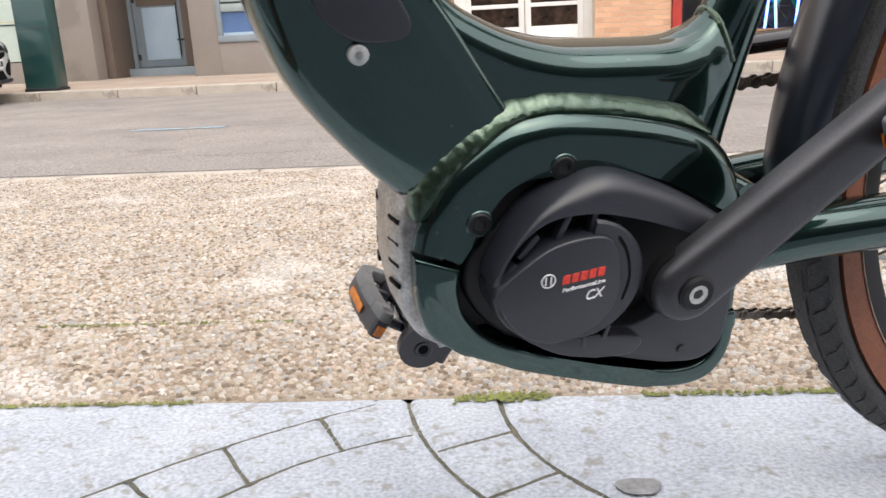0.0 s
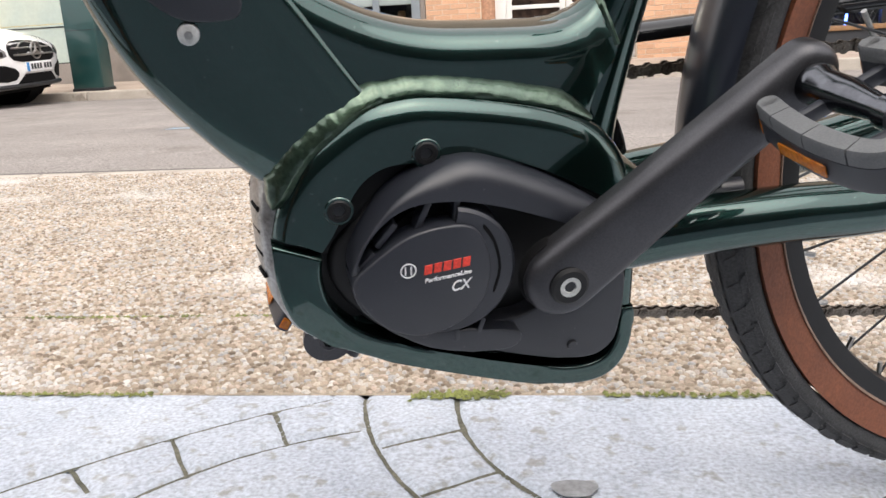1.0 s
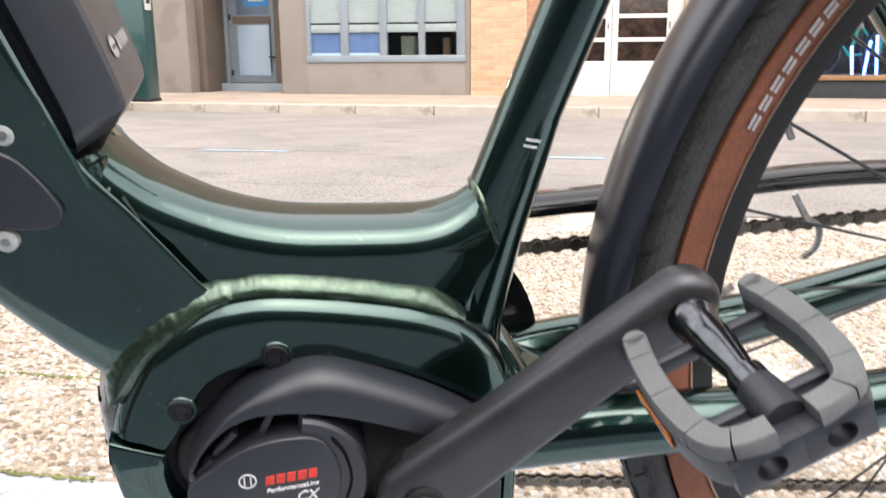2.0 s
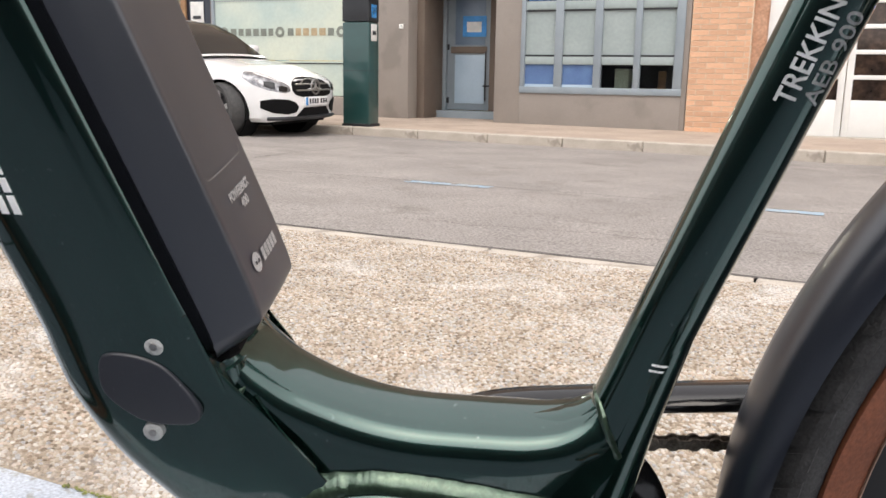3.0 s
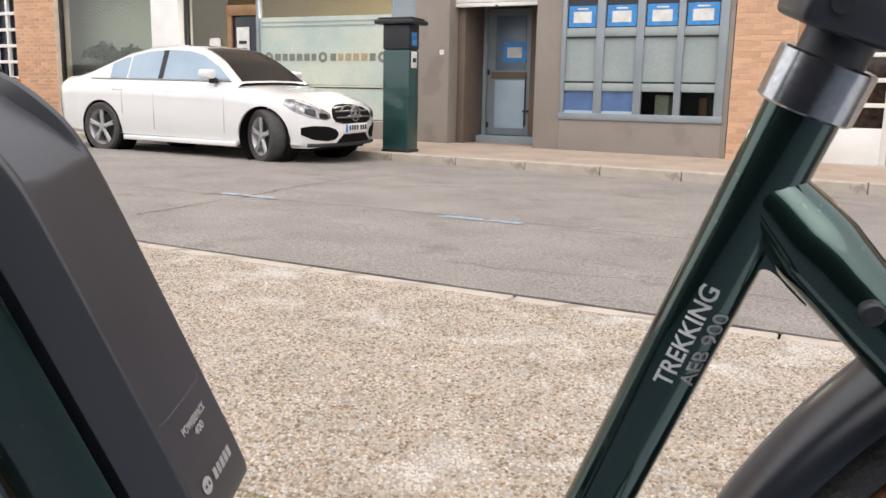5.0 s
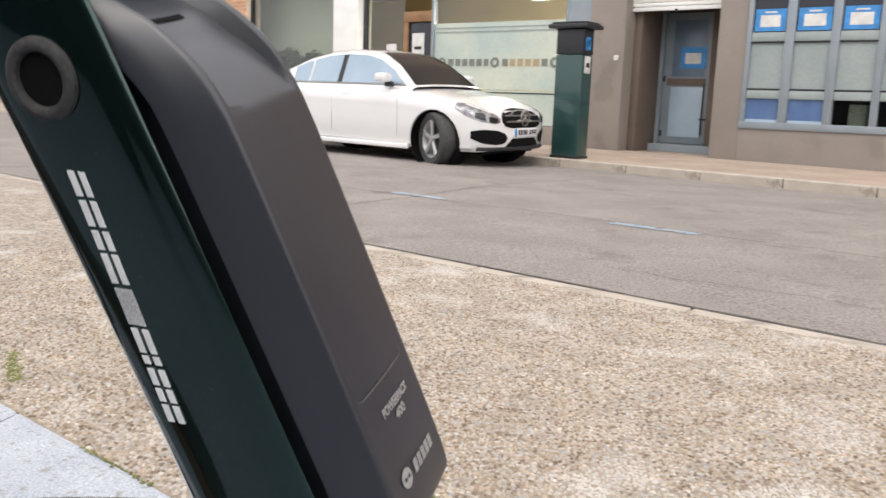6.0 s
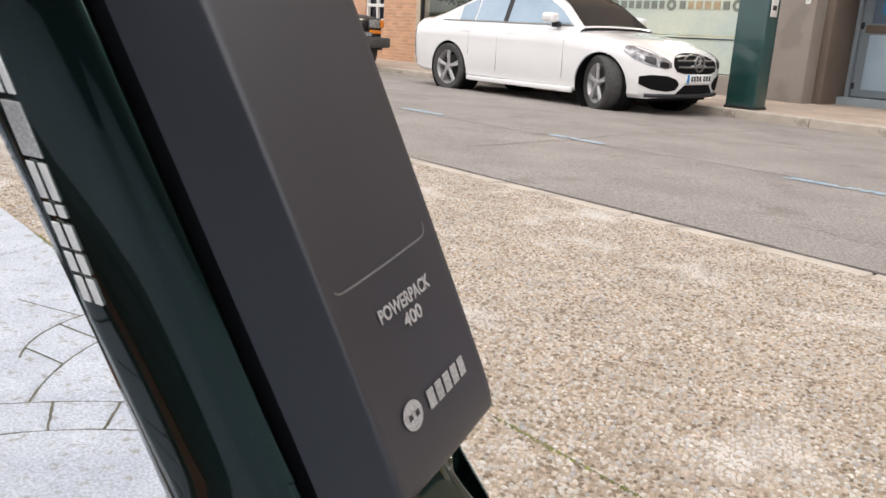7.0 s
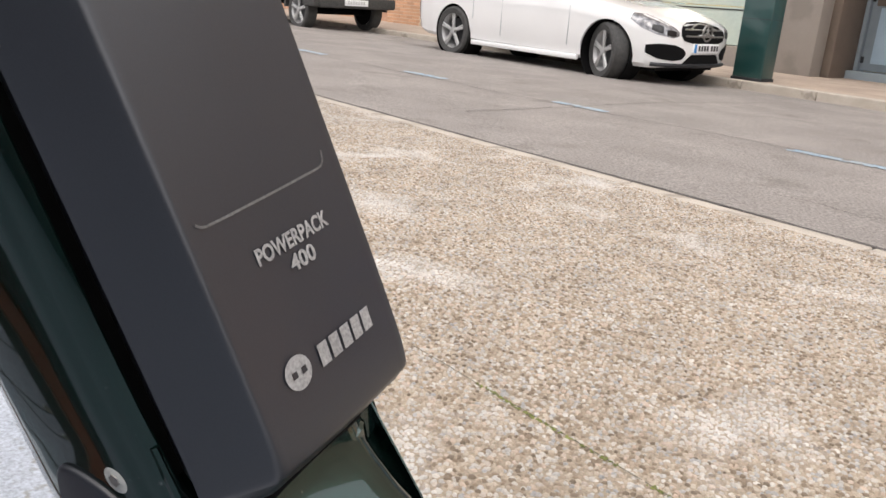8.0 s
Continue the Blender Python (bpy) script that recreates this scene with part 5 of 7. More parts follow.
# down tube
FRONT = [along(0.78, -0.162), along(0.66, -0.162), along(0.54, -0.163), along(0.44, -0.1635), along(0.34, -0.165), along(0.27, -0.1675), (-0.2430, 0.178), (-0.2360, 0.152), (-0.2190, 0.116), (-0.1850, 0.0745), (-0.1560, 0.046), (-0.135, 0.02)]
REAR = [along(0.78, -0.0875), along(0.66, -0.0875), along(0.54, -0.0875), along(0.44, -0.0875), along(0.34, -0.0875), along(0.27, -0.0875), along(0.243, -0.0872), along(0.2173, -0.0862), (-0.1335, 0.1500), (-0.1084, 0.1130), (-0.085, 0.080), (-0.07, 0.05)]
SLIM = [1, 1, 1, 1, 1, 1, 0.98, 0.96, 0.88, 0.80, 0.74, 0.7]
DEPTH = [0.2, 0.2, 0.2, 0.2, 0.2, 0.2, 0.2, 0.16, 0.1, 0.06, 0.03, 0.03]
fr = smooth_line([(p[0], 0, p[1]) for p in FRONT], 8)
re = smooth_line([(p[0], 0, p[1]) for p in REAR], 8)
dp = smooth_line([(d, w, 0) for d, w in zip(DEPTH, SLIM)], 8)
secs = []
for a, b, d in zip(fr, re, dp):
    half = [(0.0, 0.008), (0.008, 0.020), (0.032, 0.031), (0.08, 0.0385), (0.16, 0.0432), (0.30, 0.0458), (0.52, 0.0467), (0.72, 0.0469), (0.83, 0.0468), (0.862, 0.0463), (0.878, 0.0455), (0.905, 0.0450), (0.935, 0.0445), (0.960, 0.0437), (0.980, 0.0425), (0.992, 0.0413), (0.990, 0.0406), (1.0 - d[0], 0.0404)]
    ring = [(a + (b - a) * u) + Vector((0, y * d[1], 0)) for u, y in half] + [(a + (b - a) * u) + Vector((0, -y * d[1], 0)) for u, y in half[::-1]]
    secs.append(ring)
v, f = rings("", secs)
bm = bmesh.new()
bm.from_mesh(mesh_from("down_tube", v, f))
downtube = part("down_tube", bm, PAINT, bike, "glossy dark green down tube")
# a near-black sheet gives the gap beside the battery its shade
part("channel_lining", prism([along(0.78, -0.1025), along(0.232, -0.1025), along(0.232, -0.1060), along(0.78, -0.1060)], -0.0406, 0.0406), MATTE, downtube, "near-black sheet for the shade in the battery channel")
# charging port cover and its two bolts
port = smooth_line([(-0.2076, 0.1862), (-0.193, 0.1874), (-0.1769, 0.1805), (-0.1632, 0.1605), (-0.1632, 0.1512), (-0.171, 0.1478), (-0.1911, 0.1493), (-0.2068, 0.1611), (-0.211, 0.1725)], 5, True)
part("port_cover", prism([(p.x, p.y) for p in port], -0.0474, -0.042, 0.0016), BLACK, downtube, "black rubber port cover")
for x, z in ((-0.1812, 0.1920), (-0.1885, 0.1420)):
    bolt = part("bolt", lathe([(0.0, -0.0460), (0.0044, -0.0460), (0.0052, -0.0455), (0.0054, -0.042), (0.0, -0.042)], 24, "Y", (x, 0, z)), WASHER, downtube, "silver bolt head")
    part("socket", cyl((x, -0.0464, z), (x, -0.0455, z), 0.0022, seg=6), STEEL, bolt)
# cable opening with a rubber ring
hx, hz = -0.2738, 0.4172
part("cable_ring", lathe([(0.0112, -0.0470), (0.0118, -0.0492), (0.0132, -0.0500), (0.0152, -0.0499), (0.0172, -0.0486), (0.0178, -0.045), (0.0112, -0.043)], 40, "Y", (hx, 0, hz)), RUBBER, downtube, "black rubber cable ring")
# the hole's dark inside is a near-black disc
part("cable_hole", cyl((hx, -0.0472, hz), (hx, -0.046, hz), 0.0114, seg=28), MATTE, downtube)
# the maker's mark: plain slanted blocks running down the tube
lx0, lz0, lx1, lz1 = -0.2668, 0.3785, -0.2370, 0.2590
run = Vector((lx1 - lx0, lz1 - lz0))
size = run.length
run.normalize()
side = Vector((-run.y, run.x))
blocks = [(0.0, 0.092), (0.108, 0.205), (0.222, 0.295), (0.310, 0.425), (0.445, 0.590), (0.605, 0.705), (0.718, 0.752), (0.772, 0.842), (0.856, 0.912), (0.926, 1.0)]
for k, (u0, u1) in enumerate(blocks):
    for w0, w1 in (((-1, -0.25), (0.25, 1)) if k != 4 else ((-1, 1),)):
        out = []
        for u, w in ((u0, w0), (u1, w0), (u1, w1), (u0, w1)):
            p = Vector((lx0, lz0)) + run * (u * size + 0.0012 * w) + side * 0.0044 * w
            out.append((p.x, p.y))
        part("maker_mark", prism(out, -0.0470, -0.0462, 0.0002, 1), GREYINK if k == 4 else WHITEINK, downtube, "plain printed block", smooth=False)

# battery
TOP = [(0.2185, -0.0890), (0.2240, -0.0710), (0.2290, -0.0630), (0.2350, -0.0590), (0.26, -0.0577), (0.32, -0.0574), (0.40, -0.0574), (0.434, -0.0578), (0.452, -0.0594), (0.470, -0.0642), (0.4886, -0.0745), (0.5014, -0.0858), (0.512, -0.0965), (0.522, -0.1035), (0.529, -0.1100)]
top = smooth_line([(s, n, 0) for s, n in TOP], 6)
secs = []
for k, p in enumerate(top):
    s, n = p.x, p.y
    dip = 0.0100 * max(0, min(1, (s - 0.444) / 0.036)) * max(0, min(1, (0.519 - s) / 0.006))
    foot = max(0, 1 - (s - 0.2185) / 0.016) ** 2.2
    low = -0.1010 + 0.011 * foot - 0.016 * max(0, min(1, (s - 0.46) / 0.05))
    t = n - low
    half = [(0.0, low), (0.0295, low), (0.0300, low + 0.12 * t), (0.0322, low + 0.32 * t), (0.0394, low + 0.44 * t), (0.0392, low + 0.50 * t), (0.0346, low + 0.74 * t), (0.0298, low + 0.94 * t), (0.0291, n - 0.0012), (0.0282, n - 0.0003), (0.0268, n), (0.0246, n - 0.12 * dip), (0.0238, n - dip), (0.012, n - dip + 0.0006), (0.0, n - dip + 0.0008)]
    bend = max(0, 1 - (s - 0.2185) / 0.013)
    slim = 1 - 0.36 * (1 - math.sqrt(max(0, 1 - bend * bend)))
    half = [(y * slim, m) for y, m in half]
    ring = []
    for y, m in half:
        x, z = along(s, m)
        ring.append((x, y + 0.0072 * max(0, (m - low) / t - 0.4) / 0.6 * min(1, y / 0.022), z))
    for y, m in half[-2:0:-1]:
        x, z = along(s, m)
        ring.append((x, -y, z))
    secs.append(ring)
v, f = rings("", secs)
bm = bmesh.new()
bm.from_mesh(mesh_from("battery", v, f))
battery = part("battery", bm, BATTERY, bike, "matte black battery pack")
secs = []
for s, wide, n, low in ((0.2162, 0.0290, -0.0800, -0.1000), (0.2175, 0.0295, -0.0790, -0.1005), (0.2195, 0.0290, -0.0790, -0.1005), (0.2230, 0.0270, -0.0800, -0.1000)):
    secs.append([(along(s, m)[0], y, along(s, m)[1]) for y, m in ((-wide, low), (wide, low), (wide, n - 0.004), (wide - 0.004, n), (-wide + 0.004, n), (-wide, n - 0.004))])
v, f = rings("", secs)
bm = bmesh.new()
bm.from_mesh(mesh_from("gasket", v, f))
part("gasket", bm, MATTE, battery, "dark rubber seat under the pack")


def on_battery(s, y, lift=0.0):
    n = None
    for a, b in zip(top, top[1:]):
        if a.x <= s <= b.x:
            n = a.y + (b.y - a.y) * (s - a.x) / (b.x - a.x)
    dip = 0.0100 * max(0, min(1, (s - 0.444) / 0.036))
    b = abs(y)
    bulge = 0.0008 - 0.0002 * b / 0.012 if b < 0.012 else 0.0006 * max(0, (0.0238 - b) / 0.012)
    if b > 0.0268:
        bulge = -0.0002 * (b - 0.0268) / 0.0022 if b < 0.0290 else -0.0002 - 0.0010 * (b - 0.0290) / 0.0028
    x, z = along(s, n - dip + bulge + 0.0002 + lift)
    return Vector((x, y, z))


def battery_line(pts, width, mat, name):
    bm = bmesh.new()
    a = [Vector(p) for p in pts]
    L, R = [], []
    for i, p in enumerate(a):
        d = (a[min(i + 1, len(a) - 1)] - a[max(i - 1, 0)]).normalized()
        o = Vector((-d.y, d.x)) * width / 2
        L.append(bm.verts.new(on_battery(p.x + o.x, p.y + o.y, 0.0003)))
        R.append(bm.verts.new(on_battery(p.x - o.x, p.y - o.y, 0.0003)))
    for i in range(len(a) - 1):
        bm.faces.new((L[i], R[i], R[i + 1], L[i + 1]))
    return part(name, bm, mat, battery)


battery_line([(0.3055, -0.0240), (0.3045, -0.0228), *[(0.3040, y) for y in steps(-0.021, 0.024, 12)], (0.3043, 0.0262), (0.3055, 0.0278), (0.3085, 0.0287)], 0.0008, DULLINK, "printed_line")
battery_line([(0.4915, -0.0135), (0.4915, 0.0), (0.4918, 0.0090)], 0.0026, MATTE, "handle_notch")
lettering("model_name", "POWERPACK", 0.0072, PALEINK, battery, lambda u, v, w: on_battery(0.2878 + v * 0.90, -0.0104 + 0.0311 * u, 0.0003 + w * 0.3), heavy=0.0002)
lettering("model_number", "400", 0.0072, PALEINK, battery, lambda u, v, w: on_battery(0.2812 + v * 0.90, 0.0004 + 0.0106 * u, 0.0003 + w * 0.3), heavy=0.0002)
for k in range(5):
    bm = bmesh.new()
    y0 = -0.0022 + 0.00542 * k
    bm.faces.new([bm.verts.new(on_battery(p, y, 0.0004)) for p, y in ((0.2520, y0), (0.2588, y0 + 0.0003), (0.2588, y0 + 0.0045), (0.2520, y0 + 0.0042))])
    part("maker_mark", bm, PALEINK, battery, "plain pale printed block", smooth=False)
bm = bmesh.new()
bm.faces.new([bm.verts.new(on_battery(0.2556 + 0.0051 * math.sin(t), -0.0113 + 0.0051 * math.cos(t), 0.0004)) for t in steps(0, 2 * math.pi, 32)[:-1]])
emblem = part("emblem", bm, PALEINK, battery, "pale round emblem", smooth=False)
for y0, y1 in ((-0.0142, -0.0122), (-0.0104, -0.0084)):
    bm = bmesh.new()
    bm.faces.new([bm.verts.new(on_battery(p, y, 0.0008)) for p, y in ((0.2546, y0), (0.2566, y0), (0.2566, y1), (0.2546, y1))])
    part("emblem_window", bm, BATTERY, emblem, smooth=False)
# lock housing above the battery
secs = []
for p in smooth_line([(0.526, -0.112, 0.026), (0.530, -0.102, 0.031), (0.538, -0.096, 0.033), (0.556, -0.0955, 0.034), (0.585, -0.099, 0.034), (0.64, -0.104, 0.032), (0.70, -0.106, 0.030)], 5):
    s, n, w = p
    half = [(0.0, -0.122), (w, -0.122), (w, n - 0.014), (w - 0.001, n - 0.008), (w - 0.003, n - 0.004), (w - 0.006, n - 0.001), (w - 0.010, n), (0.0, n + 0.0005)]
    secs.append([(along(s, m)[0], y, along(s, m)[1]) for y, m in half] + [(along(s, m)[0], -y, along(s, m)[1]) for y, m in half[-2:0:-1]])
v, f = rings("", secs)
bm = bmesh.new()
bm.from_mesh(mesh_from("lock_housing", v, f))
part("lock_housing", bm, HOUSING, bike, "black plastic lock housing")

# the low top tube: a broad rounded beam from the battery's foot to the seat tube
CREST = [(-0.1465, 0.1800), (-0.1425, 0.1735), (-0.1345, 0.1650), (-0.1210, 0.1545), (-0.0940, 0.1415), (-0.063, 0.1335), (-0.026, 0.1312), (0.010, 0.1310), (0.026, 0.1350), (0.034, 0.1400), (0.041, 0.1470)]
crest = smooth_line([(x, 0, z) for x, z in CREST], 6)
secs = []
for i, p in enumerate(crest):
    d = (crest[min(i + 1, len(crest) - 1)] - crest[max(i - 1, 0)]).normalized()
    nrm = Vector((-d.z, 0, d.x))
    if nrm.z < 0:
        nrm = -nrm
    t = i / (len(crest) - 1)
    w = 0.0285 + 0.0055 * max(0, 1 - t * 2.6) - 0.0150 * max(0, (t - 0.66) / 0.34)
    half = [(0.0, 0.0), (w * 0.35, -0.0003), (w * 0.60, -0.0012), (w * 0.74, -0.0030), (w * 0.86, -0.0062), (w * 0.95, -0.0105), (w, -0.0160), (w, -0.0205), (w - 0.001, -0.05 + 0.036 * max(0, (t - 0.7) / 0.3))]
    ring = [p + Vector((0, y, 0)) + nrm * h for y, h in half] + [p + Vector((0, -y, 0)) + nrm * h for y, h in half[:0:-1]]
    secs.append(ring)
v, f = rings("", secs)
bm = bmesh.new()
bm.from_mesh(mesh_from("top_tube", v, f))
part("top_tube", bm, PAINT, bike, "glossy dark green low top tube")
# the cradle that holds the battery's foot
secs = []
for s, wide, n, soft in ((0.150, 0.0300, -0.0880, 0.012), (0.180, 0.0325, -0.0850, 0.014), (0.200, 0.0340, -0.0815, 0.015), (0.2090, 0.0345, -0.0797, 0.015), (0.2118, 0.0342, -0.0795, 0.014), (0.2130, 0.0330, -0.0805, 0.013)):
    half = [(0.0, -0.128), (wide - 0.004, -0.128), (wide, -0.112), (wide, n - soft * 1.6)]
    half += [(wide - soft * (1 - math.cos(radians(a))), n - soft * (1 - math.sin(radians(a)))) for a in (0, 22, 45, 68, 90)] + [(0.012, n + 0.0006), (0.0, n + 0.0008)]
    secs.append([(along(s, m)[0], y, along(s, m)[1]) for y, m in half] + [(along(s, m)[0], -y, along(s, m)[1]) for y, m in half[-2:0:-1]])
v, f = rings("", secs)
bm = bmesh.new()
bm.from_mesh(mesh_from("battery_cradle", v, f))
part("battery_cradle", bm, PAINT, bike, "green cradle round the battery's foot")
for side_y in (-1, 1):
    bm = bmesh.new()
    corner = [(0.250, 0.0425), (0.205, 0.0425), (0.200, 0.0150), (0.2105, 0.0150), (0.2120, 0.0210), (0.2138, 0.0262), (0.2165, 0.0310), (0.2205, 0.0350), (0.2265, 0.0378), (0.2350, 0.0396), (0.250, 0.0406)]
    low_ring = [bm.verts.new((along(s, -0.112)[0], y * side_y, along(s, -0.112)[1])) for s, y in corner]
    mid_ring = [bm.verts.new((along(s, -0.0885)[0], y * side_y, along(s, -0.0885)[1])) for s, y in corner]
    top_ring = [bm.verts.new((along(s, -0.0872)[0], (y + (0.0012 if k > 2 else -0.0012)) * side_y, along(s, -0.0872)[1])) for k, (s, y) in enumerate(corner)]
    for a, b in ((low_ring, mid_ring), (mid_ring, top_ring)):
        for k in range(len(a)):
            bm.faces.new((a[k], a[(k + 1) % len(a)], b[(k + 1) % len(a)], b[k]))
    bm.faces.new(top_ring)
    bmesh.ops.recalc_face_normals(bm, faces=bm.faces)
    part("pocket_corner", bm, PAINT, bike, "rounded green corner round the battery's foot")
seam = []
for k in range(41):
    u = -1 + k / 20
    y = 0.0328 * math.sin(u * 1.5)
    x, z = along(0.2035 - 0.010 * u * u, -0.0806 - 0.015 + math.sqrt(0.015 ** 2 - max(0, abs(y) - 0.0185) ** 2))
    seam.append((x, y, z))
tube("weld", seam, [0.0016 + 0.0003 * noise.noise((k * 0.9, 1, 0)) for k in range(41)], WELD_SHEEN, bike, "thin welded seam across the tube", 8)
web = prism([(-0.135, 0.150), (-0.10, 0.128), (-0.06, 0.118), (0.020, 0.118), (0.042, 0.112), (0.042, 0.06), (-0.11, 0.06), (-0.15, 0.12)], -0.0255, 0.0255, 0.003)
for vert in web.verts:
    vert.co.y *= 1 - 0.40 * max(0, min(1, (vert.co.x + 0.01) / 0.052))
part("web", web, PAINT, bike)
tube("seat_tube_fillet", [tuple(p) for p in smooth_line([(-0.005, 0, 0.110), (0.020, 0, 0.1135), (0.036, 0, 0.121), (0.048, 0, 0.134), (0.0555, 0, 0.150)], 6)], [0.0195 - 0.0065 * max(0, (i - 10) / 14) for i in range(25)], PAINT, bike, "rounded green joint of the tubes", 28)
# seams where tubes are welded together
tube("weld", [(p.x, -0.0255 - 0.003, p.z) for p in smooth_line([(-0.112, 0, 0.1095), (-0.128, 0, 0.133), (-0.1405, 0, 0.155)], 8)], 0.0024, PAINT, bike, "welded seam", 8)
tube("weld", [tuple(p) for p in smooth_line([(0.0500, -0.0172, 0.1180), (0.0430, -0.0155, 0.1335), (0.0395, -0.0090, 0.1440), (0.0386, 0, 0.1470), (0.0395, 0.0090, 0.1440), (0.0430, 0.0155, 0.1335), (0.0500, 0.0172, 0.1180)], 8)], [0.0023 + 0.0006 * noise.noise((k * 0.8, 5, 0)) for k in range(49)], WELD_SHEEN, bike, "welded seam", 8)


# seat tube
def seat_x(z):
    return 0.0898 + 0.341 * (z - 0.25)


tube("seat_tube", [(seat_x(z), 0, z) for z in steps(0.05, 0.458, 20)], 0.0169, PAINT, bike, "glossy dark green seat tube", 32)
tube("seat_tube_foot", [tuple(p) for p in smooth_line([(0.0697, 0, 0.190), (0.0515, 0, 0.1186), (0.0425, 0, 0.0679), (0.0417, 0, 0.045)], 6)], [0.0165 + 0.0015 * min(1, i / 8) for i in range(19)], PAINT, bike, "green foot of the seat tube", 28)
seat_dir = Vector((0.341, 0, 1)).normalized()
seat_rear = Vector((seat_dir.z, 0, -seat_dir.x))


def on_seat_tube(s, turn, lift=0.0):
    """s metres up the tube from where z is 0.25; turn in degrees from its left side, towards the rear."""
    a = radians(turn)
    c = Vector((0.0898, 0, 0.25)) + seat_dir * s
    return c + (0.0169 + lift) * (math.sin(a) * seat_rear - math.cos(a) * Vector((0, 1, 0)))


lettering("model_name", "TREKKING", 0.0122, WHITEINK, bike, lambda u, v, w: on_seat_tube(0.0605 + 0.0560 * u, -3 - math.degrees(v / 0.0169), 0.0004), "white printed word", heavy=0.0002)
lettering("model_number", "AEB 900", 0.0118, GREYINK, bike, lambda u, v, w: on_seat_tube(0.0640 + 0.0415 * u, 34 - math.degrees(v / 0.0169), 0.0004), "grey printed model number", heavy=0.0001)
bm = bmesh.new()
for k, (a, b) in enumerate(((0, 8), (9, 14), (15, 27), (28, 34), (37, 43))):
    for row, s0 in ((0, -0.0800), (1, -0.0835)):
        if row and k > 2:
            continue
        n = 4
        vs = []
        for t in steps(a - 8, b - 8, n):
            vs.append((bm.verts.new(on_seat_tube(s0 + t * 0.00004, t, 0.0003)), bm.verts.new(on_seat_tube(s0 + 0.0013 + t * 0.00004, t, 0.0003))))
        for p, q2 in zip(vs, vs[1:]):
            bm.faces.new((p[0], q2[0], q2[1], p[1]))
part("small_print", bm, WHITEINK, bike, "two lines of tiny white print")
collar_at = Vector((0.0898, 0, 0.25)) + seat_dir * 0.214
tube("seat_collar", [collar_at - seat_dir * 0.012, collar_at - seat_dir * 0.011, collar_at + seat_dir * 0.011, collar_at + seat_dir * 0.012], [0.0200, 0.0212, 0.0212, 0.0200], CHROME, bike, "silver seat collar", 32)
tube("seat_post", [collar_at, collar_at + seat_dir * 0.06], 0.0150, BLACK, bike, "black seat post", 24)
clampm = Matrix.Translation(collar_at + seat_dir * 0.034) @ Euler((0, radians(18), 0)).to_matrix().to_4x4()
clamp = part("post_clamp", box(-0.026, 0.03, -0.022, 0.022, -0.012, 0.012, 0.004, 3), BLACK, bike, "black clamp on the seat post", m=clampm)
part("bolt", cyl((-0.014, -0.0235, 0.0), (-0.014, -0.021, 0.0), 0.0045), DARKMETAL, clamp)

# seat stays, chain stays
for s in (-1, 1):
    pts = smooth_line([(0.140, 0.0, 0.410), (0.162, 0.012 * s, 0.3865), (0.196, (0.036 if s < 0 else 0.024) * s, 0.3515), (0.246, (0.056 if s < 0 else 0.046) * s, 0.302), (0.35, 0.062 * s, 0.200), (0.485, 0.066 * s, 0.072)], 6)
    stay = tube("seat_stay", [tuple(p) for p in pts], [0.0120 + 0.0080 * min(1, i / 7) ** 0.8 - 0.0105 * max(0, (i / (len(pts) - 1) - 0.22) / 0.78) ** 0.9 for i in range(len(pts))], PAINT, bike, "dark green seat stay", 20)
    part("stud", lathe([(0.0, -0.0022), (0.0019, -0.0024), (0.0036, -0.0027), (0.0047, -0.0024), (0.0055, -0.0012), (0.0058, 0.0004), (0.0060, 0.006), (0.0, 0.006)], 28, "Y", (0.1818, s * 0.0462 if s < 0 else 0.0445, 0.3662)), DARKMETAL, stay, "smooth dark round plug in the stay")
    pts = smooth_line([(0.035, 0.035 * s, -0.004), (0.09, 0.044 * s, 0.006), (0.16, 0.050 * s, 0.0105), (0.24, 0.053 * s, 0.0115), (0.34, 0.060 * s, 0.030), (0.485, 0.066 * s, 0.064)], 6)
    v, f = tube_data([tuple(p) for p in pts], [0.0190 - 0.006 * max(0, (p.x - 0.24) / 0.24) for p in pts], 20)
    bm = bmesh.new()
    bm.from_mesh(mesh_from("chain_stay", v, f))
    part("chain_stay", bm, PAINT, bike, "dark green chain stay")
inside = smooth_line([(0.1340, 0, 0.3490), (0.1382, 0, 0.3606), (0.1412, 0, 0.3670), (0.1456, 0, 0.3698), (0.1513, 0, 0.3672), (0.1585, 0, 0.3600), (0.1670, 0, 0.3520)], 4)
part("stay_fillet", prism([(p.x, p.z) for p in inside] + [(0.170, 0.380), (0.152, 0.398), (0.128, 0.372)], -0.0125, 0.0125, 0.0045, 4), PAINT, bike)
tube("stay_bridge", [(0.062, -0.040, 0.035), (0.062, 0.040, 0.035)], 0.010, PAINT, bike, "green bridge between the stays")
tube("weld", [tuple(p) for p in smooth_line([(0.060, -0.036, 0.040), (0.070, -0.044, 0.033), (0.082, -0.049, 0.029), (0.088, -0.050, 0.020)], 8)], 0.004, WELD_SHEEN, bike, "welded seam", 8)
part("yoke", prism([(0.045, 0.026), (0.075, 0.022), (0.10, 0.016), (0.10, -0.012), (0.045, -0.020)], -0.042, 0.042, 0.006), PAINT, bike)
tube("cable_hook", [tuple(p) for p in smooth_line([(0.262, 0.035, 0.118), (0.276, 0.036, 0.100), (0.287, 0.036, 0.092), (0.288, 0.036, 0.078), (0.280, 0.036, 0.070)], 6)], 0.0022, STEEL, bike, "silver wire hook", 8)

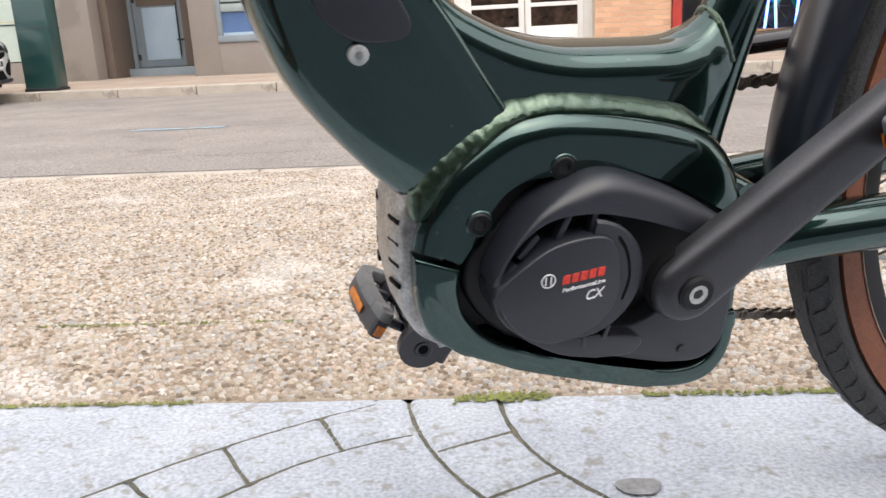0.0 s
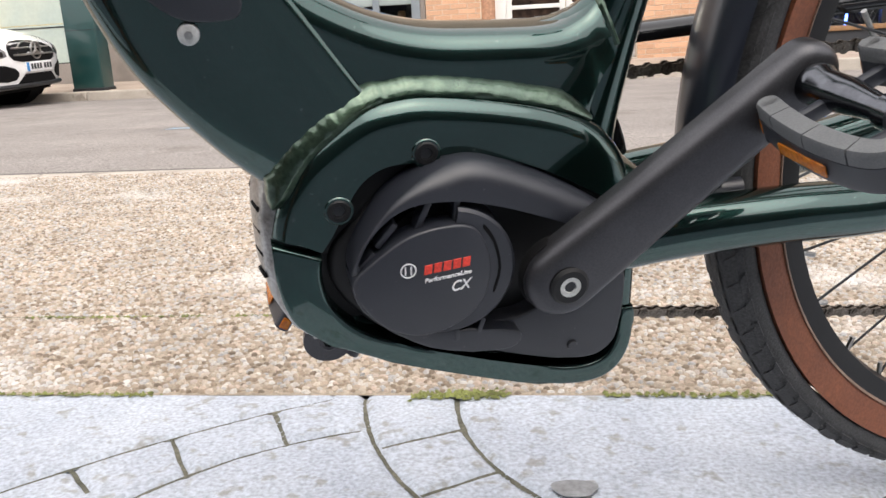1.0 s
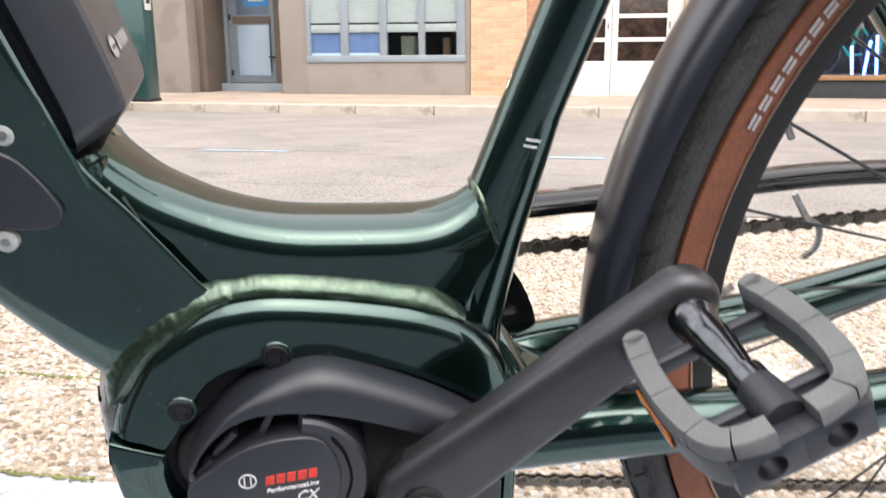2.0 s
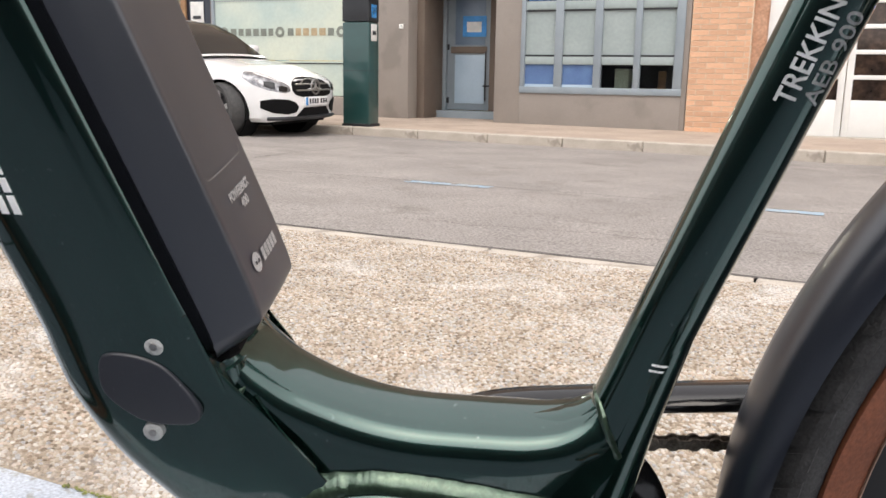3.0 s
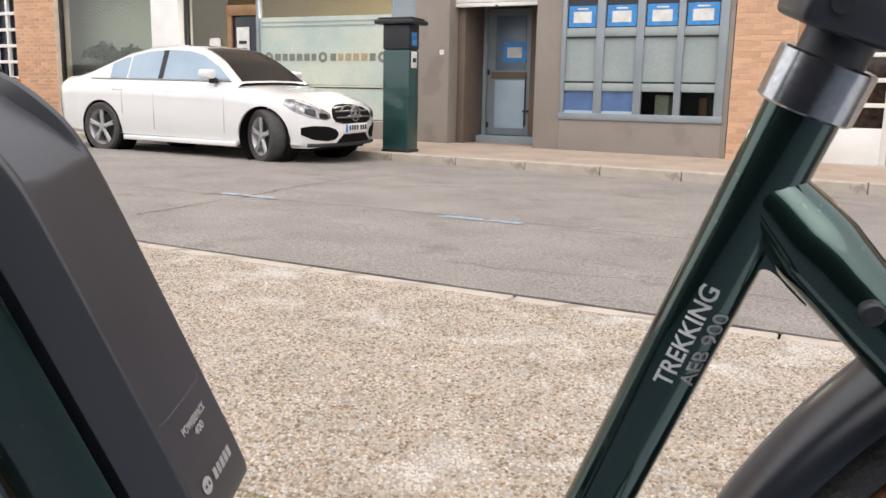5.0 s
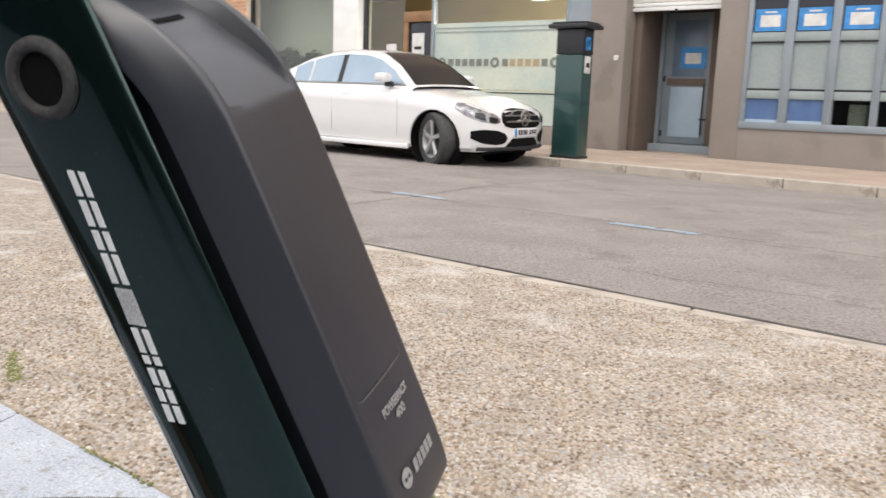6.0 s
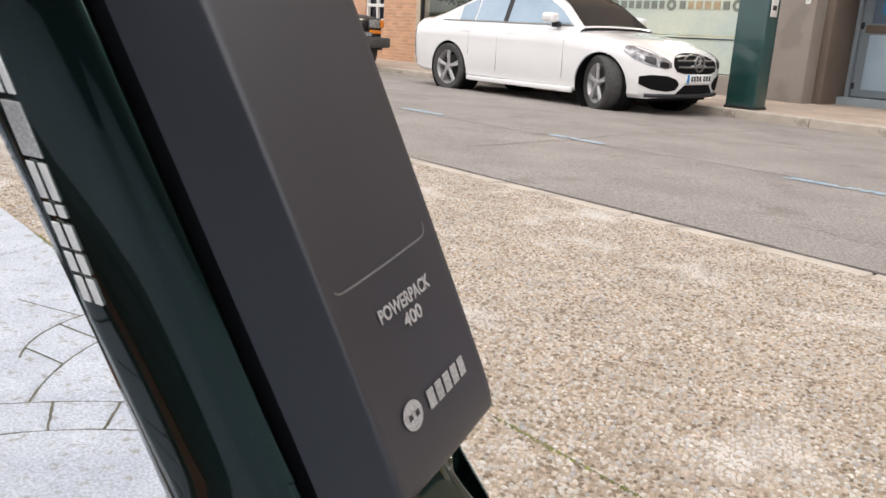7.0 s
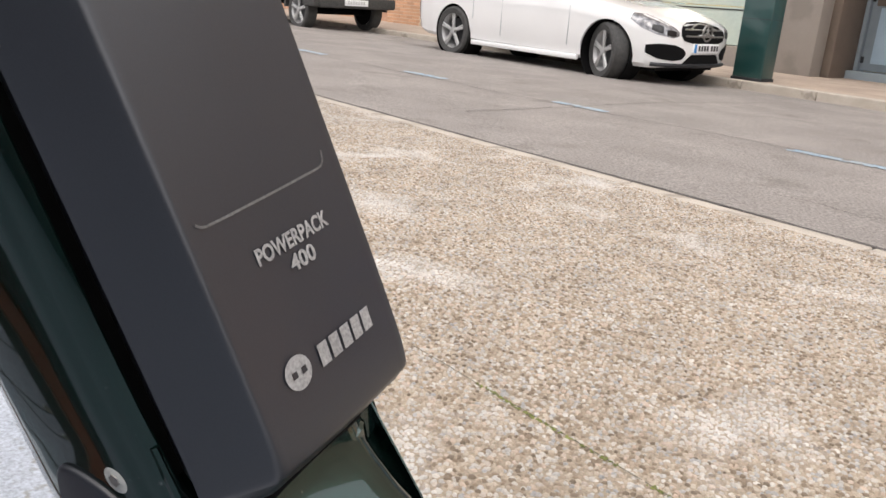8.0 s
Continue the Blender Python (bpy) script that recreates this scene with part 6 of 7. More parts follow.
# motor housing
OUTER = [(-0.1602, 0.0265), (-0.1575, 0.0385), (-0.1505, 0.0545), (-0.1385, 0.0735), (-0.1215, 0.0880), (-0.1045, 0.0980), (-0.0875, 0.1018), (-0.0695, 0.1026), (-0.0334, 0.0982), (0.005, 0.0900), (0.030, 0.0790), (0.0478, 0.0620), (0.0575, 0.0420), (0.0630, 0.010), (0.0648, -0.0440)]
INNER = [(0.0564, -0.0440), (0.055, 0.0), (0.046, 0.026), (0.0366, 0.0335), (0.0056, 0.0509), (-0.0150, 0.0597), (-0.0345, 0.0660), (-0.0494, 0.0690), (-0.0674, 0.0687), (-0.0795, 0.0662), (-0.0951, 0.0648), (-0.1084, 0.0567), (-0.1181, 0.0422), (-0.1262, 0.0271), (-0.1329, 0.0175)]
o3 = [(p.x, p.z) for p in smooth_line([(x, 0, z) for x, z in OUTER], 4)]
i3 = [(p.x, p.z) for p in smooth_line([(x, 0, z) for x, z in INNER], 4)]
part("motor_shell", plate(o3, i3, -0.0445, 0.0445, 0.0160), PAINT, bike, "glossy dark green motor housing")
wide = [(x * 0.985 - 0.001, z * 0.985 + 0.0005) for x, z in o3]
part("shell_core", prism(wide + [(0.060, -0.044), (-0.133, 0.012)], -0.034, 0.034, 0.002), HOUSING, bike)
part("shell_back", box(-0.139, -0.098, -0.031, 0.030, -0.034, 0.034), HOUSING, bike)
# the rounded rim of the housing, and the ragged weld above it
bead = smooth_line([(-0.1575, 0, 0.0445), (-0.1490, 0, 0.0590), (-0.1385, 0, 0.0740), (-0.1215, 0, 0.0887), (-0.1045, 0, 0.0988), (-0.0875, 0, 0.1026), (-0.0695, 0, 0.1034), (-0.0334, 0, 0.0990), (0.005, 0, 0.0908), (0.0300, 0, 0.0798)], 14)
seam = []
for i, p in enumerate(bead):
    d = (bead[min(i + 1, len(bead) - 1)] - bead[max(i - 1, 0)]).normalized()
    up = Vector((-d.z, 0, d.x))
    end = min(1, 0.3 + i / 16, 0.3 + (len(bead) - 1 - i) / 16)
    wavy = noise.noise((p.x * 210, 0, p.z * 210))
    swell = max(0, min(1, (-0.092 - p.x) / 0.030))
    ring = []
    for h, y in ((-0.008, -0.0335), (-0.0027, -0.0362), (-0.0012, -0.0368), (0.0008, -0.0360), (0.0030, -0.0342), (0.0050, -0.0320), (0.0064, -0.0296), (0.0073, -0.0270), (0.0077, -0.0240), (0.004, -0.0200), (-0.006, -0.0200)):
        fine = 0.00045 * noise.noise((p.x * 420, h * 300, p.z * 420)) if h > 0 else 0
        ring.append(p + up * (h * end * (1 + 0.35 * swell * (h > 0)) + ((0.0006 if p.x < -0.085 else 0.0002) * wavy if h > 0.007 else 0) + fine) + Vector((0, y * (0.94 + 0.06 * end) - fine - 0.0045 * swell, 0)))
    seam.append(ring)
v, f = rings("", seam)
bm = bmesh.new()
bm.from_mesh(mesh_from("weld", v, f))
# the bead's bright sky sheen comes from its pale colour
part("weld", bm, WELD_SHEEN, bike, "broad uneven welded seam with sky sheen in its colour")
LOW_OUT = [(-0.1602, 0.0250), (-0.1593, 0.0013), (-0.1561, -0.0158), (-0.1491, -0.0302), (-0.1334, -0.0425), (-0.1067, -0.0570), (-0.0566, -0.0762), (0.0014, -0.0953), (0.0298, -0.1005), (0.0501, -0.0972), (0.0614, -0.0855), (0.0658, -0.0684), (0.0648, -0.0458)]
LOW_IN = [(0.0564, -0.0458), (0.0548, -0.0698), (0.0439, -0.0835), (0.0199, -0.0852), (-0.0195, -0.0748), (-0.0571, -0.0620), (-0.0858, -0.0511), (-0.113, -0.0366), (-0.1288, -0.0187), (-0.1335, -0.0012), (-0.133, 0.0138)]
lo3 = [(p.x, p.z) for p in smooth_line([(x, 0, z) for x, z in LOW_OUT], 4)] + [(p.x, p.z) for p in smooth_line([(x, 0, z) for x, z in LOW_IN], 4)]
part("lower_cover", prism(lo3, -0.0455, 0.026, 0.0055, 4), PAINT, bike, "dark green lower motor cover")
tube("belly", [(p.x, -0.0, p.z) for p in smooth_line([(-0.128, 0, -0.034), (-0.112, 0, -0.046), (-0.06, 0, -0.067), (0.0, 0, -0.086), (0.035, 0, -0.091), (0.057, 0, -0.075)], 8)], 0.0105, PAINT, bike, "", 16, 3.0)
secs = []
for z, front, w in ((0.066, -0.1600, 0.026), (0.058, -0.1655, 0.031), (0.035, -0.1690, 0.034), (0.005, -0.1685, 0.034), (-0.020, -0.1635, 0.033), (-0.040, -0.1540, 0.031), (-0.048, -0.1440, 0.028)):
    ring = [(front + 0.011 * (1 - math.cos(a)) ** 1.2, w * math.sin(a), z) for a in (radians(q) for q in range(-90, 91, 15))]
    secs.append(ring + [(-0.140, w, z), (-0.140, -w, z)])
v, f = rings("", secs)
bm = bmesh.new()
bm.from_mesh(mesh_from("front_grille", v, f))
vent = part("front_grille", bm, STEEL, bike, "grey front grille")
for z in (0.040, 0.026, 0.012, -0.002):
    for s in (-1, 1):
        part("slot", box(-0.0065, 0.0065, -0.0012, 0.0012, -0.0016, 0.0016, 0.0008), MATTE, vent, m=pose(-0.1660, 0.0200 * s, z, -12 * s, 0, 78 * s))
for x, z in ((-0.0720, 0.0712), (-0.1219, 0.0420)):
    part("bolt_seat", lathe([(0.0060, -0.0440), (0.0066, -0.0452), (0.0078, -0.0453), (0.0084, -0.0447), (0.0084, -0.041), (0.0060, -0.041)], 32, "Y", (x, 0, z)), PAINT, bike, "rounded green rim round a bolt")
    bolt = part("housing_bolt", lathe([(0.0031, -0.0445), (0.0035, -0.0460), (0.0058, -0.0460), (0.0068, -0.0451), (0.0068, -0.041), (0.0031, -0.041)], 28, "Y", (x, 0, z)), HOUSING, bike, "black hexagon socket bolt")
    part("socket", cyl((x, -0.0449, z), (x, -0.0436, z), 0.0034, seg=6), DARKMETAL, bolt)
# black motor covers
motor = part("motor_body", prism([(p.x, p.z) for p in smooth_line([(-0.128, 0, 0.014), (-0.115, 0, 0.030), (-0.09, 0, 0.055), (-0.055, 0, 0.070), (0.0, 0, 0.055), (0.05, 0, 0.02), (0.055, 0, -0.04), (0.052, 0, -0.068), (0.04, 0, -0.080), (0.02, 0, -0.081), (-0.05, 0, -0.058), (-0.10, 0, -0.04), (-0.126, 0, -0.01)], 4, True)], -0.040, 0.040, 0.004), HOUSING, bike, "black motor body")
part("motor_body_face", prism([(p.x, p.z) for p in smooth_line([(0.004, 0, -0.026), (0.028, 0, -0.016), (0.050, 0, -0.012), (0.0505, 0, -0.052), (0.045, 0, -0.067), (0.03, 0, -0.0735), (0.0, 0, -0.068), (-0.05, 0, -0.052), (-0.075, 0, -0.044), (-0.045, 0, -0.036), (-0.018, 0, -0.036)], 4, True)], -0.054, -0.038, 0.005), BLACK, motor, "black lower motor cover")
arm = [(-0.1193, 0.0085), (-0.1185, 0.0165), (-0.1130, 0.0290), (-0.1045, 0.0410), (-0.0935, 0.0530), (-0.0770, 0.0628), (-0.0600, 0.0688), (-0.0470, 0.0694), (-0.0299, 0.0645), (0.0023, 0.0500), (0.0332, 0.0315), (0.0440, 0.0200)]
arm_in = [(0.036, 0.0170), (0.0205, 0.0225), (0.0060, 0.0290), (-0.0120, 0.0362), (-0.0300, 0.0428), (-0.0458, 0.0474), (-0.0600, 0.0503), (-0.0820, 0.0505), (-0.0980, 0.0440), (-0.1100, 0.0315), (-0.1162, 0.0190)]
part("upper_cover", plate([(p.x, p.z) for p in smooth_line([(x, 0, z) for x, z in arm], 4)], [(p.x, p.z) for p in smooth_line([(x, 0, z) for x, z in arm_in], 4)], -0.0675, -0.036, 0.0125), BLACK, motor, "curved black motor cover")
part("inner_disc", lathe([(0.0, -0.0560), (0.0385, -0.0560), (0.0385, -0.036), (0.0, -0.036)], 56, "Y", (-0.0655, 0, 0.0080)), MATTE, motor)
part("round_cover", lathe([(0.020, -0.0690), (0.0375, -0.0690), (0.0392, -0.0672), (0.0395, -0.040), (0.020, -0.040)], 48, "Y", (-0.0655, 0, 0.0080), arc=(radians(-100), radians(82))), BLACK, motor, "round black motor cover")
drop = smooth_line([(-0.1185, 0, 0.0108), (-0.0958, 0, 0.0298), (-0.077, 0, 0.0368), (-0.0548, 0, 0.0369), (-0.0449, 0, 0.0254), (-0.0412, 0, 0.0073), (-0.0476, 0, -0.0138), (-0.0644, 0, -0.0263), (-0.085, 0, -0.0290), (-0.104, 0, -0.0200), (-0.1158, 0, -0.0037)], 5, True)
part("badge_plate", prism([(p.x, p.z) for p in drop], -0.0712, -0.05, 0.0016), BLACK, motor, "drop-shaped black plate")
# no cut here: a near-black strip paints the slot's shade
part("rear_slot", prism([(p.x, p.z) for p in smooth_line([(-0.046, 0, 0.0335), (-0.040, 0, 0.024), (-0.0365, 0, 0.008), (-0.0395, 0, -0.006), (-0.0380, 0, -0.006), (-0.0350, 0, 0.008), (-0.0383, 0, 0.0245), (-0.0445, 0, 0.035)], 3, True)], -0.0694, -0.0685), MATTE, motor)
part("lower_shell", prism([(p.x, p.z) for p in smooth_line([(-0.1195, 0, 0.006), (-0.1141, 0, -0.0125), (-0.095, 0, -0.0300), (-0.0748, 0, -0.0425), (-0.0502, 0, -0.0490), (-0.025, 0, -0.0503), (-0.020, 0, -0.040), (-0.045, 0, -0.034), (-0.070, 0, -0.030), (-0.095, 0, -0.018), (-0.108, 0, 0.0)], 4, True)], -0.0655, -0.038, 0.005), BLACK, motor, "black lower shell")
for k, (x, z, a) in enumerate(((-0.0995, 0.0330, 50), (-0.0790, 0.0425, 66), (-0.0600, 0.0440, 86), (-0.112, 0.0170, 45))):
    part("rib", box(-0.0085, 0.0085, -0.0650, -0.040, -0.0020, 0.0020, 0.0012), BLACK, motor, m=pose(x, 0, z, 0, -a, 0))
for k, (x, z, a) in enumerate(((-0.100, -0.020, 130), (-0.080, -0.030, 110), (-0.060, -0.0345, 90), (-0.045, -0.031, 72))):
    part("rib", box(-0.0050, 0.0050, -0.0660, -0.040, -0.0016, 0.0016, 0.0010), BLACK, motor, m=pose(x, 0, z, 0, -a, 0))
part("cover_screw", lathe([(0.0, -0.0555), (0.0028, -0.0555), (0.0034, -0.0545), (0.0034, -0.05), (0, -0.05)], 18, "Y", (0.019, 0, -0.062)), ANODISED, motor, "small black screw")
# badge on the plate
for k in range(5):
    x0 = -0.0805 + 0.00548 * k
    z0 = 0.0100 + 0.1037 * (x0 + 0.0805)
    part("maker_mark", prism([(x0, z0), (x0 + 0.0045, z0 + 0.0005), (x0 + 0.0051, z0 + 0.0064), (x0 + 0.0006, z0 + 0.0059)], -0.0716, -0.0711, 0.0002, 1), REDINK, motor, "plain red printed block", smooth=False)
bm = lathe([(0.0038, -0.0716), (0.0046, -0.0716), (0.0046, -0.0711), (0.0038, -0.0711)], 32, "Y", (-0.0892, 0, 0.0138))
for a, b, c, d in ((-0.0020, -0.0012, -0.0026, 0.0026), (0.0012, 0.0020, -0.0026, 0.0026)):
    prism([(-0.0892 + a, 0.0138 + c), (-0.0892 + b, 0.0138 + c), (-0.0892 + b, 0.0138 + d), (-0.0892 + a, 0.0138 + d)], -0.0716, -0.0711, bm=bm)
part("emblem", bm, WHITEINK, motor, "white round emblem", smooth=False)
lettering("range_name", "PerformanceLine", 0.0038, WHITEINK, motor, lambda u, v, w: Vector((-0.0802 + 0.0270 * u + 0.2 * v, -0.0713 - w, 0.0050 + v + 0.0030 * u)), "tiny white print", heavy=0.00008)
lettering("model_mark", "CX", 0.0100, WHITEINK, motor, lambda u, v, w: Vector((-0.0652 + 0.0112 * u + 0.22 * v, -0.0713 - w, -0.0024 + v * 0.92 + 0.0012 * u)), "white model letters", heavy=0.00012)


# cranks and pedals
def crank(s):
    """s = -1: the left arm, pointing back and up; s = 1: the right arm, opposite."""
    d = Vector((0.742, 0.670)) * (1 if s < 0 else -1)
    n = Vector((-d.y, d.x))
    L = 0.1695 if s < 0 else 0.166
    out = []
    for a in steps(-90, 90, 16):
        out.append(d * (L + 0.0180 * math.cos(radians(a))) + n * (0.0183 * math.sin(radians(a)) - 0.0012))
    out.append(d * 0.06 + n * 0.0190)
    out.append(d * 0.008 + n * 0.0225)
    for a in range(100, 261, 10):
        out.append(d * (0.0235 * math.cos(radians(a))) + n * (0.0230 * math.sin(radians(a))))
    out.append(d * 0.008 - n * 0.0232)
    out.append(d * 0.06 - n * 0.0222)
    y0, y1 = (-0.0855, -0.0690) if s < 0 else (0.0540, 0.0700)
    bm = pebble_plate([(p.x, p.y) for p in out], y0 if s < 0 else y1, y1 if s < 0 else y0, 0.0105)
    for vert in bm.verts:
        t = Vector((vert.co.x, vert.co.z)).dot(d) / L
        vert.co.y += s * 0.012 * max(0, t) ** 1.3
    yi = (y1 if s < 0 else y0) + s * 0.012
    arm_ob = part("crank_arm", bm, ANODISED, bike, "satin black crank arm")
    part("axle_collar", lathe([(0.012, 0.066 * s), (0.0235, 0.066 * s), (0.0245, 0.070 * s), (0.0235, 0.0745 * s), (0.012, 0.0745 * s)], 36), MATTE, arm_ob)
    bolt = part("axle_bolt", lathe([(0.0052, 0.0850 * s), (0.0062, 0.0885 * s), (0.0098, 0.0885 * s), (0.0116, 0.0870 * s), (0.0118, 0.080 * s), (0.0052, 0.080 * s)], 36), HOUSING, arm_ob, "black ring bolt")
    part("socket", lathe([(0.0030, 0.0868 * s), (0.0036, 0.0884 * s), (0.0070, 0.0884 * s), (0.0078, 0.0872 * s), (0.0078, 0.083 * s), (0.0030, 0.083 * s)], 30), WASHER, bolt, "silver socket")
    part("socket_floor", cyl((0, 0.084 * s, 0), (0, 0.0876 * s, 0), 0.0036, seg=6), DARKMETAL, bolt)
    # pedal
    c = d * L
    ring = part("spindle_socket", lathe([(0.0042, yi - 0.0004 * s), (0.0062, yi - 0.0010 * s), (0.0072, yi - 0.0004 * s), (0.0072, yi + 0.003 * s), (0.0042, yi + 0.003 * s)], 24, "Y", (c.x, 0, c.y)), ANODISED, arm_ob)
    part("socket_hole", cyl((c.x, yi + 0.0004 * s, c.y), (c.x, yi - 0.0002 * s, c.y), 0.0043, seg=8), MATTE, ring)
    ped = base("pedal")
    ped.parent = bike
    yy = 0.0975 * s if s < 0 else 0.084
    tilt, dx, dz = (26.5, 0.0008, -0.0040) if s < 0 else (-32, 0.0, 0.0)
    ped.matrix_basis = Matrix.Translation((c.x + dx, yy, c.y + dz)) @ Euler((0, radians(-tilt), 0)).to_matrix().to_4x4()

    def slab(x0, x1, t0, t1, z0, z1, bevel):
        return box(min(x0, x1), max(x0, x1), min(t0 * s, t1 * s), max(t0 * s, t1 * s), z0, z1, bevel)

    def sweep(path, section):
        """A section of (across, up) carried along a path of the pedal's plane."""
        secs = []
        for i, p in enumerate(path):
            g = (path[min(i + 1, len(path) - 1)] - path[max(i - 1, 0)]).normalized()
            side = Vector((-g.y, g.x, 0))
            secs.append([p + side * u + Vector((0, 0, h)) for u, h in section])
        v, f = rings("", secs)
        bm = bmesh.new()
        bm.from_mesh(mesh_from("sweep", v, f))
        return bm

    part("spindle", lathe([(0.0, -0.008 * s), (0.0095, -0.008 * s), (0.0115, -0.002 * s), (0.0115, 0.006 * s), (0.0095, 0.010 * s), (0.0098, 0.022 * s), (0.0090, 0.030 * s), (0.0068, 0.046 * s), (0.0068, 0.050 * s), (0.0088, 0.052 * s), (0.0088, 0.064 * s), (0.0, 0.066 * s)], 28), DARKSTEEL, ped, "dark polished steel spindle")
    part("hub", lathe([(0.0, 0.060 * s), (0.0090, 0.061 * s), (0.0095, 0.068 * s), (0.0100, 0.084 * s), (0.0, 0.085 * s)], 28), BLACK, ped, "black spindle sleeve")
    for xc in (-0.0148, 0.0148):
        ring_o, ring_i = [], []
        for k in range(24):
            a = 2 * math.pi * k / 24
            ca, sa = math.cos(a), math.sin(a)
            m = max(abs(ca) / 0.0148, abs(sa) / 0.0085)
            ring_o.append((xc + ca / m, -0.0065 + sa / m))
            ring_i.append((xc + 0.0064 * ca, -0.0065 + 0.0058 * sa))
        secs = [[(x, t * s, z) for x, z in loop] for loop, t in ((ring_o, 0.0830), (ring_o, 0.0945), (ring_i, 0.0955), (ring_i, 0.0830), (ring_o, 0.0830))]
        v, f = rings("", secs, True, False)
        bm = bmesh.new()
        bm.from_mesh(mesh_from("outer_plate", v, f))
        bmesh.ops.remove_doubles(bm, verts=bm.verts, dist=1e-6)
        part("outer_plate", bm, BLACK, ped, "black outer plate with a round hole")
    for sx in (-1, 1):
        for t0 in (0.0150, 0.0640):
            part("strut", slab(0.004 * sx, 0.037 * sx, t0, t0 + 0.0065, -0.0075, 0.0010, 0.002), BLACK, ped)
        path = smooth_line([(0.0305 * sx, 0.006 * s, 0), (0.0330 * sx, 0.020 * s, 0), (0.0348 * sx, 0.038 * s, 0), (0.0348 * sx, 0.056 * s, 0), (0.0325 * sx, 0.073 * s, 0), (0.0280 * sx, 0.0835 * s, 0), (0.0190 * sx, 0.0880 * s, 0), (0.0085 * sx, 0.0890 * s, 0)], 8)
        part("cage", sweep(path[:48], [(-0.0050, -0.0135), (0.0050, -0.0135), (0.0062, -0.010), (0.0062, 0.001), (-0.0062, 0.001), (-0.0062, -0.010)]), BLACK, ped, "black cage side")
        part("cage_end", cyl((path[0].x, path[0].y, -0.0135), (path[0].x, path[0].y, 0.0008), 0.0060), BLACK, ped)
        cuts = (0, 8, 20, 32, 44, len(path) - 1)
        for i0, i1 in zip(cuts, cuts[1:]):
            piece = [p.copy() for p in path[i0:i1 + 1]]
            g = (piece[1] - piece[0]).normalized() * 0.0006
            if i0:
                piece[0] += g
            section = [(-0.0060, 0.0012), (0.0060, 0.0012), (0.0060, 0.0078), (0.0050, 0.0092), (-0.0050, 0.0092), (-0.0060, 0.0078)]
            part("tread_block", sweep(piece, section), GREYRUB, ped, "grey rubber tread")
        part("tread_end", lathe([(0.0, 0.0012), (0.0060, 0.0012), (0.0060, 0.0078), (0.0050, 0.0092), (0.0, 0.0092)], 20, "Z", (path[0].x, path[0].y, 0)), GREYRUB, ped)
        part("reflector", slab(0.0408 * sx, 0.0422 * sx, 0.026, 0.062, -0.0095, -0.0025, 0.0006), ORANGE, ped, "orange reflector")
        if s < 0 or sx < 0:
            part("reflector", slab(0.0275 * sx, 0.0345 * sx, -0.0012, 0.0005, -0.0115, -0.0025, 0.0006), ORANGE, ped, "small orange reflector")
    return arm_ob


crank(-1)
crank(1)

# chain wheel, chain, chain guard
part("chain_wheel", lathe([(0.02, 0.040), (0.076, 0.041), (0.0785, 0.043), (0.0785, 0.046), (0.076, 0.048), (0.02, 0.049)], 60), DARKMETAL, bike, "dark chain wheel")
part("chain_wheel_guard", lathe([(0.03, 0.050), (0.099, 0.052), (0.103, 0.054), (0.099, 0.057), (0.03, 0.056)], 72), GLOSS, bike, "black guard disc")
chain = base("chain")
chain.parent = bike
plate_me = bpy.data.meshes.new("link")
bm = bmesh.new()
shape = [(0.0046 * math.cos(a) + 0.00635, 0.0046 * math.sin(a)) for a in steps(-2.45, 2.45, 8)] + [(-0.0046 * math.cos(a) - 0.00635, 0.0046 * math.sin(a)) for a in steps(2.45, -2.45, 8)]
for y0, y1 in ((-0.0034, -0.0024), (0.0024, 0.0034)):
    prism(shape, y0, y1, bm=bm)
for x in (-0.00635, 0.00635):
    cyl((x, -0.0040, 0), (x, 0.0040, 0), 0.0020, seg=8, bm=bm)
bmesh.ops.recalc_face_normals(bm, faces=bm.faces)
bm.to_mesh(plate_me)
bm.free()
inner_me = bpy.data.meshes.new("link")
bm = bmesh.new()
for y0, y1 in ((-0.0023, -0.0014), (0.0014, 0.0023)):
    prism([(x * 1.0, z * 1.05) for x, z in shape], y0, y1, bm=bm)
bmesh.ops.recalc_face_normals(bm, faces=bm.faces)
bm.to_mesh(inner_me)
bm.free()
for (xa, za), (xb, zb) in (((0.005, 0.0800), (0.49, 0.1010)), ((0.01, -0.0935), (0.45, -0.1577))):
    L = math.hypot(xb - xa, zb - za)
    for i in range(int(L / 0.0127)):
        t = (i + 0.5) * 0.0127 / L
        put("link", plate_me if i % 2 else inner_me, CHAINM, chain, m=pose(xa + (xb - xa) * t, 0.0455, za + (zb - za) * t, 0, -math.degrees(math.atan2(zb - za, xb - xa)), 0))
path = smooth_line([(-0.050, 0, 0.084), (-0.030, 0, 0.0925), (-0.004, 0, 0.0985), (0.042, 0, 0.1030), (0.0835, 0, 0.1070), (0.134, 0, 0.1105), (0.23, 0, 0.117), (0.32, 0, 0.122), (0.47, 0, 0.120)], 6)
secs = []
for i, p in enumerate(path):
    e = min(1, 0.35 + i / 9)
    h = 0.0056 * e
    secs.append([p + Vector((0, 0.0615 + y * e, z * h)) for y, z in ((-0.012, -1), (0.012, -1), (0.0135, -0.5), (0.0132, 0.1), (0.0095, 0.72), (0.0, 1.0), (-0.0095, 0.72), (-0.0132, 0.1), (-0.0135, -0.5))])
v, f = rings("", secs)
bm = bmesh.new()
bm.from_mesh(mesh_from("chain_guard", v, f))
part("chain_guard", bm, GLOSS, bike, "glossy black chain guard")


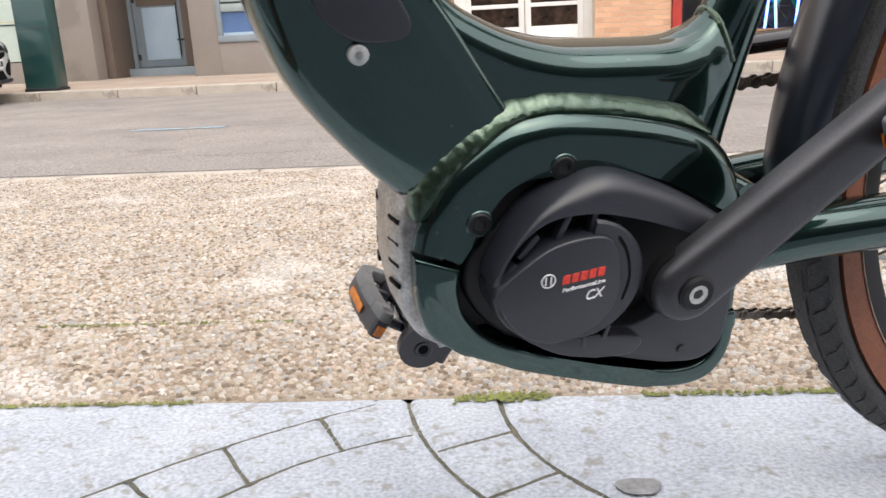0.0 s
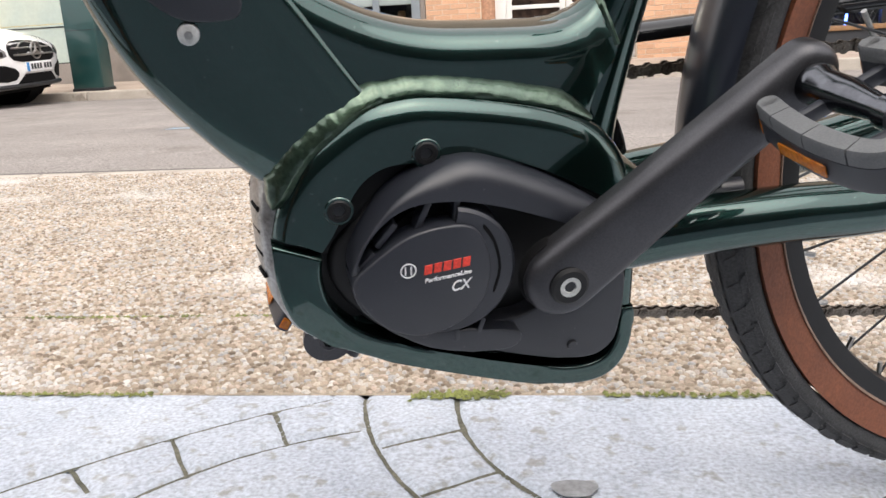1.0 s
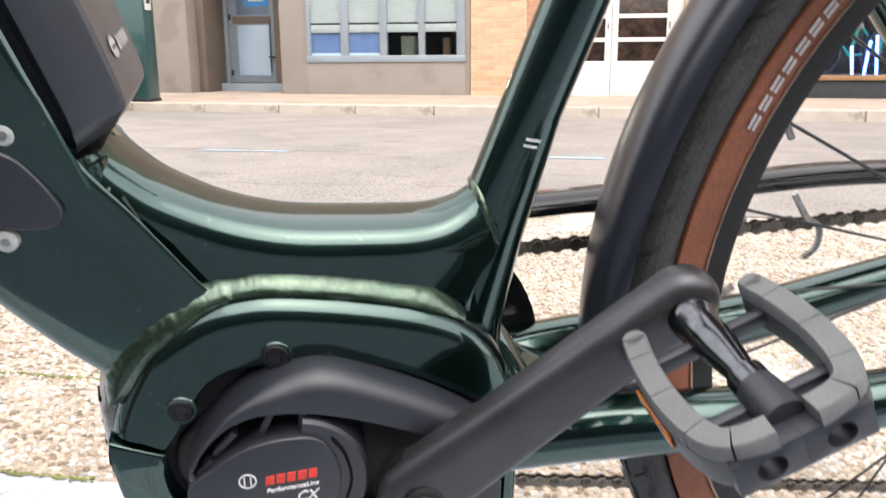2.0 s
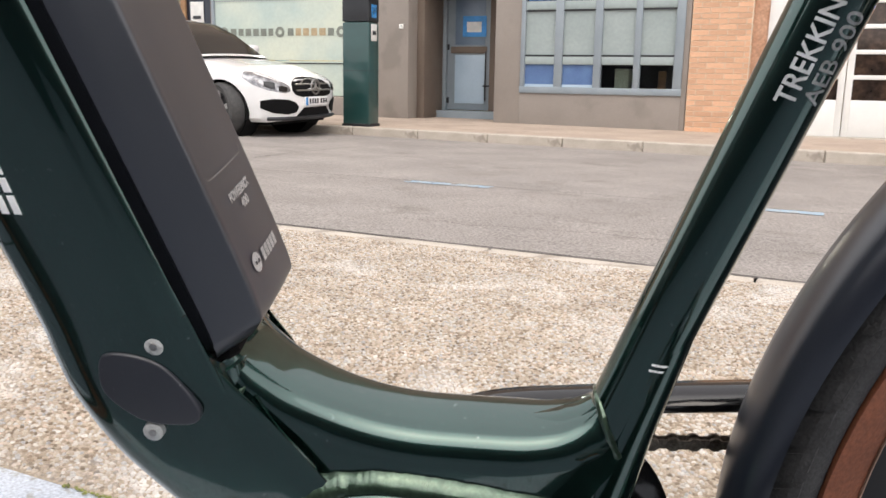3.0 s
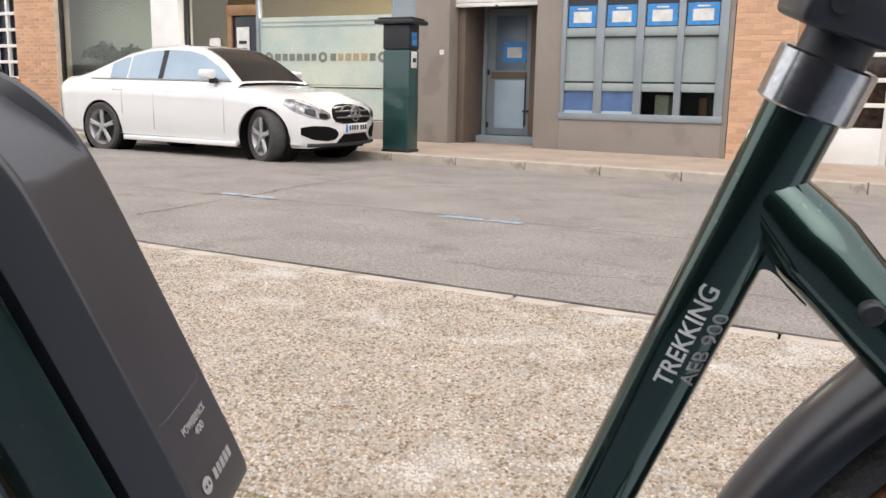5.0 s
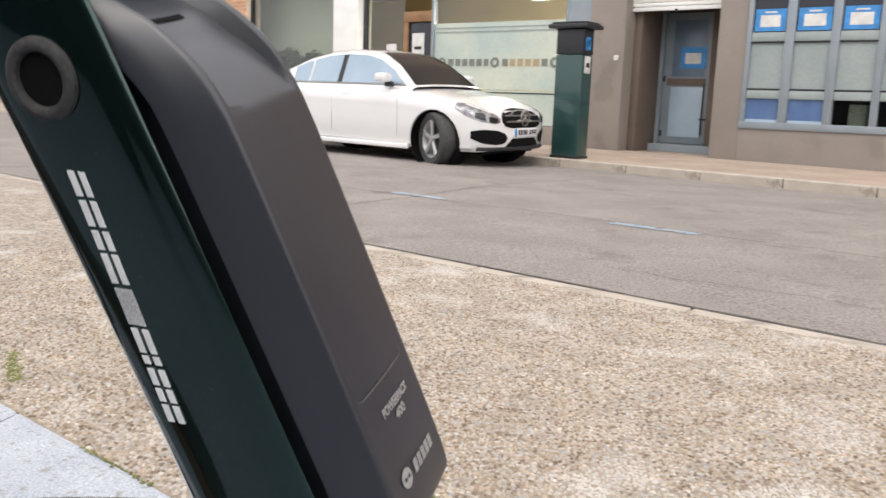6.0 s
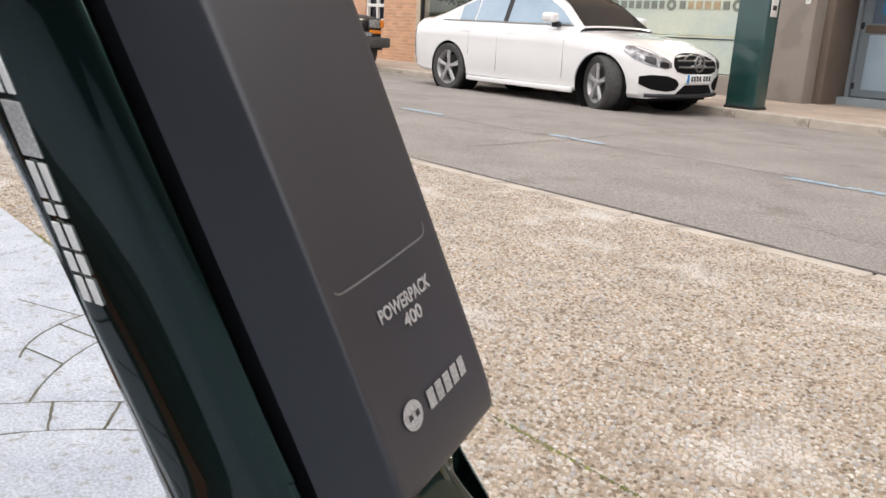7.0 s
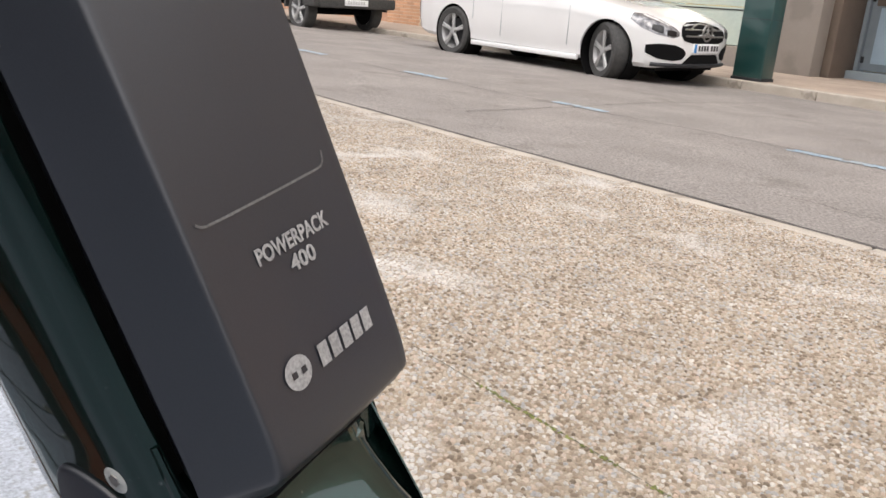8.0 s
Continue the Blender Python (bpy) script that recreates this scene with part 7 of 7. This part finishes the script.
# wheels and mudguards
def cycle_wheel(name, m, label):
    w = base(name, m)
    w.parent = bike
    tyre = part("tyre", lathe([(0.336, 0.0190), (0.3410, 0.0220), (0.3475, 0.0222), (0.3535, 0.0180), (0.3585, 0.0100), (0.3605, 0.0), (0.3585, -0.0100), (0.3535, -0.0180), (0.3475, -0.0222), (0.3410, -0.0220), (0.336, -0.0190)], 128), TYRE, w, "black tyre tread")
    for s in (-1, 1):
        part("sidewall", lathe([(0.3090, 0.0105 * s), (0.3130, 0.0132 * s), (0.3180, 0.0153 * s), (0.3255, 0.0190 * s), (0.3345, 0.0215 * s), (0.3345, 0.0170 * s), (0.3130, 0.0090 * s)], 128), TAN, tyre, "tan tyre sidewall")
        part("reflex_line", lathe([(0.3090, 0.0118 * s), (0.3110, 0.0136 * s), (0.3110, 0.0120 * s), (0.3090, 0.0100 * s)], 128), TANLINE, tyre, "thin pale reflective line")
    # slanting tread blocks and a zigzag ridge round the crown
    bm = bmesh.new()
    N = 96
    rows = ((0.3470, 0.0224), (0.3515, 0.0200), (0.3550, 0.0165), (0.3578, 0.0120))
    for s in (-1, 1):
        for i in range(N):
            a = 2 * math.pi * (i + (0.5 if s > 0 else 0)) / N
            for (ra, ya), (rb, yb), lean, gap in ((rows[0], rows[1], 0.0, 0.018), (rows[1], rows[3], 0.020, 0.012)):
                quad = [(ra, ya * s, a + lean), (ra, ya * s, a + lean + 0.065 - gap), (rb, yb * s, a + lean + 0.085 - gap), (rb, yb * s, a + lean + 0.020)]
                lowr = [bm.verts.new((r * math.cos(t), y, r * math.sin(t))) for r, y, t in quad]
                high = [bm.verts.new(((r + 0.0009) * math.cos(t), y + 0.0007 * s, (r + 0.0009) * math.sin(t))) for r, y, t in quad]
                bm.faces.new(high)
                for j in range(4):
                    bm.faces.new((lowr[j], lowr[(j + 1) % 4], high[(j + 1) % 4], high[j]))
    for i in range(N):
        a = 2 * math.pi * i / N
        for y0, y1 in ((-0.008, 0.0), (0.0, 0.008)):
            lean = 0.02 if y0 < 0 else -0.02
            quad = [(0.3596, y0, a), (0.3604, y1, a + lean), (0.3604, y1, a + lean + 0.046), (0.3596, y0, a + 0.046)]
            bm.faces.new([bm.verts.new(((r + 0.0009) * math.cos(t), y, (r + 0.0009) * math.sin(t))) for r, y, t in quad])
    part("tread_pattern", bm, TYRE, tyre, smooth=False)
    # the maker's mark on the sidewall, as plain blocks
    for s in (-1,):
        bm = bmesh.new()
        def sw(r, t):
            y = 0.0158 + (r - 0.3180) * (0.0215 - 0.0150) / (0.3345 - 0.3180) + 0.0014
            return bm.verts.new((r * math.cos(t), s * y, r * math.sin(t)))

        for i in range(8):
            t0, t1 = 2.512 + 0.0352 * i, 2.512 + 0.0352 * i + 0.0270
            for r0, r1 in ((0.3185, 0.3208), (0.3227, 0.3250)):
                bm = bmesh.new()
                bm.faces.new([sw(r0, t0), sw(r1, t0), sw(r1, t1), sw(r0, t1)])
                part("maker_mark", bm, GREYINK, tyre, "plain grey printed bar", smooth=False)
        for i in range(6):
            t0, t1 = 2.30 + 0.027 * i, 2.30 + 0.027 * i + 0.020
            bm = bmesh.new()
            bm.faces.new([sw(0.3205, t0), sw(0.3275, t0), sw(0.3275, t1), sw(0.3205, t1)])
            part("green_mark", bm, GREENINK, tyre, "plain green printed bar", smooth=False)
    rimo = part("rim", lathe([(0.2925, 0.0), (0.2945, 0.0095), (0.3010, 0.0112), (0.3120, 0.0118), (0.3120, -0.0118), (0.3010, -0.0112), (0.2945, -0.0095)], 96), HOUSING, w, "black rim")
    part("hub", lathe([(0.0, -0.055), (0.008, -0.055), (0.010, -0.036), (0.028, -0.034), (0.028, -0.029), (0.018, -0.022), (0.018, 0.022), (0.028, 0.029), (0.028, 0.034), (0.010, 0.036), (0.008, 0.055), (0.0, 0.055)], 32), DARKMETAL, w, "black hub")
    for i in range(32):
        s = 1 if i % 2 else -1
        a = 2 * math.pi * i / 32
        b = a + (0.9 if (i // 2) % 2 else -0.9)
        part("spoke", cyl((0.026 * math.cos(b), 0.031 * s, 0.026 * math.sin(b)), (0.2935 * math.cos(a), 0.003 * s, 0.2935 * math.sin(a)), 0.0011, seg=6), DARKMETAL, w)
        part("nipple", cyl((0.294 * math.cos(a), 0.003 * s, 0.294 * math.sin(a)), (0.284 * math.cos(a + (b - a) * 0.03), 0.004 * s, 0.284 * math.sin(a + (b - a) * 0.03)), 0.0022, seg=6), STEEL, rimo)
    return w


cycle_wheel("rear_wheel", pose(0.490, 0, 0.066), "")
GUARD = [(0.3640, -0.0325), (0.3705, -0.0310), (0.3765, -0.0240), (0.3800, -0.0120), (0.3810, 0.0), (0.3800, 0.0120), (0.3765, 0.0240), (0.3705, 0.0310), (0.3640, 0.0325), (0.3645, 0.0300), (0.3740, 0.0230), (0.3775, 0.0), (0.3740, -0.0230), (0.3645, -0.0300)]
GUARD = [(max(r - 0.003, 0.3640), y * 0.82) for r, y in GUARD]
part("rear_mudguard", lathe(GUARD, 90, "Y", (0.490, 0, 0.066), arc=(radians(20), radians(187))), FENDER, bike, "satin black rear mudguard")
part("mudguard_stay", cyl((0.145, -0.024, 0.02), (0.090, -0.010, 0.012), 0.008), BLACK, bike)
fork_top = Vector((-0.413, 0, 0.56))
down = Vector((-0.390, 0, -0.921))
steer = Matrix.Translation(fork_top) @ Matrix.Rotation(radians(-37), 4, -down) @ Matrix.Translation(-fork_top)
fork = base("fork", steer)
fork.parent = bike
hubp = fork_top + down * 0.535 + Vector((-0.921, 0, 0.390)) * 0.040
for s in (-1, 1):
    off = Vector((0, 0.062 * s, 0))
    fwd = Vector((-0.921, 0, 0.390)) * 0.012
    part("stanchion", cyl(fork_top + off + fwd, fork_top + off + fwd + down * 0.28, 0.0150, seg=28), CHROME, fork, "polished silver stanchion")
    q0 = fork_top + off + fwd
    tube("lower_leg", [q0 + down * t for t in (0.235, 0.237, 0.252, 0.256, 0.27, 0.36, 0.52)], [0.017, 0.0215, 0.0215, 0.0195, 0.0205, 0.0195, 0.017], BLACK, fork, "black lower fork leg", 28)
    part("dropout", cyl(q0 + down * 0.51, hubp + off, 0.014), BLACK, fork)
part("crown", box(-0.03, 0.03, -0.085, 0.085, -0.02, 0.025, 0.012, 3), BLACK, fork, "black fork crown", m=Matrix.Translation(fork_top))
cycle_wheel("front_wheel", steer @ Matrix.Translation(hubp), "")
tube("head_tube", [fork_top - down * 0.02, fork_top - down * 0.17], 0.026, PAINT, bike, "dark green head tube", 28)


# ---- moss in the joints ----
def moss(name, line, count, spread, seed, label):
    rng = random.Random(seed)
    verts, faces = [], []
    for _ in range(count):
        t = rng.random() * (len(line) - 1)
        i = int(t)
        a, b = line[i], line[i + 1]
        x, y = a[0] + (b[0] - a[0]) * (t - i), a[1] + (b[1] - a[1]) * (t - i)
        if noise.noise((x * 3.1, y * 3.1, seed)) < 0.05:
            continue
        x, y = x + rng.gauss(0, spread), y + rng.gauss(0, spread)
        z = near_z(x, y) + 0.002
        r, h = rng.uniform(0.0015, 0.0048), rng.uniform(0.001, 0.0045)
        k = len(verts)
        n = 5
        for j in range(n):
            q = 2 * math.pi * j / n + rng.random()
            verts.append((x + r * math.cos(q) * rng.uniform(0.7, 1.2), y + r * math.sin(q) * rng.uniform(0.7, 1.2), z))
        verts.append((x + rng.gauss(0, 0.001), y + rng.gauss(0, 0.001), z + h))
        faces += [(k + j, k + (j + 1) % n, k + n) for j in range(n)]
    return tagged(put(name, mesh_from(name, verts, faces), MOSS), label, "moss", kind="stuff")


moss("moss", [(-2.6, 0.452), (-1.2, 0.452), (-0.1, 0.449), (0.6, 0.450)], 1000, 0.0030, 4, "bright green moss along the edge of the concrete")
moss("moss", [(-0.16, 0.447), (-0.06, 0.452)], 160, 0.006, 5, "bright green moss along the edge of the concrete")
saw = [(x, 0.766 + 0.003 * noise.noise((x * 9, 0, 1)), near_z(x, 0.766) + 0.0034) for x in steps(-1.05, -0.42, 60)]
tagged(part("pavement_joint", strip(saw, [0.0018 + 0.0010 * noise.noise((p[0] * 60, 2, 0)) for p in saw]), JOINT), "narrow dirty joint across the aggregate", "joint", kind="structure")
moss("moss", [(-1.05, 0.766), (-0.89, 0.767), (-0.72, 0.765), (-0.44, 0.766)], 260, 0.0011, 6, "green moss in a crack of the pavement")
moss("moss", [(-2.60, 0.54), (-2.36, 0.555), (-2.27, 0.652), (-2.06, 0.66), (-1.79, 0.535)], 1700, 0.009, 7, "green moss in a crack of the pavement")

# ---- the pebbles of the exposed aggregate, too many to count ----
rng = np.random.default_rng(7)
PX0, PX1, PY0, PY1, PITCH = -3.4, 1.4, 0.459, 2.595, 0.0096
nx, ny = int((PX1 - PX0) / PITCH), int((PY1 - PY0) / (PITCH * 0.87))
gx, gy = np.meshgrid(np.arange(nx), np.arange(ny), indexing="ij")
px = (PX0 + (gx + 0.5 * (gy % 2)) * PITCH + rng.normal(0, 0.0020, gx.shape)).ravel()
py = (PY0 + (gy + 0.5) * PITCH * 0.87 + rng.normal(0, 0.0020, gx.shape)).ravel()
N = px.size
ra = rng.uniform(0.0036, 0.0072, N)
rb = ra * rng.uniform(0.6, 1.0, N)
hh = rng.uniform(0.0018, 0.0044, N)
th = rng.uniform(0, np.pi, N)
ang = np.arange(5) * 2 * np.pi / 5
ca, sa = np.cos(ang), np.sin(ang)
pz = -0.01044 * px - 0.02734 * py
verts = np.empty((N, 11, 3))
for ring_i, (scale, lift) in enumerate(((1.0, -0.1), (0.66, 0.78))):
    jig = rng.uniform(0.82, 1.15, (N, 5))
    lx, ly = ra[:, None] * ca * scale * jig, rb[:, None] * sa * scale * jig
    verts[:, ring_i * 5:ring_i * 5 + 5, 0] = px[:, None] + lx * np.cos(th)[:, None] - ly * np.sin(th)[:, None]
    verts[:, ring_i * 5:ring_i * 5 + 5, 1] = py[:, None] + lx * np.sin(th)[:, None] + ly * np.cos(th)[:, None]
    verts[:, ring_i * 5:ring_i * 5 + 5, 2] = pz[:, None] + (hh * lift)[:, None]
verts[:, 10, 0], verts[:, 10, 1], verts[:, 10, 2] = px, py, pz + hh
tri = []
for j in range(5):
    k = (j + 1) % 5
    tri += [(j, k, 5 + k), (j, 5 + k, 5 + j), (5 + j, 5 + k, 10)]
tri = np.array(tri)
faces = (np.arange(N)[:, None, None] * 11 + tri[None]).reshape(-1, 3)
me = bpy.data.meshes.new("pebbles")
me.vertices.add(N * 11)
me.vertices.foreach_set("co", verts.reshape(-1))
me.loops.add(faces.size)
me.loops.foreach_set("vertex_index", faces.reshape(-1).astype(np.int32))
me.polygons.add(len(faces))
me.polygons.foreach_set("loop_start", np.arange(0, faces.size, 3, dtype=np.int32))
me.polygons.foreach_set("use_smooth", np.ones(len(faces), dtype=bool))
me.update(calc_edges=True)
tagged(put("pebbles", me, PEBBLE), "small tan, white and brown pebbles bound in mortar", "pebbles", kind="stuff")

# ---- bricks of the two piers that the street shows closest ----
brick_me = bpy.data.meshes.new("brick")
bm = box(-0.5, 0.5, -0.5, 0.5, -0.5, 0.5, 0.02, 1)
bm.to_mesh(brick_me)
bm.free()


def bricks(wall, x0, x1, y, z0, z1, side_y=None):
    """Running bond on the front of a wall, and on its right-hand return."""
    wall_ob = bpy.data.objects[wall]
    course, long, joint = 0.0785, 0.255, 0.011
    r = random.Random(len(wall))
    i = 0
    z = z0
    while z < z1:
        x = x0 - (long / 2 if i % 2 else 0)
        while x < x1:
            a, b = max(x, x0), min(x + long, x1)
            if b - a > 0.03:
                m = Matrix.LocRotScale(((a + b) / 2, y + 0.02 + r.uniform(-0.002, 0.002), z + course / 2), None, (b - a - joint, 0.05, course - joint))
                put("brick", brick_me, BRICK, wall_ob, m=m)
            x += long
        if side_y:
            yy = y + (0.125 if i % 2 else 0.0)
            while yy < side_y:
                a, b = yy + 0.02, min(yy + long, side_y)
                if b - a > 0.03:
                    m = Matrix.LocRotScale((x1 - 0.012, (a + b) / 2, z + course / 2), None, (0.05, b - a - joint, course - joint))
                    put("brick", brick_me, BRICK, wall_ob, m=m)
                yy += long
        z += course
        i += 1


bricks("wall_brick_core", -1.55, -0.71, F - 0.01, -0.10, 2.62, F + 0.5)
bricks("wall_brick_core_right", 1.63, 2.78, F - 0.01, -0.14, 1.75)

bricks("wall_pier_left", -17.12, -15.82, F - 0.055, 0.0, 3.15)
